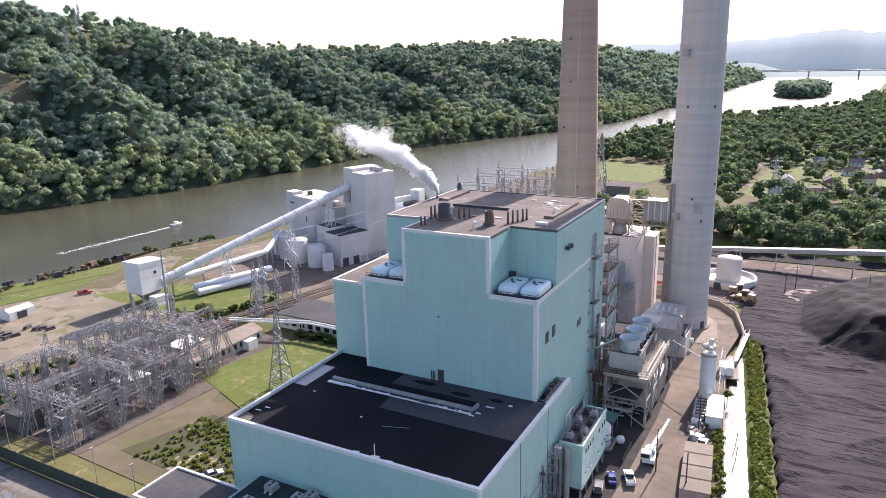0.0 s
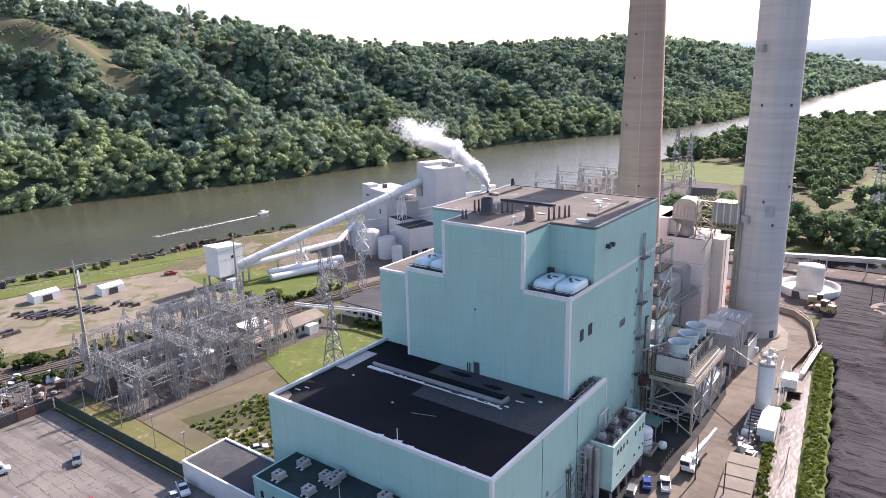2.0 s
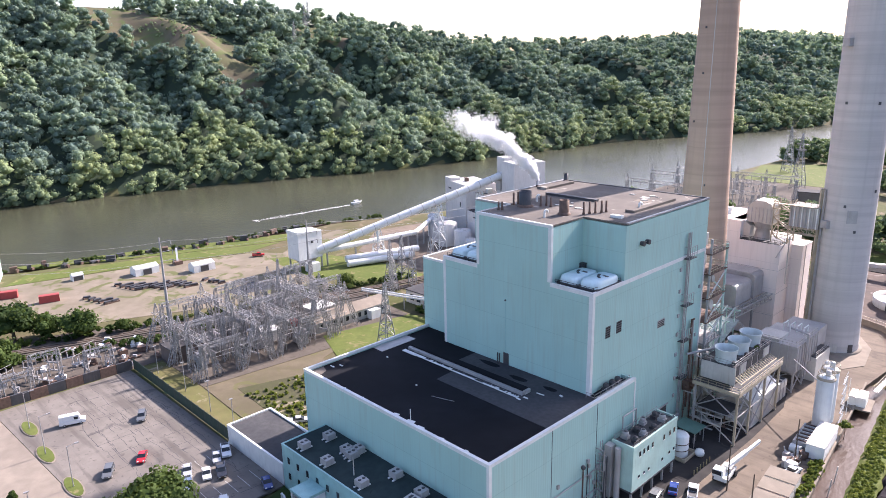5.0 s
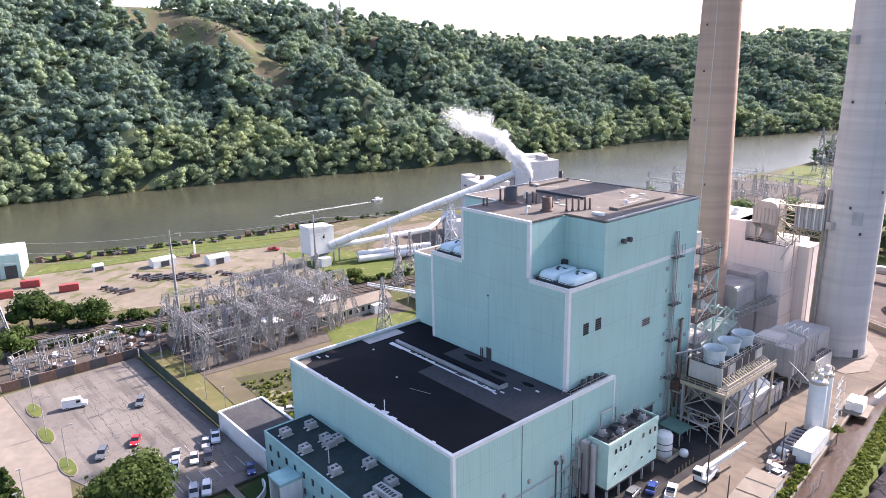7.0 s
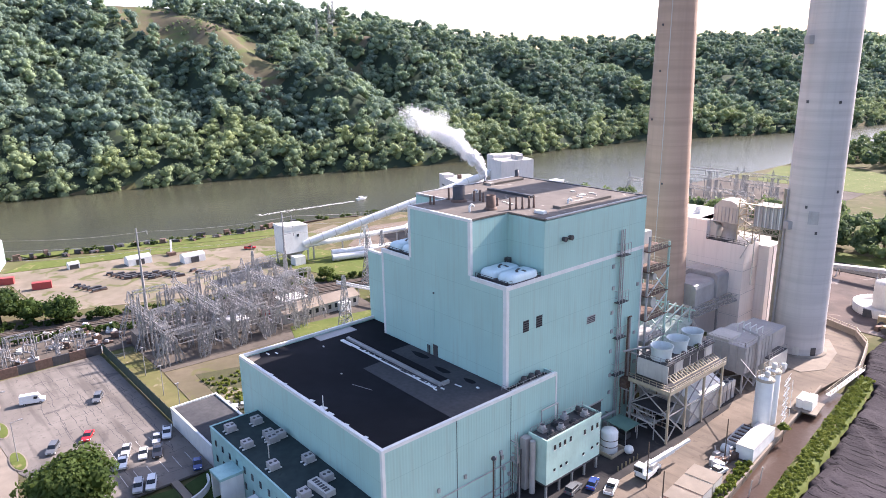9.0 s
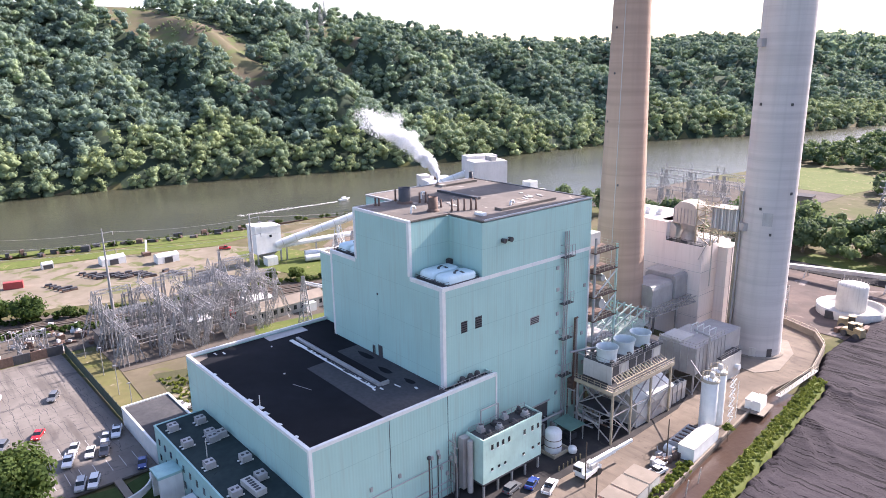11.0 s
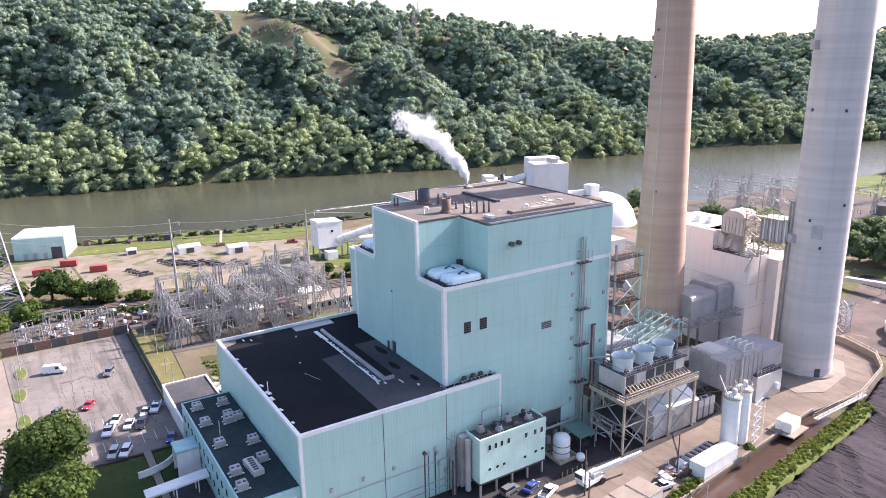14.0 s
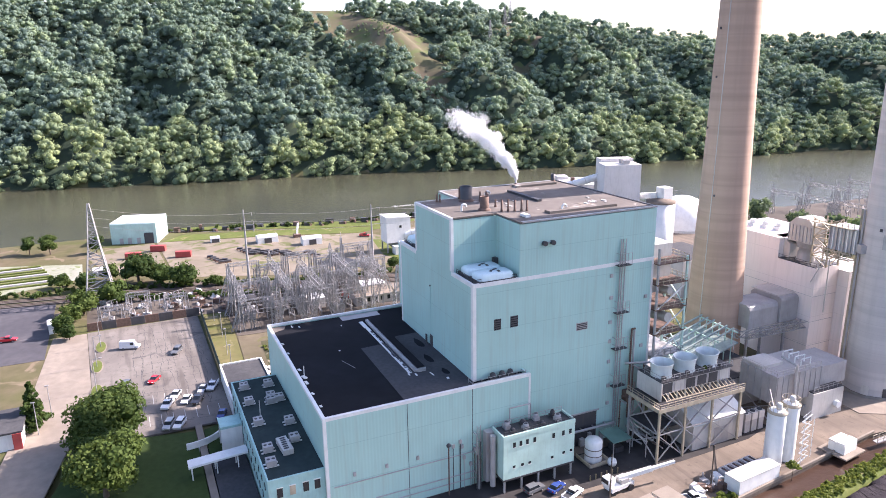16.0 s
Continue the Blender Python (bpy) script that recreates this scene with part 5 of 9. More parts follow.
for i in range(6):
    x = -56.0 + i * 2.05
    part("chute", Geo().beam((x + 1.6, 160.0, 11.6), (x, 181.0, 16.4), 0.36, 0.36), M_CHUTE, tubes, "white inclined chute")
    part("hopper", Geo().at((x + 1.6, 160.4, 8.2), (1.5, 1.6, 3.2)), M_CHUTE, tubes)
    for k in (0.35, 0.7, 0.98):
        part("leg", Geo().beam((x + 1.6 - 1.6 * k, 160 + 21 * k, 4.0), (x + 1.6 - 1.6 * k, 160 + 21 * k, 11.6 + 4.8 * k), 0.22), M_MINT, tubes)
for k in (0.35, 0.7, 0.98):
    part("cross_beam", Geo().beam((-56.0 + 1.6 - 1.6 * k, 160 + 21 * k, 11.2 + 4.8 * k), (-44.2, 160 + 21 * k, 11.2 + 4.8 * k), 0.3), M_MINT, tubes)
part("apron", Geo().add([(-57, 159, 7.8), (-43.4, 159, 7.8), (-45, 182, 12.6), (-58.5, 182, 12.6), (-57, 159, 8.1), (-43.4, 159, 8.1), (-45, 182, 12.9), (-58.5, 182, 12.9)], [(3, 2, 1, 0), (4, 5, 6, 7), (0, 1, 5, 4), (1, 2, 6, 5), (2, 3, 7, 6), (3, 0, 4, 7)]), M_CHUTE, tubes)
low = thing("ash_house", "dark flat-roofed low house between chimney and tower", "building", (-48, 170, 0))
part("body", Geo().box(-60, 159.8, 0, -39.2, 186, 7.4), M_GREYSHEET, low)
part("roof", Geo().box(-60.2, 159.6, 7.4, -39.0, 186.2, 7.6), M_ROOFGREY, low)

# ---------------------------------------------------------------- dust scrubber, grey ducts, filter house
scrub = thing("dust_scrubber", "grey sheet-metal scrubber box on braced steel legs", "scrubber", (-33, 186, 0))
part("casing", Geo().box(-38.5, 176.2, 5.2, -28.6, 190.0, 11.9), M_GREYSHEET, scrub)
part("casing", Geo().box(-38.0, 190.0, 6.0, -29.5, 199.5, 11.0), M_GREYSHEET, scrub)
part("roof_box", Geo().box(-38.4, 176.6, 11.9, -33.0, 183.0, 12.6), M_CREAM, scrub)
for i in range(9):
    part("stiffener", Geo().box(-28.6, 176.3 + i * 1.68, 5.2, -28.42, 176.45 + i * 1.68, 11.9), M_STEEL, scrub)
for i in range(6):
    part("stiffener", Geo().box(-38.4 + i * 1.95, 176.02, 5.2, -38.25 + i * 1.95, 176.2, 11.9), M_STEEL, scrub)
for x in (-38.0, -29.0):
    for y in (176.7, 183, 189.5):
        part("leg", Geo().beam((x, y, 0), (x, y, 5.2), 0.36), M_STEEL, scrub)
for y0, y1 in ((176.7, 183), (183, 189.5)):
    part("brace", Geo().beam((-29, y0, 0.3), (-29, y1, 5.2), 0.2), M_STEEL, scrub)
    part("brace", Geo().beam((-29, y1, 0.3), (-29, y0, 5.2), 0.2), M_STEEL, scrub)
part("brace", Geo().beam((-38, 176.7, 0.3), (-29, 176.7, 5.2), 0.2), M_STEEL, scrub)
part("brace", Geo().beam((-29, 176.7, 0.3), (-38, 176.7, 5.2), 0.2), M_STEEL, scrub)
railing("rail", [(-38.4, 176.4, 11.9), (-28.8, 176.4, 11.9), (-28.8, 189.8, 11.9)], scrub, M_CREAM, 1.2, 1.6, 0.1)
for i in range(4):
    part("pipe_loop", Geo().pipe((-30.5 - i * 1.6, 185.5, 11.9), (-30.5 - i * 1.6, 185.5, 13.6), 0.14, n=8).pipe((-30.5 - i * 1.6, 185.5, 13.6), (-30.5 - i * 1.6, 188.5, 13.6), 0.14, n=8).pipe((-30.5 - i * 1.6, 188.5, 13.6), (-30.5 - i * 1.6, 188.5, 11.9), 0.14, n=8), M_WHITE, scrub)
part("elbow_pipe", Geo().pipe((-27.9, 181.0, 3.5), (-27.9, 181.0, 14.0), 0.28, n=10).pipe((-27.9, 181.0, 14.0), (-32, 181.0, 14.6), 0.28, n=10), M_STEEL, scrub)
wb = thing("white_pump_house", "white flat-roofed pump house beside the chimney", "building", (-30, 193, 0))
part("body", Geo().box(-35.5, 186.6, 0, -27.2, 196.4, 6.2), M_CREAM, wb)
part("roof", Geo().box(-35.3, 186.8, 6.2, -27.4, 196.2, 6.5), M_DARKSTEEL, wb)
part("hood", Geo().pipe((-27.2, 194.0, 2.6), (-26.2, 194.0, 2.6), 0.7, 0.8, 16), M_WHITE, wb)
railing("rail", [(-27.5, 186.9, 6.5), (-27.5, 196.1, 6.5)], wb, M_STEEL, 1.1, 1.6)

duct = thing("grey_duct_box", "big grey rounded duct box on a truss", "duct", (-54, 197, 12))


def soft_box(x0, y0, z0, x1, y1, z1, r):
    """A box along y with its upper edges cut off."""
    sec = [(x0, z0), (x1, z0), (x1, z1 - r), (x1 - r * 0.3, z1 - r * 0.3), (x1 - r, z1), (x0 + r, z1), (x0, z1 - r)]
    n = len(sec)
    v = [(x, y, z) for y in (y0, y1) for x, z in sec]
    return Geo().add(v, [tuple(range(n)), tuple(range(2 * n - 1, n - 1, -1))] + [(i, i + n, (i + 1) % n + n, (i + 1) % n) for i in range(n)])


part("casing", soft_box(-58.5, 190.4, 13.0, -49.8, 200.2, 18.9, 1.2), M_GREYSHEET, duct)
part("casing", soft_box(-58.8, 200.4, 13.2, -49.2, 206.5, 19.9, 0.9), M_GREYSHEET, duct)
part("lid", Geo().box(-59.0, 200.6, 19.9, -50.4, 206.5, 20.1), M_CREAM, duct)
part("truss", Geo().truss((-49.2, 188.0, 11.9), (-47.2, 207.0, 12.6), (1.6, 1.6), 9, 0.2), M_STEEL, duct)
part("truss", Geo().truss((-57.5, 188.2, 11.9), (-49.6, 187.8, 11.9), (1.5, 1.5), 4, 0.18), M_STEEL, duct)
for x, y in ((-57.5, 191), (-50.5, 191), (-57.5, 204), (-50.5, 204)):
    part("leg", Geo().beam((x, y, 0), (x, y, 13.0), 0.5), M_STEEL, duct)
railing("rail", [(-50.0, 186.0, 12.9), (-41.0, 176.2, 12.4)], duct, M_STEEL, 1.2, 1.6)

bag = thing("filter_house", "tall pale warm-grey filter house with a stepped roof", "building", (-60, 216, 0))
part("body", Geo().box(-57.0, 206.8, 0, -45.6, 222.5, 27.6), M_PINKISH, bag)
part("body", Geo().box(-76.0, 206.8, 0, -57.0, 224.0, 33.0), M_PINKISH, bag)
part("roof_deck", Geo().box(-56.9, 207.0, 27.6, -45.8, 216.0, 27.75), M_DARKSTEEL, bag)
railing("rail", [(-56.9, 207.0, 27.7), (-45.8, 207.0, 27.7), (-45.8, 216.0, 27.7)], bag, M_DARKSTEEL, 1.1, 1.6)
part("upper_block", Geo().add([(-60, 208.5, 33.0), (-57.0, 208.5, 28.0), (-55.0, 208.5, 28.0), (-55.0, 208.5, 31.5), (-57, 208.5, 33.0), (-60, 220, 33.0), (-57.0, 220, 28.0), (-55.0, 220, 28.0), (-55.0, 220, 31.5), (-57, 220, 33.0)],
     [(0, 1, 2, 3, 4), (9, 8, 7, 6, 5), (0, 5, 6, 1), (1, 6, 7, 2), (2, 7, 8, 3), (3, 8, 9, 4), (4, 9, 5, 0)]), M_CREAM, bag)
part("side_block", Geo().box(-45.6, 215.2, 0, -42.6, 222.5, 26.2), M_PINKISH, bag)
part("side_roof", Geo().box(-45.6, 215.1, 26.2, -42.5, 222.6, 26.4), M_CREAM, bag)
part("downpipe", Geo().pipe((-42.45, 217.5, 0), (-42.45, 217.5, 26.0), 0.12, n=8), M_STEEL, bag)
for z in (7.0, 13.5, 20.2):
    part("joint", Geo().box(-76.0, 206.74, z, -45.55, 206.8, z + 0.08), M_STEEL, bag)
    part("joint", Geo().box(-45.6, 206.8, z, -45.54, 222.5, z + 0.08), M_STEEL, bag)
for i in range(3):
    fan_unit("roof_exhaust", "pale round roof exhaust on the filter house", (-70.5 + i * 3.4, 212 + i * 1.0, 33.0), 2.0, 2.0, 2.0, M_WHITE)
part("pipe", Geo().pipe((-46.5, 206.5, 24.0), (-44.4, 206.5, 28.6), 0.16, n=8), M_CREAM, bag)
part("pipe", Geo().pipe((-44.6, 210, 16), (-44.6, 210, 30), 0.16, n=8), M_CREAM, bag)
flue = thing("flue_duct", "big ribbed grey flue duct bending into the grey chimney", "duct", (-46, 212, 27.7))
part("fan_base", Geo().lathe((-52.5, 211.5, 27.75), [(2.3, 0), (2.1, 1.6), (1.7, 3.0), (2.2, 3.2), (2.2, 3.7)], 24), M_GREYSHEET, flue)
part("cone", Geo().lathe((-52.5, 211.5, 31.4), [(2.2, 0), (2.9, 1.4)], 24), M_GREYSHEET, flue)
part("elbow", soft_box(-56.4, 208.8, 32.6, -49.4, 214.4, 38.9, 2.0), M_CREAM, flue)
for i in range(7):
    part("rib", Geo().box(-56.2 + i * 1.05, 208.6, 32.9, -56.0 + i * 1.05, 214.6, 37.0), M_STEEL, flue)
tw = part("support_mast", Geo().truss((-47.2, 211.6, 27.75), (-47.2, 211.6, 39.6), (4.4, 4.4), 5, 0.3), M_BEIGE, flue, "beige lattice tower")
part("duct_run", Geo().box(-44.9, 208.9, 33.0, -37.4, 214.2, 38.8), M_GREYSHEET, flue)
for i in range(8):
    part("rib", Geo().box(-44.7 + i * 0.95, 208.6, 33.0, -44.45 + i * 0.95, 208.9, 38.9), M_WHITE if i % 2 else M_STEEL, flue)
part("walkway", Geo().box(-50, 207.6, 38.9, -37.8, 208.8, 39.05), M_BEIGE, flue)
railing("rail", [(-50, 207.7, 39.0), (-37.8, 207.7, 39.0)], flue, M_BEIGE, 1.2, 1.5, 0.1)
part("brace", Geo().truss((-45.5, 208.2, 32.2), (-37.6, 208.2, 32.2), (1.6, 1.6), 4, 0.18), M_BEIGE, flue)

# ---------------------------------------------------------------- white silos and loading block by the road
silo_pair = thing("lime_silos", "pair of tall white steel silos with rusty tops", "silo", (-19.5, 166, 0))
for x, y, h in ((-18.4, 164.4, 12.0), (-18.9, 168.6, 12.4)):
    part("shell", Geo().lathe((x, y, 0), [(1.75, 0), (1.75, h - 0.6), (1.5, h), (0.01, h + 0.4)], 32), M_WHITE, silo_pair)
    part("top_ring", Geo().lathe((x, y, h - 0.55), [(1.78, 0), (1.9, 0.02), (1.9, 0.25), (1.6, 0.55)], 32), M_BEIGE, silo_pair, "rust-stained top rim")
    part("filter", Geo().lathe((x + 0.3, y, h), [(0.55, 0), (0.55, 1.3), (0.4, 1.5), (0.01, 1.55)], 16), M_CREAM, silo_pair)
    g = Geo()
    for i in range(14):
        a = 2 * math.pi * i / 14
        g.beam((x + 1.7 * math.cos(a), y + 1.7 * math.sin(a), h), (x + 1.7 * math.cos(a), y + 1.7 * math.sin(a), h + 1.0), 0.06)
        b = 2 * math.pi * (i + 1) / 14
        g.beam((x + 1.7 * math.cos(a), y + 1.7 * math.sin(a), h + 1.0), (x + 1.7 * math.cos(b), y + 1.7 * math.sin(b), h + 1.0), 0.06)
    tagged(part("top_rail", g, M_BEIGE, silo_pair), kind="stuff")
g = Geo()
for i in range(9):
    a, b = (-16.2, 169.0 + (i % 2) * 2.6, i * 1.15), (-16.2, 171.6 - (i % 2) * 2.6, (i + 1) * 1.15)
    g.beam(a, b, 0.25, 0.12)
    g.beam((a[0], a[1], a[2] + 1), (b[0], b[1], b[2] + 1), 0.06)
    g.beam((-15.6, 169.0 + (i % 2) * 2.6, i * 1.15), (-15.6, 169.0 + (i % 2) * 2.6, i * 1.15 + 2), 0.1)
tagged(part("stair", g, M_WHITE, silo_pair), "white zigzag steel stair", kind="stuff")
part("bridge_pipe", Geo().pipe((-20, 166, 9.5), (-28.4, 174, 9.8), 0.12, n=8), M_STEEL, silo_pair)
blk = thing("white_container", "white box container with a bright flat roof", "container", (-15.6, 155.5, 0))
part("body", Geo().at((-15.3, 155.6, 0.15), (3.4, 11.5, 2.9), 5), M_WHITE, blk)
part("roof", Geo().at((-15.3, 155.6, 3.05), (3.5, 11.6, 0.1), 5), M_CREAM, blk)
for k in (-5.2, 5.2):
    part("skid", Geo().at((-15.3 - k * 0.087, 155.6 + k, 0), (3.2, 0.4, 0.15), 5), M_DARKSTEEL, blk)
side = thing("louvred_unit", "grey louvred equipment block beside the container", "equipment", (-18.6, 155.5, 0))
part("body", Geo().at((-18.6, 155.6, 0), (2.4, 9.0, 2.2), 5), M_GREYSHEET, side)
for i in range(11):
    part("slat", Geo().at((-18.25 - (i - 5) * 0.07, 151.7 + i * 0.78, 2.2), (2.2, 0.25, 0.22), 5), M_CREAM if i % 2 else M_RUSTY, side)
part("tank", Geo().pipe((-19.4, 150.2, 0.9), (-17.4, 150.0, 0.9), 0.9, n=18), M_WHITE, side)
hut = thing("pump_hut", "low white hut with a ridged lid on a concrete pad", "hut", (-15.8, 181.5, 0))
part("pad", Geo().at((-15.9, 181.5, 0), (6.0, 7.0, 0.3), 7), M_CONC, hut)
part("body", Geo().at((-15.9, 181.6, 0.3), (3.4, 4.4, 2.0), 7), M_WHITE, hut)
part("lid", Geo().at((-15.1, 181.6, 2.3), (1.7, 4.6, 0.35), 7), M_WHITE, hut)
part("lid", Geo().at((-17.0, 181.5, 2.3), (1.3, 4.6, 0.22), 7), M_CREAM, hut)

# ---------------------------------------------------------------- ground surfaces


def slab(name, pts, z0, z1, material, label, category="ground", kind="structure"):
    a = sum(x0 * y1 - x1 * y0 for (x0, y0), (x1, y1) in zip(pts, pts[1:] + pts[:1]))
    return solo(name, Geo().prism(pts if a > 0 else pts[::-1], z0, z1), material, label, category, kind=kind)


def ditch_x(y):
    return -7.9 - (y - 130) * 0.115


slab("plant_road", [(-41, 60), (ditch_x(60) - 2.2, 60), (ditch_x(130) - 2.2, 130), (ditch_x(192) - 2.4, 192), (-15.5, 213), (-18.5, 226), (-24, 234), (-34, 238), (-47, 237), (-47, 206.7), (-41, 206.7)], -2.2, 0.0, M_ROAD, "dusty tan plant road beside the boiler house", "road")
# Oily tarmac, its tone lowered further for shade by house and cooling tower.
slab("yard_apron", [(-38.0, 90), (-30, 90), (-27.4, 126), (-26.9, 150), (-27.4, 168), (-29.5, 176), (-38.0, 176)], 0.0, 0.02, surface("oily shade-darkened yard", (0.034, 0.032, 0.032), (0.06, 0.055, 0.052), 0.4, 0.9, 0.02, (0.13, 0.115, 0.10), 0.66), "oily tarmac yard painted darker for shade below the switchgear house", "pavement")
slab("chimney_apron", [(-45, 200.5), (-24.5, 199.0), (-21.0, 205), (-23, 218), (-28, 226), (-45, 226)], 0.0, 0.12, M_CONC, "pale concrete apron round the grey chimney", "pavement")
ditch = Geo()
ys = list(range(60, 197, 4))
for a, b in zip(ys[:-1], ys[1:]):
    ditch.add([(ditch_x(a) - 2.4, a, -1.0), (ditch_x(a) + 2.6, a, -1.0), (ditch_x(b) + 2.6, b, -1.0), (ditch_x(b) - 2.4, b, -1.0)], [(0, 1, 2, 3)])
solo("ditch_water", ditch, M_CANAL, "narrow ditch of shallow brown shining water", "water", kind="structure")
kerb = thing("ditch_wall", "low concrete wall along the ditch", "wall", (-15, 160, 0), kind="structure")
for a, b in zip(range(90, 192, 12), range(102, 204, 12)):
    part("kerb", Geo().beam((ditch_x(a) - 2.4, a, 0.2), (ditch_x(min(b, 194)) - 2.4, min(b, 194), 0.2), 0.4, 0.6), M_CONC, kerb)
arcw = [(-13.9, 206), (-15.6, 214), (-18.6, 226.3), (-24.2, 234.4), (-34.2, 238.4), (-46, 238)]
ret = thing("curved_retaining_wall", "curved stained concrete wall round the chimney yard", "wall", (-20, 226, 0), kind="structure")
for (x0, y0), (x1, y1) in zip(arcw[:-1], arcw[1:]):
    part("wall", Geo().beam((x0, y0, 0.6), (x1, y1, 0.6), 0.5, 2.4), M_CONC, ret)
    part("rail", Geo().beam((x0, y0, 2.6), (x1, y1, 2.6), 0.1), M_BEIGE, ret)
    for k in range(4):
        x, y = x0 + (x1 - x0) * k / 4, y0 + (y1 - y0) * k / 4
        part("post", Geo().beam((x, y, 1.8), (x, y, 2.6), 0.1), M_BEIGE, ret)
stairs = thing("ramp_walk", "sloping steel walkway with rails by the ditch head", "walkway", (-13.6, 198, 0))
part("deck", Geo().beam((-14.6, 190, 0.3), (-13.4, 208, 1.8), 1.2, 0.15), M_STEEL, stairs)
railing("rail", [(-15.1, 190, 0.4), (-13.9, 208, 1.9)], stairs, M_BEIGE, 1.1, 1.8, 0.09)
railing("rail", [(-14.1, 190, 0.4), (-12.9, 208, 1.9)], stairs, M_BEIGE, 1.1, 1.8, 0.09)

# weedy bank between ditch and coal
bank = Geo()
nb = 60
cols = [(2.2, -1.2), (3.0, -0.3), (4.2, 0.35), (5.6, 0.45), (6.9, 0.25), (7.4, -0.6)]
v = []
for i in range(nb + 1):
    y = 60 + i * (206 - 60) / nb
    for k, (dx, z) in enumerate(cols):
        v.append((ditch_x(y) + dx * (1 + 0.05 * math.sin(y * 0.9 + k)), y, z + 0.12 * math.sin(y * 1.3 + 2 * k)))
n = len(cols)
bank.add(v, [(i * n + k, i * n + k + 1, (i + 1) * n + k + 1, (i + 1) * n + k) for i in range(nb) for k in range(n - 1)], True)
solo("ditch_bank", bank, M_GRASS, "weedy green bank between ditch and coal yard", "bank", kind="structure")
br = np.random.default_rng(6)
pts = [(ditch_x(y) + br.uniform(3.3, 6.7), y, 0.1) for y in br.uniform(62, 207, 1500)]
tagged(foliage("bank_weeds", pts, br.uniform(0.35, 0.8, len(pts)), br.uniform(0.25, 0.8, len(pts)), M_WEED, 44, 3, 0.26, 21, low=0.0), "bright green weeds and bushes along the ditch bank", "weeds", kind="stuff")
pts = [(ditch_x(y) - 2.9 + br.uniform(-1.6, 0.6), y, 0.0) for y in np.r_[br.uniform(100, 152, 90), br.uniform(60, 100, 60)]]
tagged(foliage("kerb_weeds", pts, br.uniform(0.5, 1.1, len(pts)), br.uniform(0.6, 1.4, len(pts)), M_WEED, 50, 3, 0.4, 22, low=0.0), "patchy weeds along the ditch wall", "weeds", kind="stuff")
for x, y, r in ((-13.6, 164.5, 1.7),):
    b = thing("shrub", "bright green young shrub beside the ditch", "shrub", (x, y, 0))
    part("stem", Geo().pipe((x, y, -1.0), (x, y, 1.8), 0.08, 0.04, 6), M_BARK, b)
    foliage("leaves", [(x, y, 0)], [r], [3.6], M_WEED, 260, 6, 0.3, 23, b)
for y in (140.5, 146.0):
    p = thing("ditch_post", "thin pale post leaning in the ditch", "post", (ditch_x(y), y, -1.0))
    part("post", Geo().pipe((ditch_x(y), y, -1.3), (ditch_x(y) + 0.3, y + 0.2, 2.6), 0.09, n=8), M_CREAM, p)


def coal_yard():
    """Graded coal with ruts, a rough surface and a heap at its far end."""
    xs, ys = np.r_[np.arange(-19, 70, 0.9), np.arange(70, 320, 6.0)], np.r_[np.arange(96, 262, 0.9), np.arange(262, 285, 3.0)]
    ys = np.r_[np.arange(30, 96, 6.0), ys]
    gx, gy = np.meshgrid(xs, ys)
    rr = np.random.default_rng(9)
    h = np.zeros_like(gx)
    for i in range(70):
        a = rr.normal(0.0, 0.35) if i % 4 else rr.normal(1.35, 0.25)
        f, ph = rr.uniform(0.25, 1.6), rr.uniform(0, 6.3)
        w = gx * math.sin(a) + gy * math.cos(a) + 1.6 * np.sin(gx * 0.11 + ph) + 1.1 * np.sin(gy * 0.13 + 2 * ph)
        env = 0.5 + 0.5 * np.sin(gx * rr.uniform(0.02, 0.09) + gy * rr.uniform(0.02, 0.09) + ph)
        h += np.abs(np.sin(w * f)) * 0.05 * env
    for i in range(26):
        x0, y0, a, r = rr.uniform(-8, 60), rr.uniform(110, 225), rr.uniform(0, 6.3), rr.uniform(14, 60)
        e = np.abs(np.hypot(gx - x0 - r * math.cos(a), gy - y0 - r * math.sin(a)) - r)
        near = np.exp(-((gx - x0) ** 2 + (gy - y0) ** 2) / rr.uniform(60, 320))
        h += near * (0.5 * np.exp(-((e - 2.2) / 0.7) ** 2) - 0.42 * np.exp(-((e - 1.1) / 0.7) ** 2))
    h = h - h.mean() + 0.35
    line = np.where(gy < 203, ditch_x(gy) + 7.6, np.interp(gy, (203, 206, 214, 226, 240), (-8.7, -12.6, -14.6, -17.8, -18)))
    h = np.where(gx < line, -1.9, h)
    dist = np.hypot(gx - np.clip(gx, 28, 130), gy - np.clip(gy, 232, 246))
    heap = np.minimum(np.clip((29.5 - dist) * 0.62, 0, 99), 7 + 0.17 * np.clip(gx - 10, 0, 60))
    return xs, ys, gx, gy, h + np.where(gx > line, heap * (1 + 0.04 * np.sin(gx * 0.7) * np.cos(gy * 0.6)), 0), heap


xs, ys, gx, gy, gz, heap = coal_yard()
nx, ny = len(xs), len(ys)
me = bpy.data.meshes.new("coal_yard")
idx = np.arange(nx * ny).reshape(ny, nx)
quads = np.stack([idx[:-1, :-1], idx[:-1, 1:], idx[1:, 1:], idx[1:, :-1]], -1).reshape(-1, 4)
ok = ~((gz.ravel()[quads] < -1.5).all(1)) & (gy.ravel()[quads] < 285).all(1)
quads = quads[ok]
me.from_pydata(np.stack([gx, gy, gz], -1).reshape(-1, 3).tolist(), [], quads.tolist())
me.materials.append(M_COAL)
me.materials.append(M_COALDARK)
me.polygons.foreach_set("material_index", (heap.ravel()[quads].mean(1) > 0.6).astype(int))
me.polygons.foreach_set("use_smooth", [True] * len(quads))
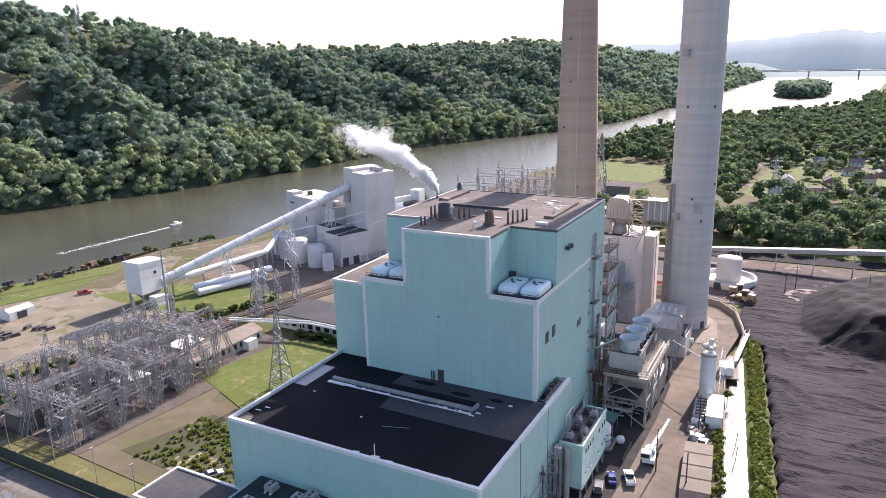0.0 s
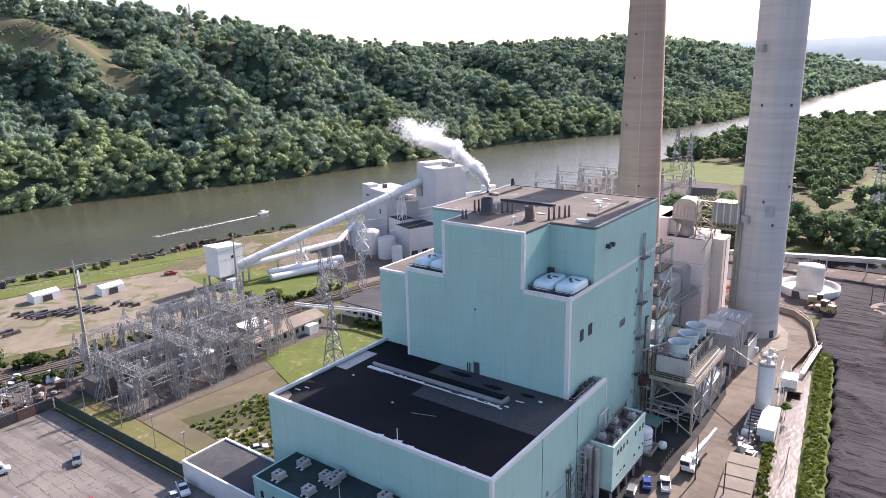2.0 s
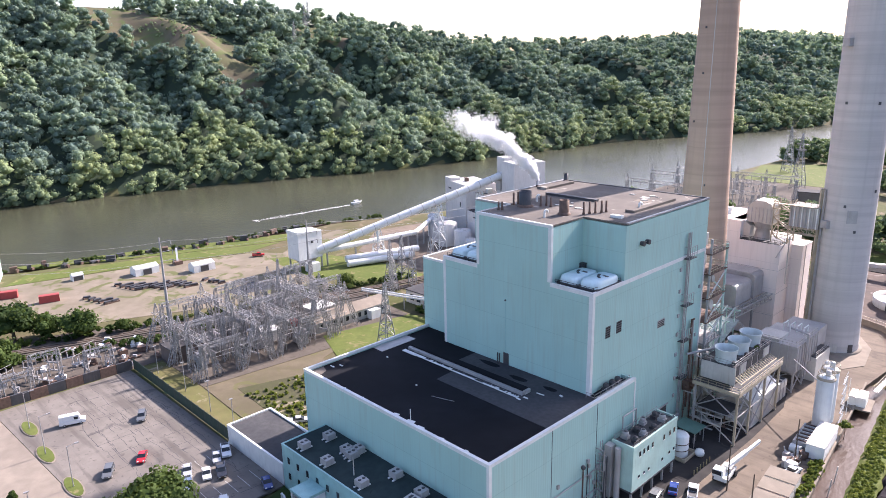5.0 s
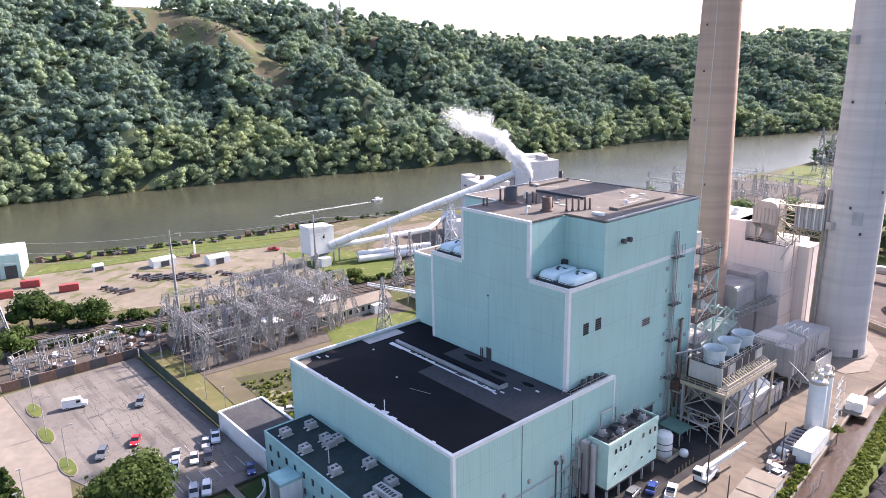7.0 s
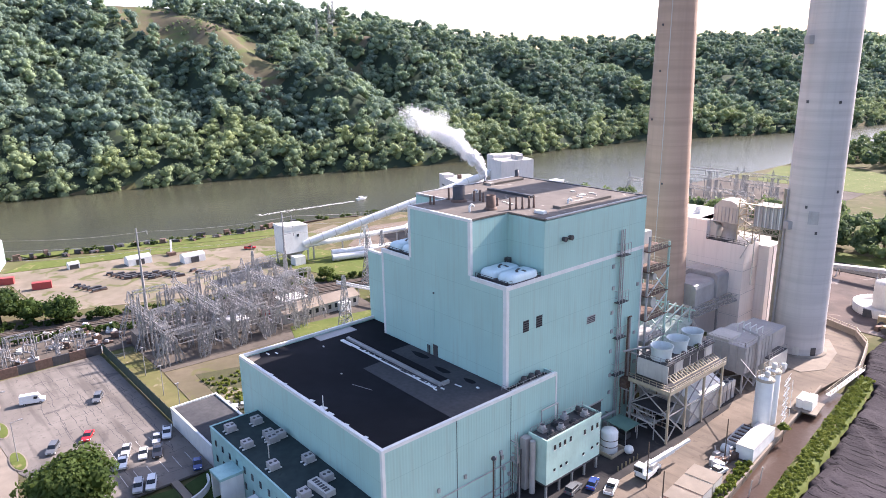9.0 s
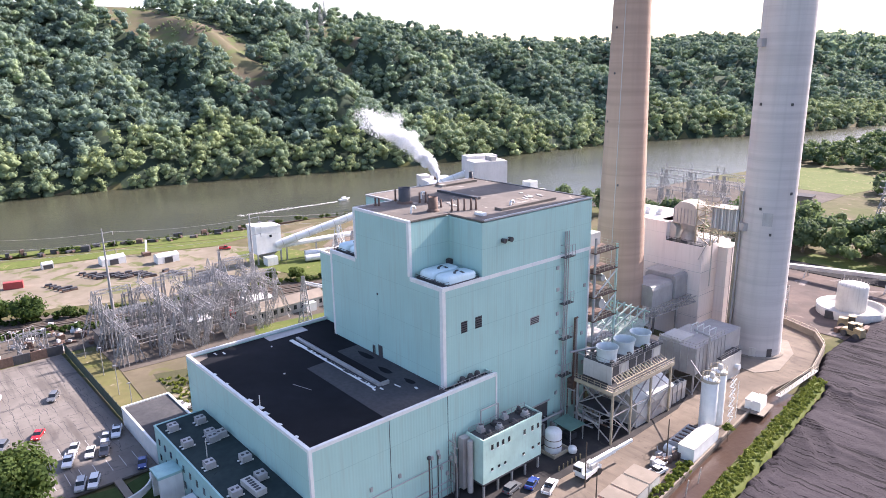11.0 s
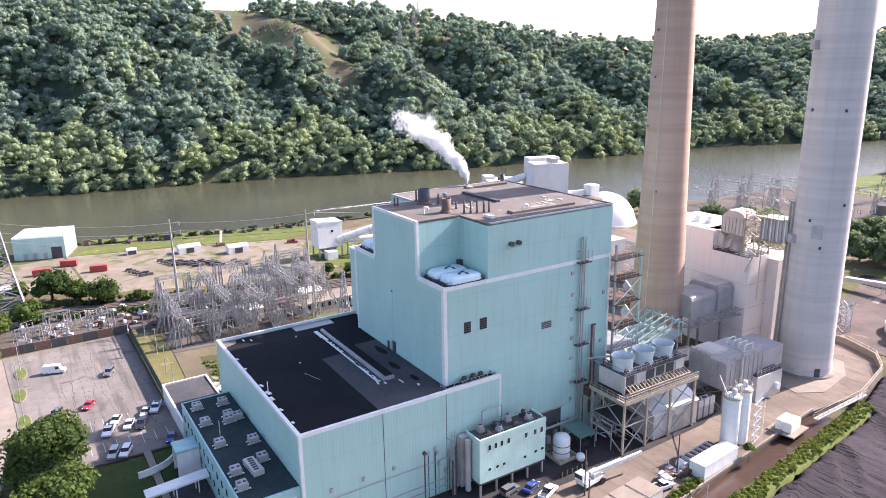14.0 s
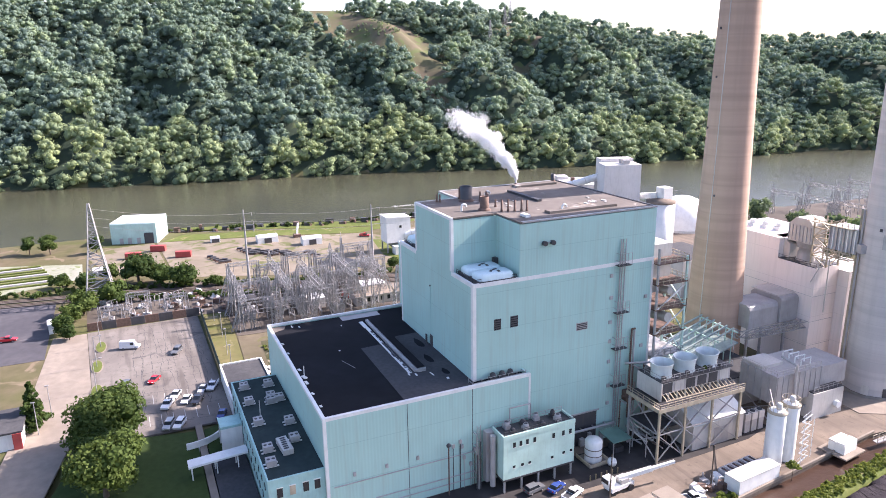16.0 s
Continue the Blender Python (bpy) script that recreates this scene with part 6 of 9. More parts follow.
tagged(new("coal_yard", me), "rutted purple-black coal yard with a dark loose heap", "coal yard", kind="structure")
slab("haul_yard", [(-46, 238.6), (-19, 238.6), (-10, 233), (70, 283), (70, 296), (-60, 296)], -0.5, 0.12, surface("muddy haul road", (0.15, 0.11, 0.092), (0.08, 0.066, 0.06), 0.3, 0.9, 0.06, (0.32, 0.27, 0.24), 0.6), "muddy brown haul yard behind the chimney", "road")

# ---------------------------------------------------------------- west side ground
W = 2.25
slab("car_park", [(-153.5, 37.5), (-154.5, 68.8), (-102.5, 69.2), (-80.9, 69.2), (-81.2, 48.3), (-104, 40.2)], W - 0.4, W + 0.03, M_ASPHALT, "faded patched asphalt car park with faint bay lines", "car park")
slab("concrete_lane", [(-153.0, 28.5), (-153.2, 37.4), (-103.8, 40.1), (-60, 32), (-60, 22), (-100, 26)], W - 0.4, W + 0.02, M_CONC, "pale concrete lane beside the car park", "road")
M_RAMP = surface("blue-black asphalt", (0.05, 0.055, 0.065), (0.065, 0.068, 0.075), 0.4, 0.8, 0.02)
slab("side_car_park", [(-197, -25), (-190, 27.0), (-137, 27.5), (-138, -25)], W - 0.4, W + 0.025, surface("dark asphalt", (0.075, 0.072, 0.08), (0.10, 0.095, 0.1), 0.4, 0.9, 0.02, (0.14, 0.13, 0.13), 0.66), "dark asphalt side car park with white bay lines", "car park")
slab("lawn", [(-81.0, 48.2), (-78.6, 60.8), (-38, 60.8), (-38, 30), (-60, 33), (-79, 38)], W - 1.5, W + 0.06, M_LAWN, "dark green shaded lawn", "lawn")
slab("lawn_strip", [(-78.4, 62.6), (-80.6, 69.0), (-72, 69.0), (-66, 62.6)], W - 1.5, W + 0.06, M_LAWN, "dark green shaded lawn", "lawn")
slab("lawn_path", [(-81.0, 61.0), (-81.0, 62.4), (-50, 62.4), (-50, 61.0)], W - 1.5, W + 0.07, M_CONC, "narrow concrete path across the lawn", "path")
slab("forecourt", [(-78, 62.6), (-66, 62.6), (-66, 69.2), (-40, 69.2), (-40, 62.6)], W - 1.6, W + 0.04, M_ROOFGREY, "dark paved forecourt below the office", "pavement")
slab("verge", [(-153.5, 70.2), (-104, 70.2), (-104, 76.0), (-131, 77.2), (-153.5, 77.0)], W - 0.4, W + 0.04, surface("dry grass verge", (0.17, 0.145, 0.07), (0.11, 0.125, 0.035), 0.4, 0.95, 0.06, (0.33, 0.28, 0.2), 0.62), "dry yellow grass verge behind the fence", "verge")
slab("substation_yard", [(-200, 70), (-154.8, 70), (-154.8, 77.4), (-131, 77.6), (-128, 118), (-133, 146), (-168, 150), (-178, 100), (-190, 78), (-205, 40), (-190, 36), (-154.8, 37.5), (-154.9, 69.8)][1:], W - 0.4, W + 0.02, M_GRAVEL, "dusty gravel yard of the substation", "ground")
slab("inner_road", [(-130.5, 77.5), (-103.5, 76.2), (-103.5, 80.2), (-89, 82), (-89, 100), (-101, 101), (-124, 108), (-127.5, 118)], W - 0.4, W + 0.05, surface("trodden brown earth", (0.165, 0.135, 0.092), (0.115, 0.10, 0.06), 0.4, 0.95, 0.06, (0.12, 0.12, 0.045), 0.6), "bare earth lane between hall and substation", "road")
slab("grass_plot", [(-137, 117), (-101, 103), (-93, 104), (-93, 128), (-118, 151), (-132, 146)], W - 0.4, W + 0.09, M_GRASS, "bright green grass plot behind the hall", "lawn")
slab("rough_plot", [(-124, 83), (-98, 81.5), (-90, 84), (-90, 101), (-118, 103)], W - 0.4, W + 0.10, surface("rough weeds and earth", (0.085, 0.075, 0.052), (0.075, 0.08, 0.033), 0.5, 0.95, 0.1, (0.30, 0.25, 0.18), 0.6), "rough plot of weeds and spoil", "ground")
slab("dirt_yard", [(-262, 62), (-200, 66), (-196, 80), (-187, 100), (-178, 122), (-182, 150), (-214, 168), (-236, 150), (-250, 110)], W - 0.4, W + 0.03, M_DIRT, "pale packed-earth storage yard by the river", "yard")
slab("haul_track", [(-178, 122), (-182, 150), (-205, 165), (-222, 178), (-236, 200), (-243, 199), (-236, 175), (-222, 152), (-214, 128)], W - 0.4, W + 0.05, M_DIRT, "pale dirt track curving to the loading tower", "road")
slab("asphalt_ramp", [(-196.7, 117.2), (-199.4, 129.9), (-191.5, 135.2), (-180, 140), (-178, 134), (-188.6, 127.5), (-188.7, 118.5)], W - 0.4, W + 0.07, M_RAMP, "dark smooth asphalt ramp beside the yard", "road")
slab("river_bank_grass", [(-288, 74), (-282, 76), (-258, 130), (-243, 172), (-252, 185), (-264, 150), (-276, 120)], W - 0.4, W + 0.04, M_GRASS, "mown grass strip on the river bank", "lawn")
slab("grass_fringe", [(-262, 64), (-252, 108), (-238, 148), (-243, 168), (-258, 128), (-272, 74)], W - 0.4, W + 0.045, M_GRASS, "mown grass strip along the yard", "lawn")
slab("tower_plot", [(-222, 150), (-214, 168), (-190, 176), (-160, 178), (-156, 168), (-178, 152), (-196, 146)], W - 0.4, W + 0.06, M_GRASS, "green grass round the loading tower", "lawn")
slab("plant_yard", [(-205, 182), (-160, 180), (-118, 152), (-96, 160), (-90, 236), (-150, 290), (-215, 280), (-228, 210)], W - 0.6, W + 0.02, M_ROAD, "wide dusty grey-tan yard of the loading plant", "yard")
slab("garden_field", [(-246, -60), (-205, -60), (-206, 8), (-216, 34), (-238, 33), (-250, 0)], W - 0.4, W + 0.05, surface("striped plant beds", (0.24, 0.26, 0.17), (0.30, 0.30, 0.24), 0.6, 0.95, 0.08, (0.14, 0.18, 0.06), 0.58), "striped pale green nursery field", "field")
slab("warehouse_yard", [(-258, 34), (-240, 36), (-216, 44), (-214, 64), (-262, 61)], W - 0.4, W + 0.04, M_DIRT, "pale dirt yard before the warehouse", "yard")
for k in range(9):
    x = -214 - k * 3.5
    row = thing("plant_row", "low green row of nursery plants", "plant row", (x, -20, W + 0.05), "rows of the nursery")
    part("bed", Geo().box(x - 0.7, -55, W + 0.05, x + 0.7, 26 - k, W + 0.55), M_GREYSHEET if k % 3 == 1 else M_GRASS, row)

# ---------------------------------------------------------------- loading plant by the river
tower = thing("loading_tower", "white sheet-clad loading tower on steel legs", "tower", (-200, 153.5, W))
part("body", Geo().box(-204.0, 148.0, 6.5, -196.5, 158.6, 16.6), M_WHITE, tower)
part("roof", Geo().add([(-204.3, 147.8, 16.6), (-196.3, 147.8, 16.6), (-196.3, 158.8, 16.6), (-204.3, 158.8, 16.6), (-204.3, 147.8, 17.6), (-196.3, 147.8, 17.6), (-196.3, 158.8, 16.8), (-204.3, 158.8, 16.8)], [(3, 2, 1, 0), (4, 5, 6, 7), (0, 1, 5, 4), (1, 2, 6, 5), (2, 3, 7, 6), (3, 0, 4, 7)]), M_WHITE, tower)
for x in (-203.6, -196.9):
    for y in (148.4, 158.2):
        part("leg", Geo().beam((x, y, W), (x, y, 6.5), 0.5), M_STEEL, tower)
part("chute", Geo().add([(-203, 149, 6.5), (-197.5, 149, 6.5), (-197.5, 157.5, 6.5), (-203, 157.5, 6.5), (-201, 152, 3), (-199.5, 152, 3), (-199.5, 154.5, 3), (-201, 154.5, 3)], [(0, 1, 5, 4), (1, 2, 6, 5), (2, 3, 7, 6), (3, 0, 4, 7), (4, 5, 6, 7)]), M_GREYSHEET, tower)
part("window", Geo().box(-196.5, 153.6, 12.6, -196.42, 154.6, 13.6), M_GLASS, tower)
part("annex", Geo().box(-196.4, 150.2, W, -192.6, 154.6, 5.6), M_WHITE, tower)
conv = thing("conveyor_gallery", "long white tubular conveyor gallery on trestles", "conveyor", (-184, 196, W))
part("gallery", Geo().pipe((-197.2, 156.5, 9.0), (-170.5, 236.0, 31.6), 1.55, n=16), M_WHITE, conv)
for i in range(16):
    k = (i + 0.5) / 16
    p = Vector((-197.2, 156.5, 9.0)).lerp(Vector((-170.5, 236.0, 31.6)), k)
    d = Vector((26.7, 79.5, 22.6)).normalized()
    part("ring", Geo().pipe(p - d * 0.12, p + d * 0.12, 1.62, n=16), M_CREAM, conv)
for k, n in ((0.3, 3), (0.62, 5), (0.85, 6)):
    p = Vector((-197.2, 156.5, 9.0)).lerp(Vector((-170.5, 236.0, 31.6)), k)
    part("trestle", Geo().truss((p.x, p.y, W), (p.x, p.y, p.z - 1.4), (4.6, 1.4), n, 0.28), M_WHITE, conv)
for (x0, y0, z0), (x1, y1, z1), r in (((-197, 157, 8.4), (-190, 201, 9.2), 1.1), ((-192, 166, 4.6), (-183, 196, 4.6), 1.3), ((-188, 164, 3.8), (-180, 190, 3.8), 1.3), ((-190, 201, 9.2), (-199, 222, 12.0), 1.0)):
    t = thing("white_tank_pipe", "long white horizontal tube on low stands", "tube", ((x0 + x1) / 2, (y0 + y1) / 2, W))
    part("tube", Geo().pipe((x0, y0, z0), (x1, y1, z1), r, n=16), M_WHITE, t)
    for k in (0.08, 0.36, 0.64, 0.92):
        x, y, z = x0 + (x1 - x0) * k, y0 + (y1 - y0) * k, z0 + (z1 - z0) * k
        part("stand", Geo().beam((x, y, W), (x, y, z - r * 0.8), 0.5), M_STEEL, t)
silo = thing("silo_building", "tall white concrete silo building with stepped blocks", "building", (-175, 230, W))
M_SILO = plain("dusty white concrete", (0.64, 0.61, 0.585), 0.75, dirt=0.22, scale=0.1)
SILO_O, SILO_T = (-163.5, 215.0), -20.0


def silo_box(name, u0, v0, z0, u1, v1, z1, material, label=""):
    """A block of the silo building, in the building's own turned plan."""
    k, g = math.cos(radians(SILO_T)), math.sin(radians(SILO_T))
    u, v = (u0 + u1) / 2, (v0 + v1) / 2
    return part(name, Geo().at((SILO_O[0] + u * k - v * g, SILO_O[1] + u * g + v * k, z0), (u1 - u0, v1 - v0, z1 - z0), SILO_T), material, silo, label)


silo_box("tower_block", -11.0, 14.0, W - 0.5, -1.0, 29.0, 37.4, M_SILO)
silo_box("tower_wing", -17.5, 15.2, W - 0.5, -11.0, 29.0, 38.6, M_SILO)
silo_box("long_block", -49.0, 5.0, W - 0.5, -27.0, 20.0, 25.2, M_SILO)
silo_box("long_head", -49.0, 5.0, 25.2, -43.0, 10.0, 26.6, M_SILO)
silo_box("upper_block", -27.0, 9.5, W - 0.5, -17.5, 19.0, 22.0, M_SILO)
silo_box("link_block", -21.0, 2.5, W - 0.5, -11.0, 9.5, 16.0, M_SILO)
silo_box("low_block", -11.0, 0.0, W - 0.5, 0.0, 14.0, 14.8, M_SILO)
for u0, v0, u1, v1, z in ((-10.9, 0.1, -0.1, 13.9, 14.8), (-20.9, 2.6, -11.1, 9.4, 16.0), (-26.9, 9.6, -17.6, 18.9, 22.0)):
    silo_box("roof", u0, v0, z, u1, v1, z + 0.12, M_ROOFGREY, "dark grey flat roof")
for u0, v0, u1, v1, z in ((-10.9, 14.1, -1.1, 28.9, 37.4), (-17.4, 15.3, -11.1, 28.9, 38.6), (-42.9, 5.1, -27.1, 19.9, 25.2)):
    silo_box("roof", u0, v0, z, u1, v1, z + 0.1, M_CREAM, "pale flat roof")
for v in (0.9, 6.0):
    silo_box("bay_door", 0.0, v, W, 0.08, v + 2.8, 5.6, M_DARKSTEEL)
for i in range(4):
    silo_box("louvre", 0.0, 9.6 + i * 3.4, W + 0.8, 0.06, 12.2 + i * 3.4, 5.0, M_GREYSHEET)
silo_box("window", -33.4, 4.92, 15.0, -32.4, 5.0, 17.2, M_DARKSTEEL)
silo_box("window", -45.4, 4.92, 21.6, -42.4, 5.0, 22.3, M_DARKSTEEL)
silo_box("conveyor_mouth", -17.4, 14.6, 24.5, -13.2, 15.2, 30.5, M_GREYSHEET)
silo_box("roof_fan", -4.6, 22.0, 37.5, -2.2, 24.6, 39.2, M_GREYSHEET)
silo_box("roof_fan", -8.2, 22.0, 37.5, -5.8, 24.6, 39.2, M_GREYSHEET)
silo_box("roof_fan", -24.0, 13.0, 22.1, -21.4, 15.4, 24.0, M_CREAM)
silo_box("roof_fan", -39.0, 10.0, 25.3, -37.4, 11.6, 27.0, M_RUSTY)
for i, (x, y, r, h) in enumerate(((-200.0, 221.5, 3.0, 9.8), (-193.0, 218.0, 3.6, 9.8), (-184.5, 214.5, 4.2, 9.6), (-173.6, 212.6, 3.6, 8.5), (-166.0, 209.9, 2.2, 6.4))):
    t = thing("storage_tank", "round white storage tank at the silo building", "tank", (x, y, W), "tanks at the silo building")
    part("shell", Geo().lathe((x, y, W - 0.3), [(r, 0), (r, h), (r * 0.9, h + 0.35), (0.01, h + 0.9)], 32), M_SILO, t)
    railing("rail", [(x - r, y - r * 0.5, W + h), (x + r, y - r * 0.5, W + h)], t, M_STEEL, 1.0, 1.4, 0.08)
dome = thing("storage_dome", "large white round storage dome", "dome", (-178, 288, W))
part("shell", Geo().lathe((-178, 288, W - 0.3), [(15.0, 0), (14.6, 3.0), (13.4, 6.6), (11.2, 10.0), (8.2, 12.6), (4.2, 14.4), (0.01, 15.0)], 48), M_WHITE, dome)
part("band", Geo().lathe((-178, 288, W - 0.3), [(15.3, 0), (15.3, 1.2), (14.9, 1.3)], 48), M_CREAM, dome)
ws = thing("lime_bin", "white round bin with a tan lid and head house", "silo", (-146, 246, W))
part("shell", Geo().lathe((-146, 246, W - 0.3), [(5.6, 0), (5.6, 21.5), (5.2, 21.5), (0.01, 23.0)], 36), M_WHITE, ws)
part("lid", Geo().lathe((-146, 246, 23.6), [(5.75, -0.4), (5.75, 0.3), (0.6, 1.4)], 36), M_ROAD, ws, "tan dusty lid")
part("head_house", Geo().box(-149.5, 246.5, 24.4, -145.0, 251.0, 29.0), M_WHITE, ws)
part("bridge", Geo().beam((-163.5, 244, 23.0), (-149.0, 247, 25.6), 2.4, 2.2), M_WHITE, ws)
for x0, y0, x1, y1, z in ((-118, 214, -98, 232, 15.0), (-98, 218, -80, 232, 9.5)):
    b = thing("works_building", "grey-white flat works building behind the boiler house", "building", (x0, y0, W))
    part("wall", Geo().box(x0, y0, W - 2.4, x1, y1, z), M_CREAM, b)
    part("roof", Geo().box(x0 + 0.2, y0 + 0.2, z, x1 - 0.2, y1 - 0.2, z + 0.2), M_ROOFGREY, b)
lw = thing("low_workshop", "long low workshop with a grey flat roof", "building", (-120, 160, W))
part("wall", Geo().box(-142, 153.5, W - 0.3, -95, 168.0, 6.4), M_CREAM, lw)
part("roof", Geo().box(-142.3, 153.2, 6.4, -94.7, 168.3, 6.7), M_ROOFGREY, lw)
for i in range(14):
    part("window", Geo().box(-140 + i * 3.1, 153.42, 3.4, -138.2 + i * 3.1, 153.5, 5.4), M_GLASS, lw)
pb = thing("pipe_bridge", "pair of white pipes on low posts", "pipe bridge", (-125, 150, W))
for z in (6.4, 7.1):
    part("pipe", Geo().pipe((-152, 143, z), (-128, 151, z), 0.3, n=10).pipe((-128, 151, z), (-93, 150, z), 0.3, n=10), M_WHITE, pb)
for k in range(9):
    x = -150 + k * 6.6
    y = np.interp(x, (-152, -128, -93), (143, 151, 150))
    part("post", Geo().beam((x, y, W - 0.3), (x, y, 6.4), 0.25), M_STEEL, pb)
lb = thing("long_workshop", "long low tan workshop with a pale gabled roof", "building", (-141, 130, W))
part("wall", Geo().gable(-146.5, 116.6, W - 0.3, -139.4, 143.0, 5.6, 1.5, "y"), M_CREAM, lb)
part("roof", Geo().add([(-147, 116.2, 5.6), (-142.95, 116.2, 7.3), (-142.95, 143.4, 7.3), (-147, 143.4, 5.6)], [(3, 2, 1, 0)]).add([(-142.95, 116.2, 7.3), (-138.9, 116.2, 5.6), (-138.9, 143.4, 5.6), (-142.95, 143.4, 7.3)], [(3, 2, 1, 0)]), M_CONC, lb, "pale weathered sheet roof")
for i in range(11):
    part("window", Geo().box(-139.4, 118.0 + i * 2.3, 3.4, -139.33, 119.0 + i * 2.3, 4.8), M_GLASS, lb)
part("porch", Geo().box(-139.4, 135.0, W - 0.1, -137.0, 138.6, 5.0), M_WHITE, lb)
for x, y, w, d, h, m in ((-152, 126, 6, 8, 3.6, M_WHITE), (-147, 104, 6, 7, 3.4, M_WHITE), (-153.2, 82.4, 6.4, 9.0, 4.2, M_RUSTY)):
    b = thing("control_hut", "small flat-roofed control hut in the substation", "hut", (x, y, W))
    part("wall", Geo().at((x, y, W - 0.2), (w, d, h)), M_CREAM if m is M_WHITE else plain("brown brick", (0.16, 0.12, 0.10), 0.9), b)
    part("roof", Geo().at((x, y, W - 0.2 + h), (w + 0.4, d + 0.4, 0.2)), M_WHITE if m is M_WHITE else M_ROOFGREY, b)
for k in range(3):
    x, y = -152.8 + 0.02 * k, 157.0 + k * 9
    g = thing("trestle_mast", "white lattice trestle mast in the yard", "mast", (x, y, W))
    part("mast", Geo().truss((x, y, W), (x, y, 14 + 2 * k), (2.2, 1.2), 6, 0.2), M_STEEL, g)

# ---------------------------------------------------------------- substation
M_GALV = plain("dull galvanised lattice steel", (0.33, 0.325, 0.32), 0.6, 0.35, dirt=0.2)
M_PORC = plain("grey porcelain", (0.36, 0.34, 0.33), 0.35, dirt=0.15)
rs = random.Random(12)


def gantry(p, q, h, group, w=1.3):
    """Two lattice columns, a lattice girder and hanging insulator strings."""
    ob = thing("substation_gantry", "grey galvanised lattice gantry with insulator strings", "gantry", (p[0], p[1], W), group)
    for x, y in (p, q):
        part("column", Geo().truss((x, y, W), (x, y, W + h), (w, w * 0.55), max(4, int(h / 2)), 0.12), M_GALV, ob)
    n = max(4, int(math.dist(p, q) / 1.7))
    part("girder", Geo().truss((*p, W + h - 0.6), (*q, W + h - 0.6), (1.0, 1.0), n, 0.10), M_GALV, ob)
    for k in (0.2, 0.5, 0.8):
        x, y = p[0] + (q[0] - p[0]) * k, p[1] + (q[1] - p[1]) * k
        part("insulator", Geo().lathe((x, y, W + h - 3.0), [(0.05, 0), (0.16, 0.1), (0.06, 0.4), (0.16, 0.5), (0.06, 0.9), (0.16, 1.0), (0.05, 1.6)], 8), M_PORC, ob)
    return ob


SX = (-164, -156.5, -149, -141.5, -134)
SY = (79.5, 89, 98.5, 108, 117.5, 127)
for i, x in enumerate(SX):
    for j in range(5):
        if (i, j) in ((0, 0), (4, 4)):
            continue
        h = (10.5, 13.5, 9.0, 12.0, 8.0)[i] + (1.6, 0, 2.8, 0.6, 3.5)[j]
        gantry((x, SY[j]), (x, SY[j + 1]), h, "gantries of the substation")
for j, y in enumerate(SY[:-1]):
    for i in range(4):
        if rs.random() < 0.4:
            gantry((SX[i] + 0.7, y + 3.2), (SX[i + 1] - 0.7, y + 3.2), 6.5 + rs.random() * 5, "gantries of the substation", 1.0)
for x, y, h in ((-162.4, 118.9, 18.0), (-150.7, 79.4, 15.0), (-158, 128, 17.0), (-141, 92, 15.5), (-151, 112, 17.0)):
    t = thing("lattice_mast", "tall grey lattice lightning mast", "mast", (x, y, W), "masts of the substation")
    part("mast", Geo().truss((x, y, W), (x, y, W + h), (1.8, 0.4), 9, 0.15), M_GALV, t)
    part("spike", Geo().pipe((x, y, W + h), (x, y, W + h + 1.8), 0.06, n=6), M_STEEL, t)


def strain_gantry(y, x0, x1, h, lean):
    """A wide strain gantry: leaning lattice legs in pairs and a heavy girder across the bays."""
    ob = thing("strain_gantry", "wide grey lattice strain gantry with leaning legs", "gantry", (x0, y, W), "strain gantries of the substation")
    part("girder", Geo().truss((x0 - 1.2, y, W + h), (x1 + 1.2, y, W + h), (1.7, 1.7), int((x1 - x0) / 1.9), 0.13), M_GALV, ob)
    for x in (x0, (x0 + x1) / 2, x1):
        for side in (-1, 1):
            part("leg", Geo().truss((x, y + side * lean, W), (x, y + side * 0.5, W + h - 0.8), (1.3, 0.8), int(h / 1.6), 0.12), M_GALV, ob)
        part("peak", Geo().truss((x, y, W + h + 0.8), (x, y, W + h + 3.6), (1.1, 0.2), 3, 0.1), M_GALV, ob)
    for k in range(6):
        x = x0 + (x1 - x0) * (k + 0.5) / 6
        part("insulator", Geo().lathe((x, y, W + h - 2.9), [(0.05, 0), (0.18, 0.1), (0.06, 0.4), (0.18, 0.5), (0.06, 0.9), (0.18, 1.0), (0.05, 2.1)], 8), M_PORC, ob)


for y, x0, x1, h, lean in ((80.6, -163.5, -134.5, 9.6, 3.6), (94.0, -163.0, -133.0, 12.4, 4.4), (104.0, -162.5, -133.5, 10.6, 3.8), (114.5, -161.0, -135.0, 13.2, 4.6), (125.5, -163.0, -137.0, 11.0, 4.0)):
    strain_gantry(y, x0, x1, h, lean)


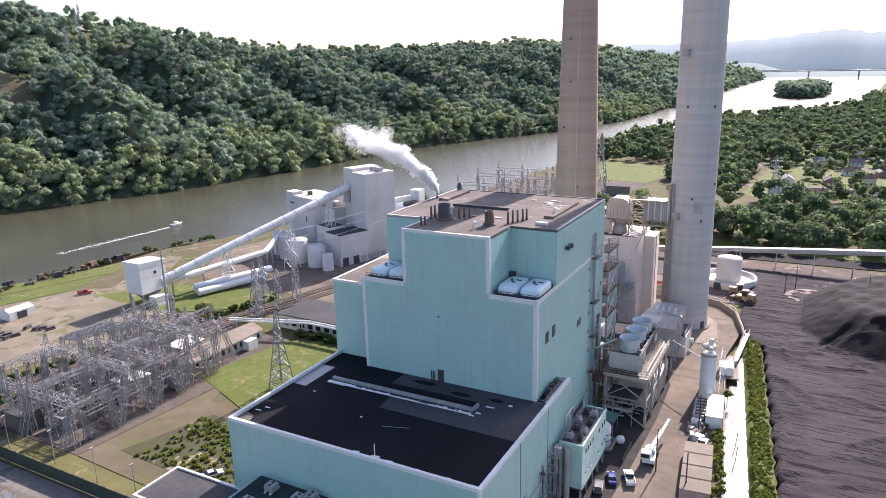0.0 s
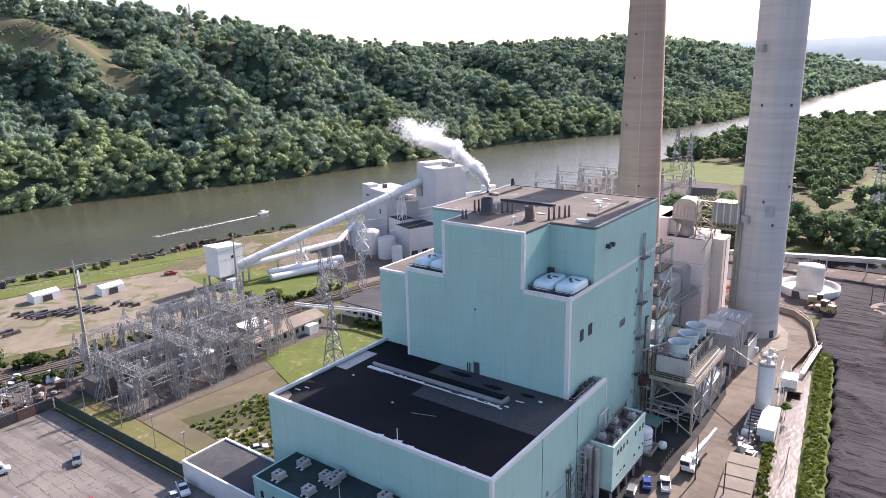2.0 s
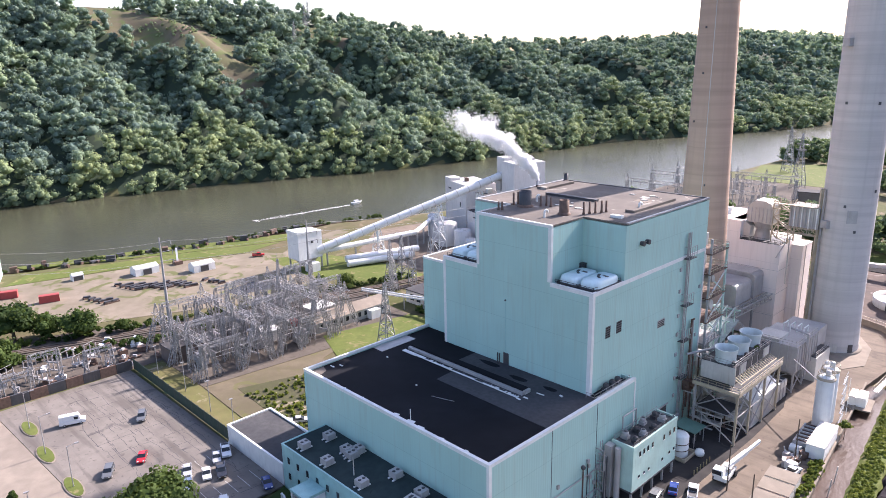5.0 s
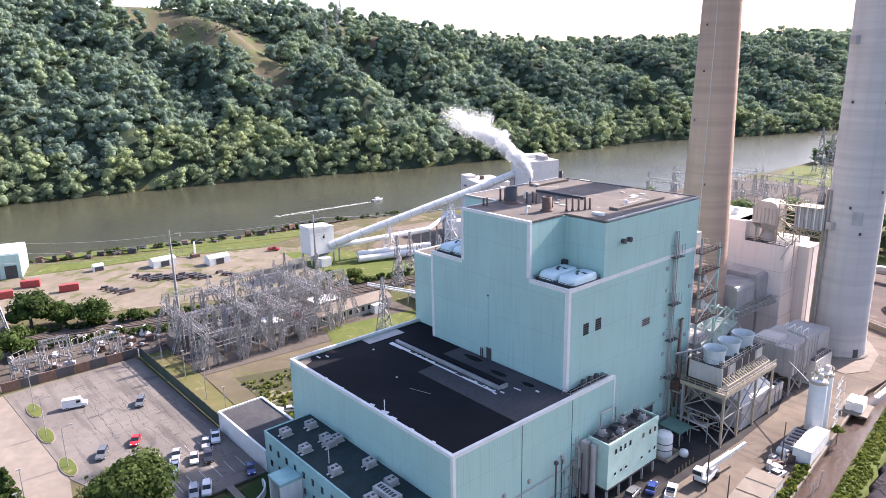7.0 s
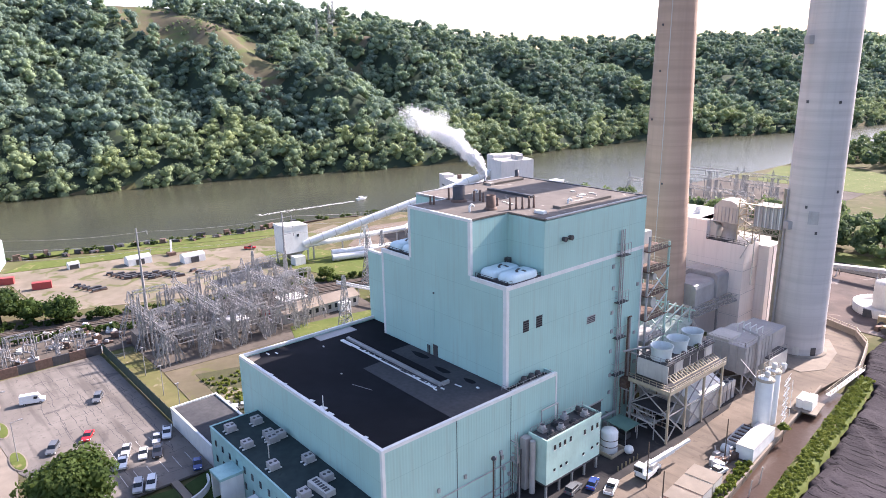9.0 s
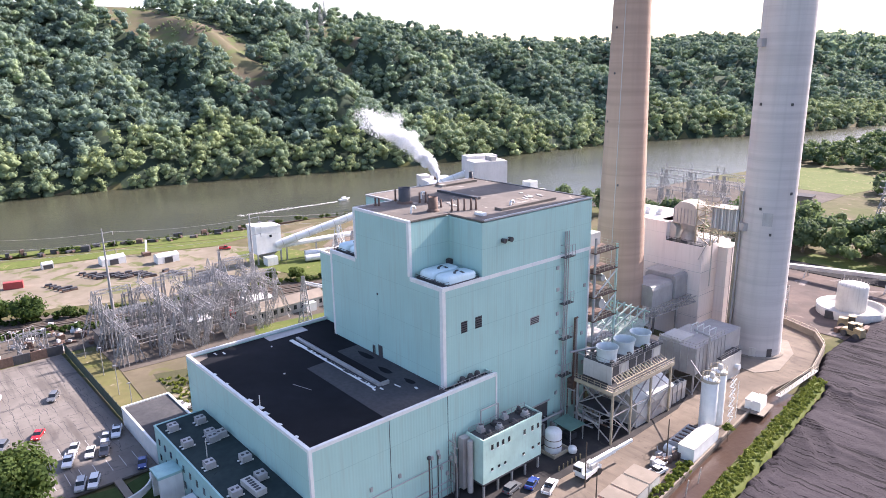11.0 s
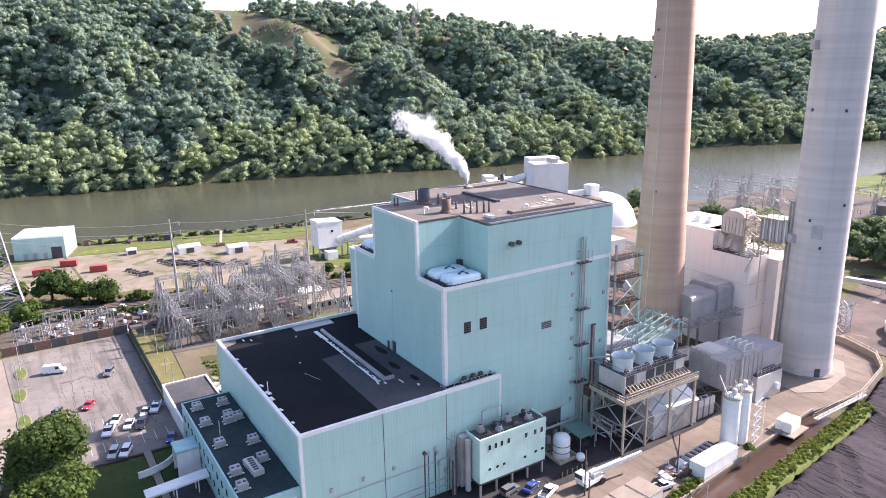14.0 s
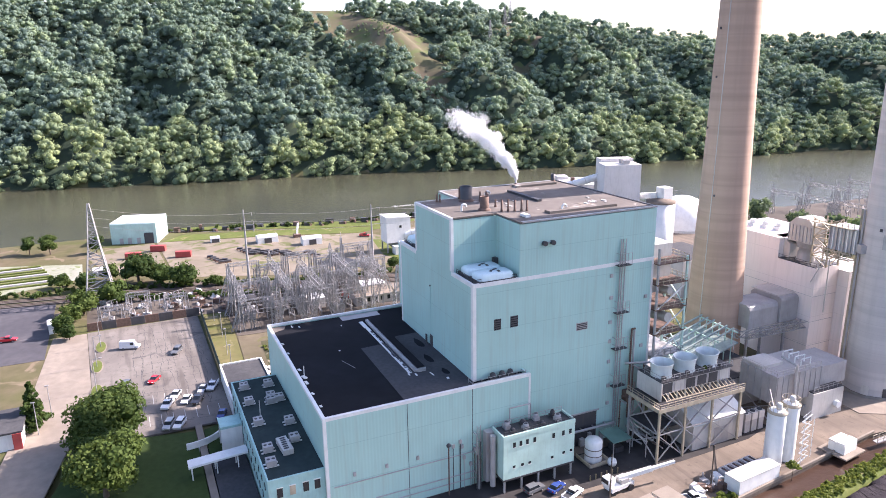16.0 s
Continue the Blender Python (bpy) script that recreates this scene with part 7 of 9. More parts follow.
def breaker(x, y, z=W, turn=0):
    """Three insulator posts on a steel frame with a bar across."""
    ob = thing("circuit_breaker", "grey circuit breaker with porcelain posts on a steel stand", "breaker", (x, y, z), "breakers of the substation")
    part("stand", Geo().box(x - 1.9, y - 0.25, z + 1.7, x + 1.9, y + 0.25, z + 1.95), M_GALV, ob)
    for dx in (-1.7, 1.7):
        part("leg", Geo().beam((x + dx, y, z), (x + dx, y, z + 1.7), 0.18), M_GALV, ob)
    for dx in (-1.5, 0, 1.5):
        part("post", Geo().lathe((x + dx, y, z + 1.95), [(0.12, 0), (0.2, 0.15), (0.1, 0.35), (0.2, 0.5), (0.1, 0.75), (0.2, 0.9), (0.1, 1.15), (0.2, 1.3), (0.08, 1.7)], 8), M_PORC, ob)
    part("bar", Geo().pipe((x - 1.5, y, z + 3.65), (x + 1.5, y + 1.2, z + 3.9), 0.05, n=6), M_STEEL, ob)
    return ob


b0 = breaker(-160, 84)
for i in range(4):
    for j in range(10):
        x, y = -160.2 + i * 7.5 + rs.uniform(-0.6, 0.6), 82 + j * 4.6 + rs.uniform(-1, 1)
        if (i, j) != (0, 0) and rs.random() < 0.85:
            copy_thing(b0, pose(x, y, W, 0, 0, rs.choice((0, 90, 0, 15))))


def transformer(x, y, s=1.0):
    ob = thing("power_transformer", "grey power transformer with cooling fins and bushings", "transformer", (x, y, W))
    part("tank", Geo().at((x, y, W), (3.4 * s, 2.2 * s, 2.8 * s)), M_GREYSHEET, ob)
    for i in range(6):
        part("fin", Geo().at((x - 1.4 * s + i * 0.55 * s, y - 1.35 * s, W + 0.4), (0.2, 0.5 * s, 2.0 * s)), M_STEEL, ob)
    for i in range(3):
        part("bushing", Geo().lathe((x - 1.0 * s + i * s, y, W + 2.8 * s), [(0.2, 0), (0.3, 0.2), (0.15, 0.5), (0.28, 0.7), (0.1, 1.6)], 8), M_PORC, ob)
    part("conservator", Geo().pipe((x - 1.2 * s, y + 0.9 * s, W + 3.3 * s), (x + 1.2 * s, y + 0.9 * s, W + 3.3 * s), 0.4 * s, n=12), M_GREYSHEET, ob)


for x, y, s in ((-152, 91, 1.2), (-144, 100, 1.2), (-137.5, 110, 1.1), (-160, 104, 1.1), (-145, 84, 1.0)):
    transformer(x, y, s)
for i, x in enumerate((-160.5, -153, -145.5, -138)):
    for z in (5.8, 7.4):
        b = thing("bus_bar", "long bare bus pipe above the breakers", "bus bar", (x, 103, W), "bus bars of the substation")
        part("pipe", Geo().pipe((x + (z - 6) * 0.7, 80.5, z), (x + (z - 6) * 0.7, 126, z), 0.07, n=6), M_STEEL, b)
        for y in (81, 92, 103, 114, 125):
            part("post", Geo().beam((x + (z - 6) * 0.7, y, W), (x + (z - 6) * 0.7, y, z), 0.14), M_GALV, b)
red = thing("red_machine", "small red machine inside the substation", "machine", (-150, 116, W))
part("body", Geo().at((-150, 116, W + 0.3), (3.0, 1.8, 1.6)), plain("red paint", (0.45, 0.05, 0.04), 0.4, dirt=0.2), red)
part("skid", Geo().at((-150, 116, W), (3.2, 1.6, 0.3)), M_DARKSTEEL, red)

# the smaller switchyard and scrap west of the car park
for i in range(5):
    for j in range(3):
        copy_thing(b0, pose(-160 - j * 5.5 + rs.uniform(-1, 1), 44 + i * 5.2 + rs.uniform(-1, 1), W, 0, 0, rs.choice((0, 90, 30))))
for x, y, h in ((-160, 60, 6.5), (-166, 49, 7.0), (-160, 41, 5.5)):
    gantry((x, y), (x, y + 6.5), h, "gantries of the small switchyard", 1.0)
for i in range(34):
    x, y = rs.uniform(-182, -157), rs.uniform(40, 78)
    s = thing("scrap_item", "weathered crate or scrap machine part in the yard", "scrap", (x, y, W), "scrap in the yard")
    m = rs.choice((M_STEEL, M_RUSTY, M_CREAM, M_WHITE, M_GREYSHEET, M_RUSTY))
    part("body", Geo().at((x, y, W), (rs.uniform(0.8, 3.6), rs.uniform(0.8, 1.9), rs.uniform(0.5, 1.5)), rs.uniform(0, 180)), m, s)
    part("lid", Geo().at((x + 0.2, y, W + 0.5), (rs.uniform(0.5, 1.6), rs.uniform(0.4, 1.0), rs.uniform(0.5, 1.6)), rs.uniform(0, 180)), rs.choice((M_STEEL, M_RUSTY, M_WHITE)), s)

# ---------------------------------------------------------------- railway, poles, pylons
TRACK = [(-203, -60), (-199, 0), (-191, 46), (-177, 88), (-165, 140), (-157, 172), (-148, 206), (-138, 250), (-120, 330)]
for k in (0.0, 5.0):
    bed, rails = Geo(), [Geo(), Geo()]
    for (x0, y0), (x1, y1) in zip(TRACK[:-1], TRACK[1:]):
        bed.beam((x0 + k, y0, W + 0.05), (x1 + k, y1, W + 0.05), 3.4, 0.5)
        for g, d in zip(rails, (-0.72, 0.72)):
            g.beam((x0 + k + d, y0, W + 0.36), (x1 + k + d, y1, W + 0.36), 0.09, 0.16)
    tr = thing("railway_track", "rusty railway track on a stone bed", "railway", (-170, 120, W), kind="structure")
    part("ballast", bed, M_GRAVEL, tr)
    for g in rails:
        part("rail", g, M_RUSTY, tr)
    for i in range(0, 150):
        y = -40 + i * 2.0
        x = np.interp(y, [p[1] for p in TRACK], [p[0] for p in TRACK]) + k
        part("sleeper", Geo().at((x, y, W + 0.24), (2.5, 0.3, 0.08), -14), M_BARK, tr)


def pole(x, y, top, name="power_pole", label="tall steel power pole with short cross arms"):
    ob = thing(name, label, "power pole", (x, y, W))
    part("shaft", Geo().pipe((x, y, W - 0.3), (x, y, top), 0.55, 0.2, 12), M_GALV, ob)
    for z, w in ((top - 1.5, 2.6), (top - 4.4, 2.8), (top - 7.2, 2.8)):
        part("arm", Geo().beam((x, y, z), (x + w * 0.6, y + w, z + 0.5), 0.16), M_GALV, ob)
        part("insulator", Geo().pipe((x + w * 0.6, y + w, z + 0.5), (x + w * 0.6, y + w, z - 0.6), 0.12, n=6), M_PORC, ob)
    return ob


pole(-175.4, 88.6, 30.6)
pole(-162.9, 130.5, 30.6)


def wire(p, q, sag, r=0.035):
    g = Geo()
    pts = [Vector(p).lerp(Vector(q), i / 14) - Vector((0, 0, sag * 4 * (i / 14) * (1 - i / 14))) for i in range(15)]
    for a, b in zip(pts[:-1], pts[1:]):
        g.pipe(a, b, r, n=4, caps=False)
    solo("power_line", g, M_STEEL, "thin sagging power line", "cable", "power lines", "stuff")


for dz in (0.5, -2.4, -5.2):
    wire((-173.8, 91.2, 30 + dz - 1.0), (-161.3, 133.1, 30 + dz - 1.0), 1.0)
    wire((-161.3, 133.1, 30 + dz - 1.0), (-150, 260, 26 + dz), 3.0)
    wire((-173.8, 91.2, 30 + dz - 1.0), (-182, 41, 34 + dz), 1.5)


def pylon(x, y, z, h, w, arms=3, label="grey lattice transmission tower"):
    ob = thing("transmission_tower", label, "pylon", (x, y, z))
    part("lower_body", Geo().truss((x, y, z - 0.5), (x, y, z + h * 0.55), (w, w * 0.4), 6, 0.13 + 0.022 * w), M_GALV, ob)
    part("upper_body", Geo().truss((x, y, z + h * 0.55), (x, y, z + h), (w * 0.4, 0.5), 7, 0.10 + 0.02 * w), M_GALV, ob)
    for k in range(arms):
        part("arm", Geo().truss((x - w * 0.42, y, z + h * (0.68 + 0.11 * k)), (x + w * 0.42, y, z + h * (0.68 + 0.11 * k)), (0.5, 0.5), 5, 0.1), M_GALV, ob)
    return ob


pylon(-184.5, 41.0, W, 33.5, 9.5, 0, "tall slender lattice tower among bushes")
pylon(-113.1, 121.3, W, 20.4, 4.6, 0, "grey tapering lattice tower on the grass plot")
pylon(-155, 158, W, 18, 4.0, 0)
pylon(-163, 170, W, 16, 4.0, 0)
for x, y, h in ((-126.7, 453, 31), (-55, 380, 26), (-20, 410, 28), (-150, 500, 30)):
    pylon(x, y, 0 if x > -62 else W, h, 7)
for x, y in ((-660, 470), (-640, 452), (-600, 412)):
    pylon(x, y, float(land_z(x, y)), 26, 6)
for y, h in ((346, 12.0), (372, 13.0), (402, 12.0)):
    for x0, x1 in ((-178, -146), (-142, -110)):
        strain_gantry(y, x0, x1, h, 1.6)
for i in range(5):
    p = thing("line_pole", "tall slim steel pole of the north substation", "pole", (-172 + i * 15, 360, W), "poles of the north substation")
    part("pole", Geo().pipe((-172 + i * 15, 360 + (i % 2) * 3, W), (-172 + i * 15, 360 + (i % 2) * 3, W + 17 + 2 * (i % 3)), 0.22, 0.1, 8), M_GALV, p)
slab("north_switchyard", [(-190, 330), (-96, 330), (-96, 452), (-180, 452)], W - 0.5, W + 0.03, M_GRAVEL, "dusty gravel yard of the north substation", "ground")
for i in range(24):
    copy_thing(b0, pose(-178 + rs.uniform(0, 70), 340 + rs.uniform(0, 100), W, 0, 0, rs.choice((0, 90))))
nh = thing("north_store", "low brown store with a grey roof", "building", (-100, 410, W))
part("wall", Geo().at((-104, 410, W - 0.3), (14, 9, 5), 10), M_CONC, nh)
part("roof", Geo().at((-104, 410, W + 4.7), (14.6, 9.6, 0.3), 10), M_ROOFGREY, nh)

# ---------------------------------------------------------------- river-side yard
wh = thing("river_warehouse", "pale teal metal warehouse with a white roof by the river", "warehouse", (-274, 56, W))
whp = [(-268.0, 43.8), (-262.0, 62.4), (-279.5, 68.0), (-285.5, 49.4)]
part("wall", Geo().prism(whp, W - 0.4, 11.2), M_MINT, wh)
part("roof", Geo().prism([(x * 1.002 - 0.0, y) for x, y in whp], 11.2, 11.6), M_WHITE, wh)
for k in (0.22, 0.4, 0.6):
    x, y = -268 + 6 * k, 43.8 + 18.6 * k
    part("door", Geo().at((x + 0.05, y, W), (0.3, 1.6, 2.6), -18), M_GREYSHEET, wh)
part("bay_door", Geo().at((-263.0, 59.2, W), (0.4, 4.0, 4.8), -18), M_DARKSTEEL, wh)
for x, y, w, d, h in ((-240.5, 107, 5.5, 9, 3.6), (-228, 124, 5.0, 8.5, 3.8), (-251, 86, 3, 4, 2.8), (-219, 41, 4, 7, 3.0)):
    s = thing("yard_shed", "small white shed with a pale sheet roof", "shed", (x, y, W))
    part("wall", Geo().gable(x - w / 2, y - d / 2, W - 0.2, x + w / 2, y + d / 2, W + h * 0.75, h * 0.25, "y"), M_WHITE, s)
    part("door", Geo().box(x + w / 2, y - 1.6, W, x + w / 2 + 0.07, y + 1.6, W + h * 0.62), M_DARKSTEEL, s)
M_RED = plain("faded red paint", (0.36, 0.055, 0.05), 0.55, dirt=0.25)
for x, y, t in ((-231, 71, 75), (-246, 62, 70), (-238, 52, 80)):
    c = thing("red_container", "faded red steel container in the yard", "container", (x, y, W))
    part("body", Geo().at((x, y, W + 0.1), (6.1, 2.4, 2.4), t), M_RED, c)
    part("base", Geo().at((x, y, W), (5.6, 2.2, 0.1), t), M_DARKSTEEL, c)
for bx, by, n in ((-221, 97, 9), (-215.5, 103.5, 9), (-211, 110.5, 9), (-206, 121, 4), (-214, 84, 7)):
    for i in range(n):
        x, y = bx - (i % 5) * 2.6 + rs.uniform(-0.4, 0.4), by + (i // 5) * 2.4 - (i % 5) * 0.8
        s = thing("pallet_stack", "dark stack of timber or pipes in the yard", "stack", (x, y, W), "stacks in the yard")
        part("lower_layer", Geo().at((x, y, W), (1.3, 2.6, 0.5), rs.uniform(-20, 20)), M_RUSTY, s)
        part("upper_layer", Geo().at((x, y, W + 0.5), (1.1, 2.3, 0.5), rs.uniform(-25, 25)), M_DARKSTEEL, s)
for i in range(22):
    y = 72 + i * 5.4
    x = np.interp(y, NEAR_Y, NEAR_X) + 6 + rs.uniform(-1.5, 6)
    s = thing("bank_clutter", "dark dock gear and timber on the river bank", "dock gear", (x, y, W), "gear along the bank")
    part("body", Geo().at((x, y, W), (rs.uniform(1, 2.4), rs.uniform(1, 4), rs.uniform(0.8, 2.4)), rs.uniform(-30, 30)), rs.choice((M_RUSTY, M_DARKSTEEL, M_DARKSTEEL)), s)
    part("crate", Geo().at((x + 1.5, y + 0.8, W), (1.0, 1.0, rs.uniform(0.5, 1.4)), 20), rs.choice((M_RUSTY, M_DARKSTEEL, M_RUSTY)), s)
boatlift = thing("tilted_boom", "white boom leaning on a rusty base", "boom", (-243, 121, W))
part("boom", Geo().beam((-243, 121, W + 0.5), (-246.5, 122.5, W + 5.6), 0.7), M_WHITE, boatlift)
part("base", Geo().at((-243, 121, W), (3, 3, 1.4)), M_RUSTY, boatlift)
piling = thing("sheet_piling", "dark rusty sheet-pile river wall", "river wall", (-275, 120, 0), kind="structure")
for i in range(26):
    y0, y1 = 66 + i * 6, 72 + i * 6
    part("pile", Geo().beam((np.interp(y0, NEAR_Y, NEAR_X) + 3.4, y0, -1.2), (np.interp(y1, NEAR_Y, NEAR_X) + 3.4, y1, -1.2), 0.5, 4.6), M_RUSTY, piling)

boat = thing("motor_boat", "small white motor boat on the river", "boat", (-307.5, 259.3, WATER))
part("hull", Geo().add([(-308.5, 256, WATER), (-306.5, 256, WATER), (-306.6, 260.5, WATER), (-307.5, 262.4, WATER + 0.3), (-308.4, 260.5, WATER), (-308.8, 255.8, WATER + 1.1), (-306.2, 255.8, WATER + 1.1), (-306.3, 260.8, WATER + 1.2), (-307.5, 263.4, WATER + 1.4), (-308.7, 260.8, WATER + 1.2)],
     [(0, 1, 6, 5), (1, 2, 7, 6), (2, 3, 8, 7), (3, 4, 9, 8), (4, 0, 5, 9), (5, 6, 7, 8, 9)]), M_WHITE, boat)
part("cabin", Geo().box(-308.2, 257.5, WATER + 1.1, -306.8, 260.2, WATER + 2.3), M_WHITE, boat)
part("windscreen", Geo().box(-308.1, 260.2, WATER + 1.4, -306.9, 260.3, WATER + 2.1), M_GLASS, boat)
M_FOAM = plain("white foam", (0.75, 0.76, 0.74), 0.9, dirt=0.1, scale=1.5)
wk = random.Random(2)
wake = Geo()
for i in range(420):
    k = wk.random() ** 0.8
    y, x = 255 - k * 62, -307.6 - k * 4 + wk.gauss(0, 0.35 + 1.3 * k * wk.random()) * (1 if wk.random() < 0.5 else 1.6)
    s = wk.uniform(0.15, 0.5) * (1 - 0.5 * k)
    wake.add([(x - s, y - 1.6 * s, WATER + 0.03), (x + s * 0.6, y - 1.2 * s, WATER + 0.04), (x + s, y + 1.8 * s, WATER + 0.05), (x - s * 0.5, y + s, WATER + 0.03)], [(0, 1, 2, 3)])
solo("boat_wake", wake, M_FOAM, "thin white foam wake behind the boat", "foam", kind="stuff")

# ---------------------------------------------------------------- east yard: conveyor, round tank, machines
rt = thing("clarifier_tank", "white round tank standing in a wide ring basin", "tank", (-25, 262, 0.1))
part("basin", Geo().lathe((-25, 262, 0.1), [(9.4, 0), (9.6, 2.6), (9.0, 2.6), (8.8, 1.4), (4.2, 1.4)], 48), M_CREAM, rt)
part("shell", Geo().lathe((-25, 262, 1.4), [(4.3, 0), (4.3, 7.6), (4.1, 8.2), (0.01, 8.7)], 40), M_CREAM, rt)
for i in range(22):
    a = 2 * math.pi * i / 22
    part("post", Geo().beam((-25 + 4.2 * math.cos(a), 262 + 4.2 * math.sin(a), 9.4), (-25 + 4.2 * math.cos(a), 262 + 4.2 * math.sin(a), 10.3), 0.07), M_STEEL, rt)
part("door", Geo().at((-27.5, 252.9, 0.1), (2.6, 1.0, 2.4), 10), M_DARKSTEEL, rt)
ce = thing("yard_conveyor", "long grey covered conveyor on steel bents", "conveyor", (10, 291, 0))
part("gallery", Geo().beam((-62, 289, 3.0), (-26, 290, 5.8), 2.4, 1.3).beam((-26, 290, 5.8), (150, 294, 18.5), 2.4, 1.3), M_GREYSHEET, ce)
part("walkway", Geo().beam((-26, 288.4, 5.0), (150, 292.4, 17.7), 1.0, 0.2), M_BEIGE, ce)
for i in range(14):
    x = -50 + i * 13
    z = np.interp(x, (-62, -26, 150), (3.0, 5.8, 18.5))
    part("bent", Geo().beam((x, 288.5, 0), (x, 290, z - 0.8), 0.3).beam((x, 292.5, 0), (x, 290.5, z - 0.8), 0.3), M_STEEL, ce)
slab("railway_cut", [(-60, 296.2), (160, 304), (160, 316), (-70, 308)], -0.5, 0.2, M_COALDARK, "dark coal-stained siding bed", "ground")
ys_ = thing("yard_store", "low grey flat-roofed store with pipes behind the chimney", "building", (-52, 250, 0))
part("wall", Geo().box(-62, 243, 0, -42, 256, 6.0), M_CREAM, ys_)
part("roof", Geo().box(-62.3, 242.7, 6.0, -41.7, 256.3, 6.3), M_ROOFGREY, ys_)
part("frame", Geo().truss((-40, 247, 0.1), (-40, 247, 9), (3.0, 3.0), 4, 0.25), M_STEEL, ys_)
ro = thing("open_lean_to", "red-brown roofed lean-to on posts", "shelter", (-46, 240.5, 0))
part("roof", Geo().at((-43, 241, 3.4), (8, 4.4, 0.2), 5), M_RED, ro)
for dx in (-3.5, 3.5):
    part("post", Geo().beam((-43 + dx, 239.6, 0), (-43 + dx, 239.6, 3.4), 0.2), M_STEEL, ro)
wsx = thing("white_trailer", "long white roofed trailer at the yard's edge", "trailer", (20, 270, 0.1))
part("body", Geo().at((22, 270, 1.0), (14, 3, 3.2), 8), M_WHITE, wsx)
for dx in (-5, -3.6, 4.5):
    part("wheel", Geo().pipe((22 + dx, 268.3, 0.6), (22 + dx, 271.7, 0.6), 0.5, n=14), M_DARKSTEEL, wsx)
M_YELLOW = plain("dusty yellow paint", (0.36, 0.28, 0.15), 0.6, dirt=0.35)


def dozer(x, y, turn, name, label):
    ob = thing(name, label, "loader", (x, y, 0.12))
    c, s = math.cos(radians(turn)), math.sin(radians(turn))
    P = lambda a, b: (x + a * c - b * s, y + a * s + b * c)
    part("chassis", Geo().at((*P(0, 0), 0.9), (6.2, 2.2, 1.3), turn), M_YELLOW, ob)
    part("engine", Geo().at((*P(-1.8, 0), 2.2), (2.4, 1.8, 1.0), turn), M_YELLOW, ob)
    part("cab", Geo().at((*P(0.4, 0), 2.2), (1.7, 1.7, 1.9), turn), M_GLASS, ob)
    part("cab_roof", Geo().at((*P(0.4, 0), 4.1), (2.0, 2.0, 0.15), turn), M_YELLOW, ob)
    part("bucket", Geo().at((*P(4.2, 0), 0.2), (1.2, 3.4, 1.4), turn), M_RUSTY, ob)
    for b in (-0.8, 0.8):
        part("arm", Geo().beam((*P(1.6, b), 2.2), (*P(4.0, b), 0.9), 0.3), M_YELLOW, ob)
    for a in (-1.9, 1.9):
        for b in (-1.25, 1.25):
            part("wheel", Geo().pipe((*P(a, b - 0.35), 0.9), (*P(a, b + 0.35), 0.9), 0.9, n=18), M_DARKSTEEL, ob)


dozer(-17, 242, 160, "wheel_loader", "dusty yellow wheel loader in the haul yard")
dozer(-20, 248, 10, "wheel_loader", "dusty yellow wheel loader beside the round tank")
for x, y, h in ((-3, 262, 9), (18, 250, 12), (-6, 256, 8)):
    p = thing("yard_pole", "slim wooden yard pole", "pole", (x, y, 0.1))
    part("shaft", Geo().pipe((x, y, 0), (x, y, h), 0.16, 0.1, 8), M_BARK, p)
    part("arm", Geo().beam((x - 1.2, y, h - 0.6), (x + 1.2, y, h - 0.6), 0.12), M_BARK, p)
pit = thing("wash_pit", "pale ringed wash-out pit in the haul yard", "pit", (2, 256, 0.1))
part("rim", Geo().lathe((2, 256, 0.1), [(9, 0.02), (7.2, 0.5), (5.4, 0.3)], 36), M_CONC, pit)
part("floor", Geo().lathe((2, 256, 0.1), [(5.6, 0.25), (0.01, 0.2)], 36), M_RUSTY, pit)

# ---------------------------------------------------------------- vehicles


def paint(name, c):
    n = Nodes(name, 0.25)
    n.color(n.mix(n.math("MULTIPLY", n.noise(2.0, 4), 0.2), c, shade(c, 0.7)))
    n.b.inputs["Coat Weight"].default_value = 0.5
    return n.m


CAR = {"white": paint("white car paint", (0.70, 0.70, 0.69)), "silver": paint("silver car paint", (0.38, 0.39, 0.40)), "black": paint("black car paint", (0.02, 0.02, 0.024)),
       "grey": paint("grey car paint", (0.12, 0.125, 0.13)), "red": paint("red car paint", (0.48, 0.02, 0.025)), "blue": paint("blue car paint", (0.03, 0.06, 0.22))}
M_TYRE = plain("black rubber", (0.025, 0.025, 0.026), 0.9, dirt=0.2)
M_LAMP = plain("clear lamp lens", (0.75, 0.74, 0.70), 0.2, dirt=0.05)
M_TAIL = plain("red lamp lens", (0.35, 0.02, 0.02), 0.25, dirt=0.05)


def extrude_profile(pts, half, taper=1.0):
    """A side profile (x, z) swept across the width; taper narrows it."""
    n = len(pts)
    v = [(x, -half * (taper if z > 1.0 else 1), z) for x, z in pts] + [(x, half * (taper if z > 1.0 else 1), z) for x, z in pts]
    return Geo().add(v, [tuple(range(n)), tuple(range(2 * n - 1, n - 1, -1))] + [(i, i + n, (i + 1) % n + n, (i + 1) % n) for i in range(n)])


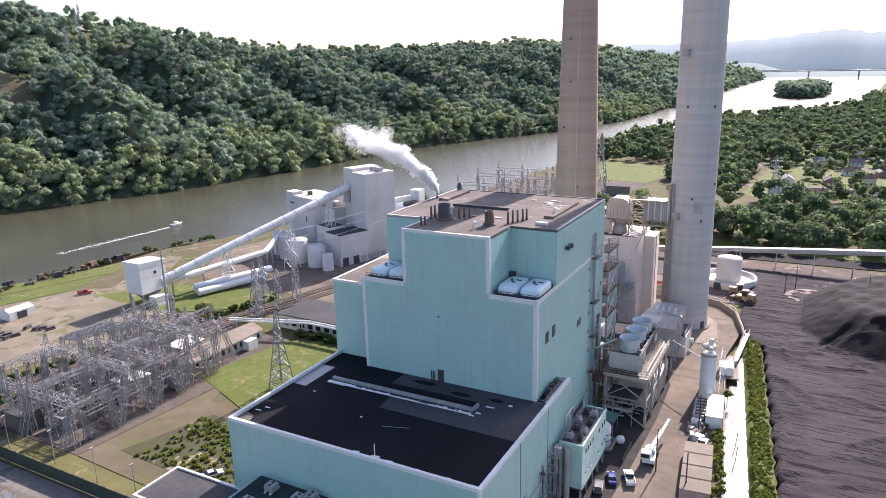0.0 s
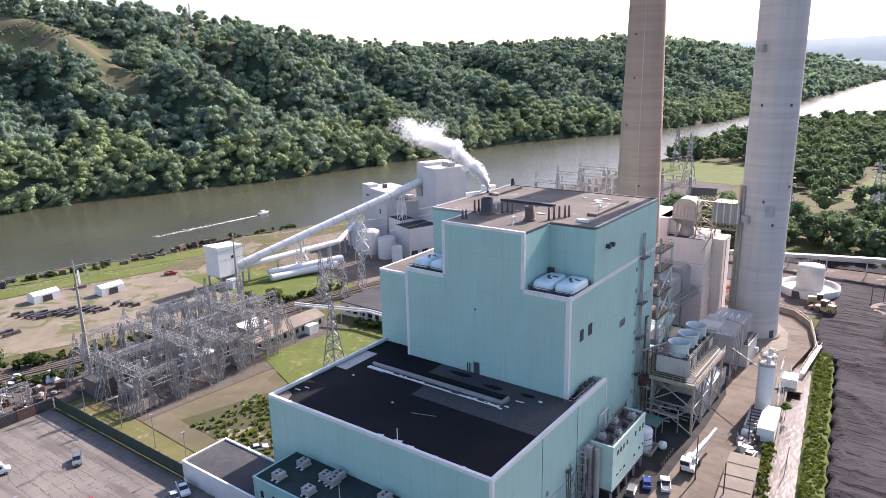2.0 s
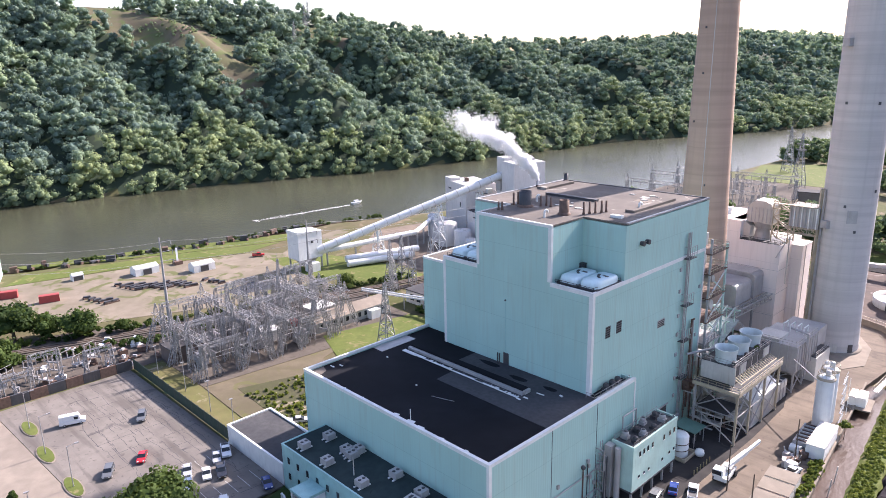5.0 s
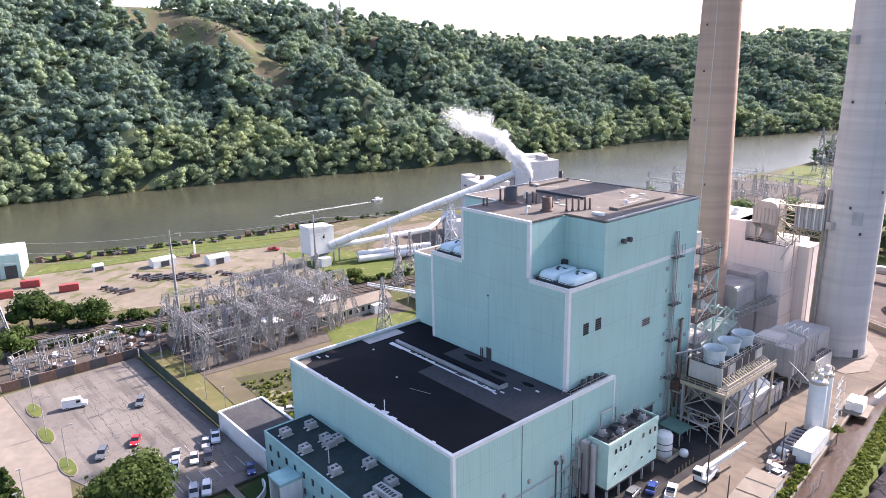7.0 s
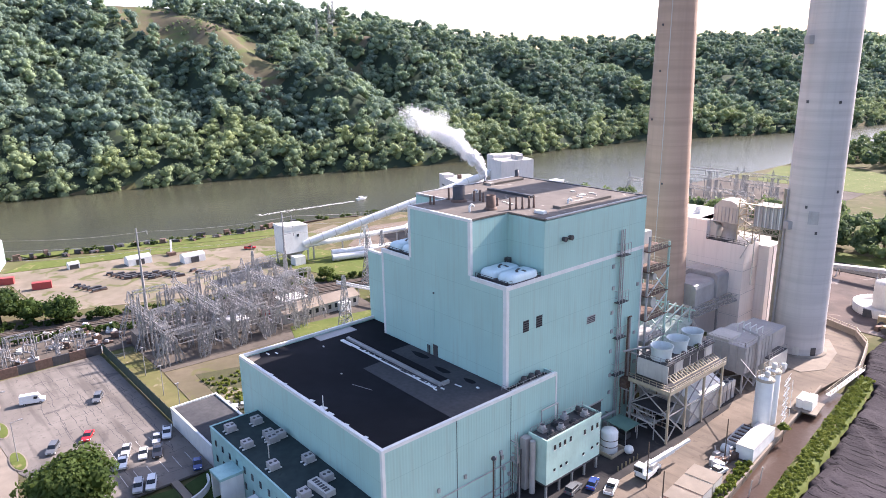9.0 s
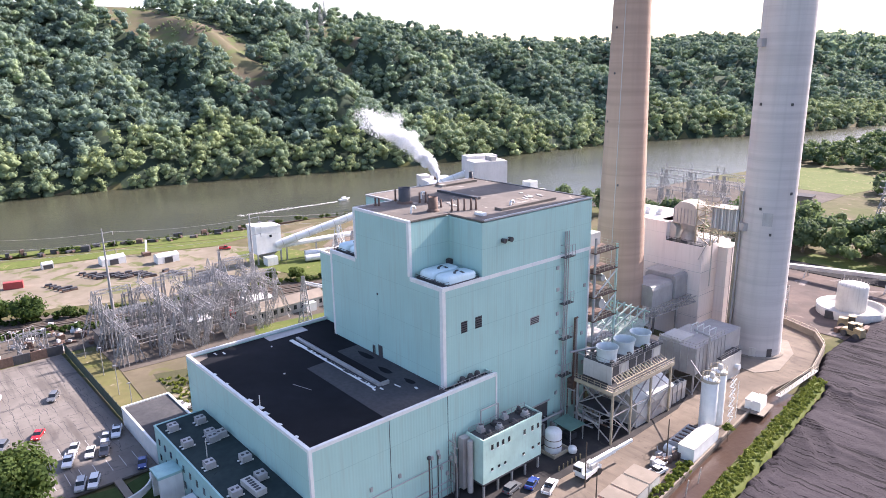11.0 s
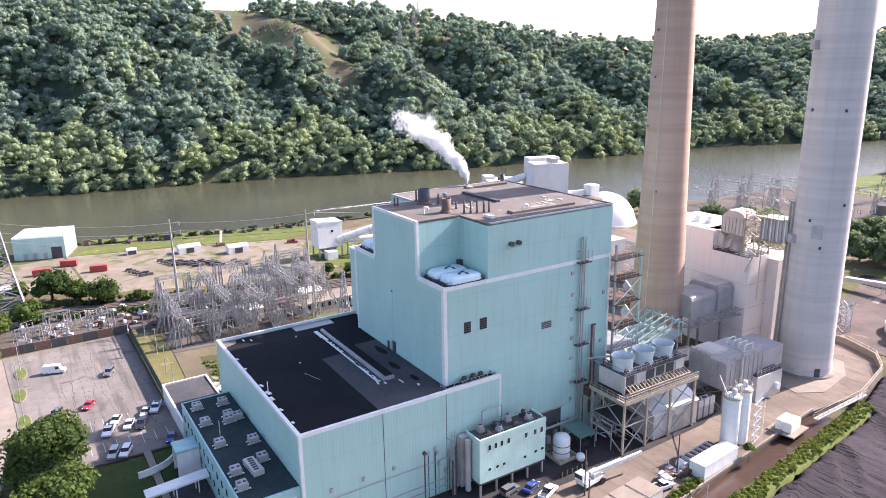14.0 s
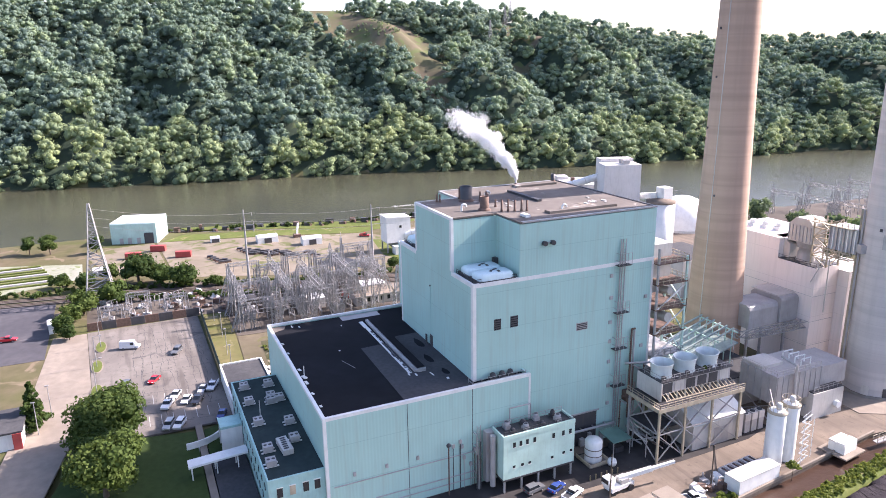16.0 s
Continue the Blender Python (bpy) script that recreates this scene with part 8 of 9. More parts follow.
def vehicle(x, y, z, turn, colour, kind, label):
    """Car, pickup or van, nose along its own +x."""
    names = {"car": "car", "suv": "car", "pickup": "pickup_truck", "van": "van"}
    ob = thing(names[kind], label, names[kind].replace("_", " "))
    body = {"car": [(-2.25, 0.35), (2.2, 0.32), (2.25, 0.7), (1.0, 0.92), (-2.1, 0.98), (-2.28, 0.75)],
            "suv": [(-2.3, 0.4), (2.25, 0.38), (2.3, 0.85), (1.1, 1.08), (-2.28, 1.1)],
            "pickup": [(-2.75, 0.5), (2.65, 0.48), (2.7, 0.95), (1.3, 1.15), (-2.75, 1.12)],
            "van": [(-2.9, 0.45), (2.85, 0.42), (2.9, 1.0), (2.0, 1.3), (-2.9, 1.3)]}[kind]
    top = {"car": [(-1.75, 0.94), (0.95, 0.92), (0.25, 1.42), (-1.1, 1.44)], "suv": [(-2.2, 1.08), (1.0, 1.06), (0.4, 1.68), (-2.0, 1.72)],
           "pickup": [(-0.7, 1.12), (1.2, 1.12), (0.65, 1.78), (-0.55, 1.8)], "van": [(-2.9, 1.3), (1.95, 1.28), (1.4, 2.45), (-2.85, 2.5)]}[kind]
    w = {"car": 0.89, "suv": 0.95, "pickup": 1.0, "van": 1.05}[kind]
    part("body", extrude_profile(body, w), CAR[colour], ob)
    part("cabin", extrude_profile(top, w * 0.97, 0.86), CAR[colour] if kind == "van" else M_GLASS, ob, "tinted window band")
    roof = [(a * 0.97, b + 0.012) for a, b in top if b > 1.35]
    x0, x1, zt = min(a for a, _ in roof), max(a for a, _ in roof), max(b for _, b in roof)
    part("roof_panel", Geo().box(x0, -w * 0.8, zt - 0.05, x1, w * 0.8, zt + 0.025), CAR[colour], ob)
    if kind == "van":
        part("windscreen", Geo().beam((1.72, 0, 1.4), (1.5, 0, 2.2), 1.7, 0.1), M_GLASS, ob)
        for s in (-1, 1):
            part("window", Geo().box(0.4, s * w * 0.9 - 0.06, 1.5, 1.3, s * w * 0.9 + 0.06, 2.1), M_GLASS, ob)
    if kind == "pickup":
        part("bed", Geo().box(-2.65, -0.8, 1.1, -0.8, 0.8, 1.14), M_DARKSTEEL, ob)
        for s in (-0.92, 0.92):
            part("bed_side", Geo().box(-2.75, s - 0.08, 1.1, -0.75, s + 0.08, 1.35), CAR[colour], ob)
    L = max(a for a, _ in body)
    for s in (-0.6, 0.6):
        part("headlight", Geo().box(L - 0.16, s - 0.18, 0.62, L + 0.02, s + 0.18, 0.78), M_LAMP, ob)
        part("tail_light", Geo().box(-L - 0.05, s - 0.16, 0.7, -L + 0.1, s + 0.16, 0.86), M_TAIL, ob)
    for a in (-L * 0.62, L * 0.62):
        for s in (-1, 1):
            wl = part("wheel", Geo().pipe((a, s * (w - 0.2), 0.34), (a, s * (w + 0.02), 0.34), 0.34, n=16), M_TYRE, ob)
            part("rim", Geo().pipe((a, s * (w + 0.02), 0.34), (a, s * (w + 0.035), 0.34), 0.2, n=12), M_STEEL, wl)
    ob.matrix_basis = pose(x, y, z, 0, 0, turn) @ Matrix.Diagonal((0.9, 0.9, 0.92, 1))
    return ob


LOT = W + 0.03
for x, y, t, c, k, l in (
        (-135.0, 48.9, 72, "white", "van", "white van parked alone on the asphalt"), (-126.1, 60.6, -28, "grey", "suv", "dark grey parked car with dark windows"),
        (-108.4, 47.2, -30, "grey", "suv", "dark grey car parked in a bay"), (-109.2, 54.0, -30, "red", "car", "bright red parked car"),
        (-93.4, 56.2, -22, "white", "pickup", "white pickup parked in a row"), (-98.0, 58.3, -24, "silver", "car", "silver car parked in a row"),
        (-94.2, 60.4, -22, "white", "car", "white car parked in a row"), (-92.9, 62.8, -22, "black", "pickup", "black pickup parked in a row"),
        (-98.2, 64.5, -24, "silver", "car", "silver car beside the fence"), (-99.0, 66.9, -22, "white", "pickup", "white pickup beside the fence"),
        (-83.1, 67.0, -20, "blue", "car", "blue car in the building's shade"), (-83.0, 55.8, -22, "silver", "suv", "silver car by the lawn edge"), (-82.4, 58.0, -24, "white", "suv", "white car by the lawn edge"),
        (-156.4, 16.8, 80, "red", "pickup", "red pickup in the dark side car park"), (-101.5, 81.2, 40, "white", "pickup", "white pickup behind the annex"), (-99.0, 84.6, 60, "silver", "car", "silver car behind the annex"), (-229, 149, 60, "red", "pickup", "red truck on the dirt track")):
    vehicle(x, y, LOT, t, CAR and c, k, l)
for x, y, t, c, k, l in ((-26.5, 122.5, 112, "white", "pickup", "white pickup in the shaded yard"), (-29.6, 121.0, 112, "blue", "car", "blue car in the shaded yard"), (-15.9, 141.5, 85, "white", "pickup", "white pickup beside the containers"), (-31, 117, 100, "grey", "suv", "dark car in the shaded yard")):
    vehicle(x, y, 0.03, t, c, k, l)
crane = thing("truck_crane", "white truck crane with a lowered boom on the road", "crane", (-24.2, 133, 0))
part("chassis", Geo().at((-24.6, 131.6, 0.8), (2.4, 5.6, 0.8), 6), M_WHITE, crane)
part("cab", Geo().at((-24.9, 129.4, 1.6), (1.9, 1.7, 1.5), 6), M_WHITE, crane)
part("window", Geo().at((-24.95, 128.6, 2.1), (1.7, 0.3, 0.8), 6), M_GLASS, crane)
part("turret", Geo().at((-24.5, 132.2, 1.6), (1.8, 2.0, 1.0), 6), M_STEEL, crane)
part("boom", Geo().beam((-24.4, 131.2, 2.6), (-23.6, 138.5, 3.2), 0.75, 0.8), M_WHITE, crane)
part("boom_tip", Geo().beam((-23.6, 138.5, 3.2), (-23.2, 143.6, 3.5), 0.5, 0.55), M_WHITE, crane)
for dy in (-1.9, 1.9):
    for s in (-1.1, 1.1):
        part("wheel", Geo().pipe((-24.6 + s - 0.25, 131.6 + dy, 0.65), (-24.6 + s + 0.25, 131.6 + dy, 0.65), 0.65, n=16), M_TYRE, crane)
for x, y in ((-14.6, 136.2), (-14.1, 131.6), (-13.6, 127.0), (-13.1, 122.4)):
    c = thing("site_container", "low tan-pink container with a pale stained roof", "container", (x, y, 0), "containers beside the ditch")
    part("body", Geo().at((x - 1.2, y, 0.1), (5.4, 4.0, 2.4), 6), plain("salmon paint", (0.52, 0.36, 0.29), 0.7, dirt=0.3) if y < 130 else M_CREAM, c)
    part("roof", Geo().at((x - 1.2, y, 2.5), (5.5, 4.1, 0.1), 6), M_CONC, c)
    part("base", Geo().at((x - 1.2, y, 0), (5.0, 3.6, 0.1), 6), M_DARKSTEEL, c)
for i in range(12):
    x, y = -18 + rs.uniform(-1.2, 2.0), 143 + rs.uniform(0, 8)
    s = thing("site_gear", "dark machine part beside the road", "machine part", (x, y, 0), "gear beside the road")
    part("body", Geo().at((x, y, 0), (rs.uniform(0.6, 1.6), rs.uniform(0.6, 1.8), rs.uniform(0.5, 1.6)), rs.uniform(0, 90)), rs.choice((M_DARKSTEEL, M_STEEL, M_WHITE, M_RUSTY)), s)
    part("pipe", Geo().pipe((x, y, 0.1), (x + rs.uniform(-1, 1), y + rs.uniform(-1, 1), rs.uniform(1, 2.4)), 0.12, n=8), M_STEEL, s)
for x, y, h in ((-17.5, 147.5, 9.0), (-22.6, 128.0, 9.5), (-16.0, 122.5, 9.0)):
    p = thing("road_pole", "slim dark wooden pole beside the road", "pole", (x, y, 0))
    part("shaft", Geo().pipe((x, y, 0), (x, y, h), 0.15, 0.1, 8), M_BARK, p)
for i in range(6):
    p = thing("bollard", "short yellow painted steel bollard", "bollard", (-29.5, 128.5 + i * 1.4, 0), "bollards by the yard")
    part("post", Geo().pipe((-29.3, 128.5 + i * 1.3, 0), (-29.3, 128.5 + i * 1.3, 1.1), 0.13, n=8), M_YELLOW, p)

# ---------------------------------------------------------------- car park fittings
M_FENCE = plain("dark green fence sheet", (0.035, 0.06, 0.04), 0.7, dirt=0.3)
fence = thing("green_fence", "dark green screened fence behind the car park", "fence", (-130, 70, W))
for i in range(17):
    x = -154.4 + i * 3.1
    part("panel", Geo().box(x + 0.05, 69.75, W + 0.05, x + 3.05, 69.85, W + 2.9), M_FENCE, fence)
    part("post", Geo().beam((x, 69.8, W - 0.2), (x, 69.8, W + 3.1), 0.14), M_DARKSTEEL, fence)
dw = thing("switchyard_wall", "dark stained concrete wall beside the car park", "wall", (-154.8, 54, W), kind="structure")
for i in range(8):
    part("panel", Geo().box(-155.2, 37.6 + i * 4, W - 0.3, -154.7, 41.5 + i * 4, W + 2.5), M_DARKSTEEL if i % 2 else M_RUSTY, dw)
for x, y in ((-139.5, 41.4), (-125.3, 40.7), (-108.9, 41.0)):
    isl = thing("traffic_island", "raised grass island with a concrete kerb", "traffic island", (x, y, LOT))
    part("kerb", Geo().prism([(x + 4.4 * math.cos(a / 8 * math.pi), y + 1.5 * math.sin(a / 8 * math.pi)) for a in range(16)], LOT - 0.1, LOT + 0.16), M_CONC, isl)
    part("grass", Geo().prism([(x + 4.1 * math.cos(a / 8 * math.pi), y + 1.25 * math.sin(a / 8 * math.pi)) for a in range(16)], LOT + 0.16, LOT + 0.22), M_GRASS, isl)
    lp = thing("lamp_post", "slim grey car park lamp post", "lamp post", (x, y, LOT + 0.2), "lamp posts of the car park")
    part("shaft", Geo().pipe((x, y, LOT + 0.2), (x, y, LOT + 8.6), 0.11, 0.07, 8), M_GALV, lp)
    part("arm", Geo().beam((x, y, LOT + 8.5), (x, y + 1.6, LOT + 8.7), 0.08), M_GALV, lp)
    part("head", Geo().box(x - 0.18, y + 1.4, LOT + 8.6, x + 0.18, y + 2.1, LOT + 8.75), M_GALV, lp)
for x, y in ((-147, 73), (-132, 73.5), (-118, 73), (-106, 72.5), (-100, 32), (-92, 30)):
    lp = thing("lamp_post", "slim grey lamp post on the verge", "lamp post", (x, y, W))
    part("shaft", Geo().pipe((x, y, W - 0.2), (x, y, W + 7.6), 0.11, 0.07, 8), M_GALV, lp)
    part("head", Geo().box(x - 0.18, y - 0.5, W + 7.55, x + 0.18, y + 0.3, W + 7.7), M_GALV, lp)
M_LINE = plain("worn white line paint", (0.5, 0.49, 0.46), 0.8, dirt=0.4, scale=2)
for i in range(16):
    bl = solo("bay_line", Geo().box(-101 + 0.0, 48.0 + i * 2.6 - 20 * (i > 7), LOT, -96, 48.12 + i * 2.6 - 20 * (i > 7), LOT + 0.004) if i <= 7 else Geo().box(-90, 49.5 + (i - 8) * 2.5, LOT, -85, 49.62 + (i - 8) * 2.5, LOT + 0.004), M_LINE, "worn white parking bay line", "road marking", "bay lines", kind="structure")
for i in range(15):
    solo("bay_line", Geo().box(-180 + i * 2.7, 5, W + 0.025, -179.85 + i * 2.7, 10.5, W + 0.03), M_LINE, "white parking bay line on dark asphalt", "road marking", "bay lines", kind="structure")
ck = Geo()
cr = random.Random(31)
for i in range(34):
    along = i % 3 > 0
    x, y = (cr.uniform(-152, -110), 49.5 + 18.5 * (i // 3) / 11) if along else (-151 + 68 * i / 34, 49.2)
    a = (0.0 if along else math.pi / 2) + cr.gauss(0, 0.03)
    for k in range(cr.randint(14, 34)):
        b = a + cr.gauss(0, 0.13)
        nx_, ny_ = x + 1.2 * math.cos(b), y + 1.2 * math.sin(b)
        if not (-152 < nx_ < -82 and 49 < ny_ < 68.5):
            break
        if cr.random() < 0.85:
            ck.beam((x, y, LOT), (nx_, ny_, LOT), cr.uniform(0.05, 0.11), 0.008)
        x, y = nx_, ny_
solo("sealed_cracks", ck, M_ROOFGREY, "dark sealed cracks across the asphalt", "crack", kind="stuff")

# ---------------------------------------------------------------- trees near the plant


def tree(x, y, z, r, h, seed, label, material=None, cards=900, name="tree", fine=0.36):
    ob = thing(name, label, "tree", (x, y, z))
    rt_ = random.Random(seed)
    part("trunk", Geo().pipe((x, y, z - 0.4), (x, y, z + h * 0.55), r * 0.07, r * 0.035, 8), M_BARK, ob)
    for i in range(6):
        a = i * 1.05 + rt_.random()
        zz = z + h * rt_.uniform(0.22, 0.45)
        part("limb", Geo().pipe((x, y, zz), (x + r * 0.6 * math.cos(a), y + r * 0.6 * math.sin(a), zz + h * 0.25), r * 0.03, r * 0.012, 6), M_BARK, ob)
    foliage("crown", [(x, y, z)], [r], [h], material or M_LEAF2, cards, 22, fine, seed, ob, low=0.12)
    return ob


tree(-79.0, 44.4, W, 8.0, 12.5, 101, "broad dark green tree at the car park's edge", M_LEAF2, 9000, fine=0.27)
tree(-60.8, 43.6, W, 8.0, 11.5, 102, "broad yellow-green tree beside the lawn", M_LEAF2, 9000, fine=0.27)
tree(-69.5, 42.6, W, 5.2, 9.0, 103, "smaller yellow-green tree beside the lawn", M_LEAF2, 6000, fine=0.27)
spr = thing("spruce_tree", "dark conical spruce beside the lane", "tree", (-95.6, 29.2, W))
part("trunk", Geo().pipe((-95.6, 29.2, W - 0.3), (-95.6, 29.2, W + 10.5), 0.25, 0.06, 8), M_BARK, spr)
sp_pts = [(-95.6 + 3.2 * (1 - k / 9) * math.cos(k * 2.4 + j * 2.09) * 0.55, 29.2 + 3.2 * (1 - k / 9) * math.sin(k * 2.4 + j * 2.09) * 0.55, W + k * 1.1) for k in range(9) for j in range(3)]
foliage("crown", sp_pts, [2.4 * (1 - k / 10) for k in range(9) for j in range(3)], [2.6] * 27, M_LEAF2, 160, 4, 0.4, 104, spr, low=0.0)
for i, (x, y, r, h) in enumerate(((-200, 53, 8.0, 10.5), (-189, 68, 6.6, 8), (-196, 61, 5.5, 7), (-180, 45, 5.5, 7.5), (-172, 36, 5.6, 8.0), (-166, 33, 3.6, 5.5), (-155, 31.5, 3.4, 6.0), (-150, 33, 2.6, 4.5), (-255, 38, 3.2, 8), (-262, 20, 4.0, 9), (-266, 12, 3.5, 8), (-170, 150, 3.2, 4.5), (-176, 143, 3.0, 4), (-200, 36, 4.2, 6.5), (-209, 44, 3.8, 6), (-184, 78, 2.8, 4.0), (-206, 28, 3.5, 5))):
    tree(x, y, W, r, h, 200 + i, "leafy green tree beside the railway" if i < 8 else "small green tree near the river yard", M_LEAF2, 1300)
sr = np.random.default_rng(41)
pts = []
for y in np.arange(34, 100, 1.3):
    pts.append((np.interp(y, [p[1] for p in TRACK], [p[0] for p in TRACK]) + sr.uniform(7, 11), y, W))
for y in np.arange(-40, 175, 1.7):
    pts.append((np.interp(y, [p[1] for p in TRACK], [p[0] for p in TRACK]) + sr.uniform(-6, -3.4), y, W))
for k in np.arange(0, 60, 1.0):
    pts.append((-132 + k * 0.9 + sr.uniform(-2, 2), 150 + sr.uniform(-1.5, 1.5) + 0.02 * k, W))
for k in range(70):
    y = sr.uniform(66, 230)
    pts.append((np.interp(y, NEAR_Y, NEAR_X) + sr.uniform(6, 9), y, W - 0.2))
tagged(foliage("trackside_bushes", pts, sr.uniform(0.8, 2.0, len(pts)), sr.uniform(0.9, 2.4, len(pts)), M_LEAF2, 80, 4, 0.5, 42, low=0.0), "green bushes and weeds along the railway and bank", "bushes", kind="stuff")
wr = np.random.default_rng(43)
pts = [(x, y, land_z(x, y)) for x, y in zip(wr.uniform(-215, -150, 60), wr.uniform(-45, 30, 60)) if not (-197 < x < -137 and y < 28)]
tagged(foliage("garden_hedge", pts, wr.uniform(1.2, 2.6, len(pts)), wr.uniform(1.6, 3.4, len(pts)), M_LEAF2, 80, 4, 0.55, 44, low=0.0), "green hedge bushes round the nursery field", "hedge", kind="stuff")

wd = np.random.default_rng(45)
pts = [(x, y, W + 0.08) for x, y in zip(wd.uniform(-119, -91, 300), wd.uniform(83, 101, 300))]
tagged(foliage("plot_weeds", pts, wd.uniform(0.25, 0.8, len(pts)), wd.uniform(0.2, 0.6, len(pts)), M_WEED, 30, 3, 0.4, 46, low=0.0), "low scattered weeds on the rough plot", "weeds", kind="stuff")

# ---------------------------------------------------------------- town and woods to the north
tw_ = np.random.default_rng(51)
houses = []
M_HOUSE = [plain("house siding %s" % n, c, 0.7, dirt=0.15) for n, c in (("white", (0.66, 0.65, 0.62)), ("brick", (0.30, 0.17, 0.13)), ("cream", (0.55, 0.50, 0.40)), ("grey", (0.36, 0.37, 0.38)))]
M_SHINGLE = [surface("shingle roof " + n, c, shade(c, 0.75), 1.0, 0.9, 0.03) for n, c in (("grey", (0.15, 0.15, 0.16)), ("brown", (0.16, 0.12, 0.10)), ("pale", (0.34, 0.33, 0.33)))]


def house(x, y, turn, k):
    ob = thing("house", ("white sided", "red brick", "cream sided", "grey sided")[k % 4] + " small house with a shingle gable roof", "house", (0, 0, 0), "houses of the town")
    w, d, h = 9 + k % 3, 7 + k % 2, 3.0 + 2.4 * (k % 5 == 0)
    part("wall", Geo().gable(-w / 2, -d / 2, -0.3, w / 2, d / 2, h, 2.2), M_HOUSE[k % 4], ob)
    e = 0.45
    for s in (1, -1):
        part("roof", Geo().add([(-w / 2 - e, s * (d / 2 + e), h - 0.25), (w / 2 + e, s * (d / 2 + e), h - 0.25), (w / 2 + e, 0, h + 2.3), (-w / 2 - e, 0, h + 2.3), (-w / 2 - e, s * (d / 2 + e), h - 0.05), (w / 2 + e, s * (d / 2 + e), h - 0.05), (w / 2 + e, 0, h + 2.5), (-w / 2 - e, 0, h + 2.5)],
             [(3, 2, 1, 0), (4, 5, 6, 7), (0, 1, 5, 4), (1, 2, 6, 5), (2, 3, 7, 6), (3, 0, 4, 7)]), M_SHINGLE[k % 3], ob)
    for i in range(3):
        part("window", Geo().box(-w / 2 + 1.2 + i * 2.8, -d / 2 - 0.06, 1.0, -w / 2 + 2.2 + i * 2.8, -d / 2, 2.2), M_GLASS, ob)
    part("door", Geo().box(w / 2, -0.5, 0, w / 2 + 0.06, 0.5, 2.0), M_DARKSTEEL, ob)
    part("chimney", Geo().box(w * 0.2, -0.4, h + 1.2, w * 0.2 + 0.8, 0.4, h + 3.2), M_HOUSE[1], ob)
    ob.matrix_basis = pose(x, y, 0, 0, 0, turn)


k = 0
for row in range(9):
    for col in range(8):
        x, y = -26 + col * 24 + tw_.uniform(-5, 5) + row * 9, 452 + row * 44 + tw_.uniform(-6, 6)
        if tw_.random() < 0.86:
            house(x, y, tw_.choice([8, 98, 12, 95]), k)
            houses.append((x, y))
            k += 1
for i in range(4):
    slab("town_street", [(-60, 474 + i * 88), (260, 510 + i * 88), (260, 516 + i * 88), (-60, 480 + i * 88)], -0.3, 0.03, M_ASPHALT, "narrow grey town street", "road")
slab("town_lawn", [(-40, 440), (260, 470), (330, 860), (-10, 830)], -0.3, 0.0, M_GRASS, "sunny green gardens of the town", "lawn")
slab("north_meadow", [(-160, 456), (-96, 452), (-86, 512), (-140, 548), (-175, 520)], W - 0.4, W + 0.03, M_GRASS, "sunny green meadow beside the river", "lawn")
slab("east_lawn", [(-70, 309), (160, 317), (160, 330), (-70, 324)], -0.3, 0.05, M_GRASS, "strip of sunny grass behind the conveyor", "lawn")
cand = []
for i in range(12000):
    x, y = tw_.uniform(-190, 420), 318 + tw_.random() ** 1.3 * 1250
    near = np.interp(y, NEAR_Y, NEAR_X)
    if x < near + 8:
        continue
    ok = True
    if 455 < y < 545 and x < -90:
        ok = False
    if -195 < x < -92 and 322 < y < 456:
        ok = False
    if y > 440 and -40 < x < 300 and y < 850:
        ok = tw_.random() < (0.12 if y < 545 else 0.5) and min((math.hypot(x - a, y - b) for a, b in houses), default=99) > 9
    if y < 440 and x > -92:
        ok = tw_.random() < 0.85
    if -30 < x < 95 and 405 < y < 575:
        ok = tw_.random() < 0.08 and min((math.hypot(x - a, y - b) for a, b in houses), default=99) > 12
    if -110 < x < -25 and 352 < y < 452:
        ok = tw_.random() < 0.04
    if x > 170 and y < 600:
        ok = False
    if ok:
        cand.append((x, y, float(land_z(x, y)) - 0.3))
taken, grid = [], {}
for p in cand:
    c = (int(p[0] // 8.5), int(p[1] // 8.5))
    if grid.get(c):
        continue
    grid[c] = 1
    taken.append(p)
front = [p for p in taken if p[1] < 400]
rest = [p for p in taken if p[1] >= 400]
for i, p in enumerate(front[:26]):
    r = tw_.uniform(4.5, 8.0)
    tree(p[0], p[1], p[2], r, r * tw_.uniform(1.7, 2.2), 300 + i, "large green broadleaf tree behind the conveyor", M_LEAFTOWN, 900, fine=0.5)
for pts_, nm, n, sd in ((front[26:], "conveyor_woods", 320, 61), (rest, "town_trees", 130, 62)):
    rad = tw_.uniform(4.6, 8.6, len(pts_))
    tagged(foliage(nm, pts_, rad, rad * tw_.uniform(1.6, 2.3, len(pts_)), M_LEAFTOWN, n, 7, 0.6, sd, low=0.02), "green broadleaf trees between houses and river" if nm == "town_trees" else "green broadleaf trees behind the conveyor", "trees", kind="stuff")

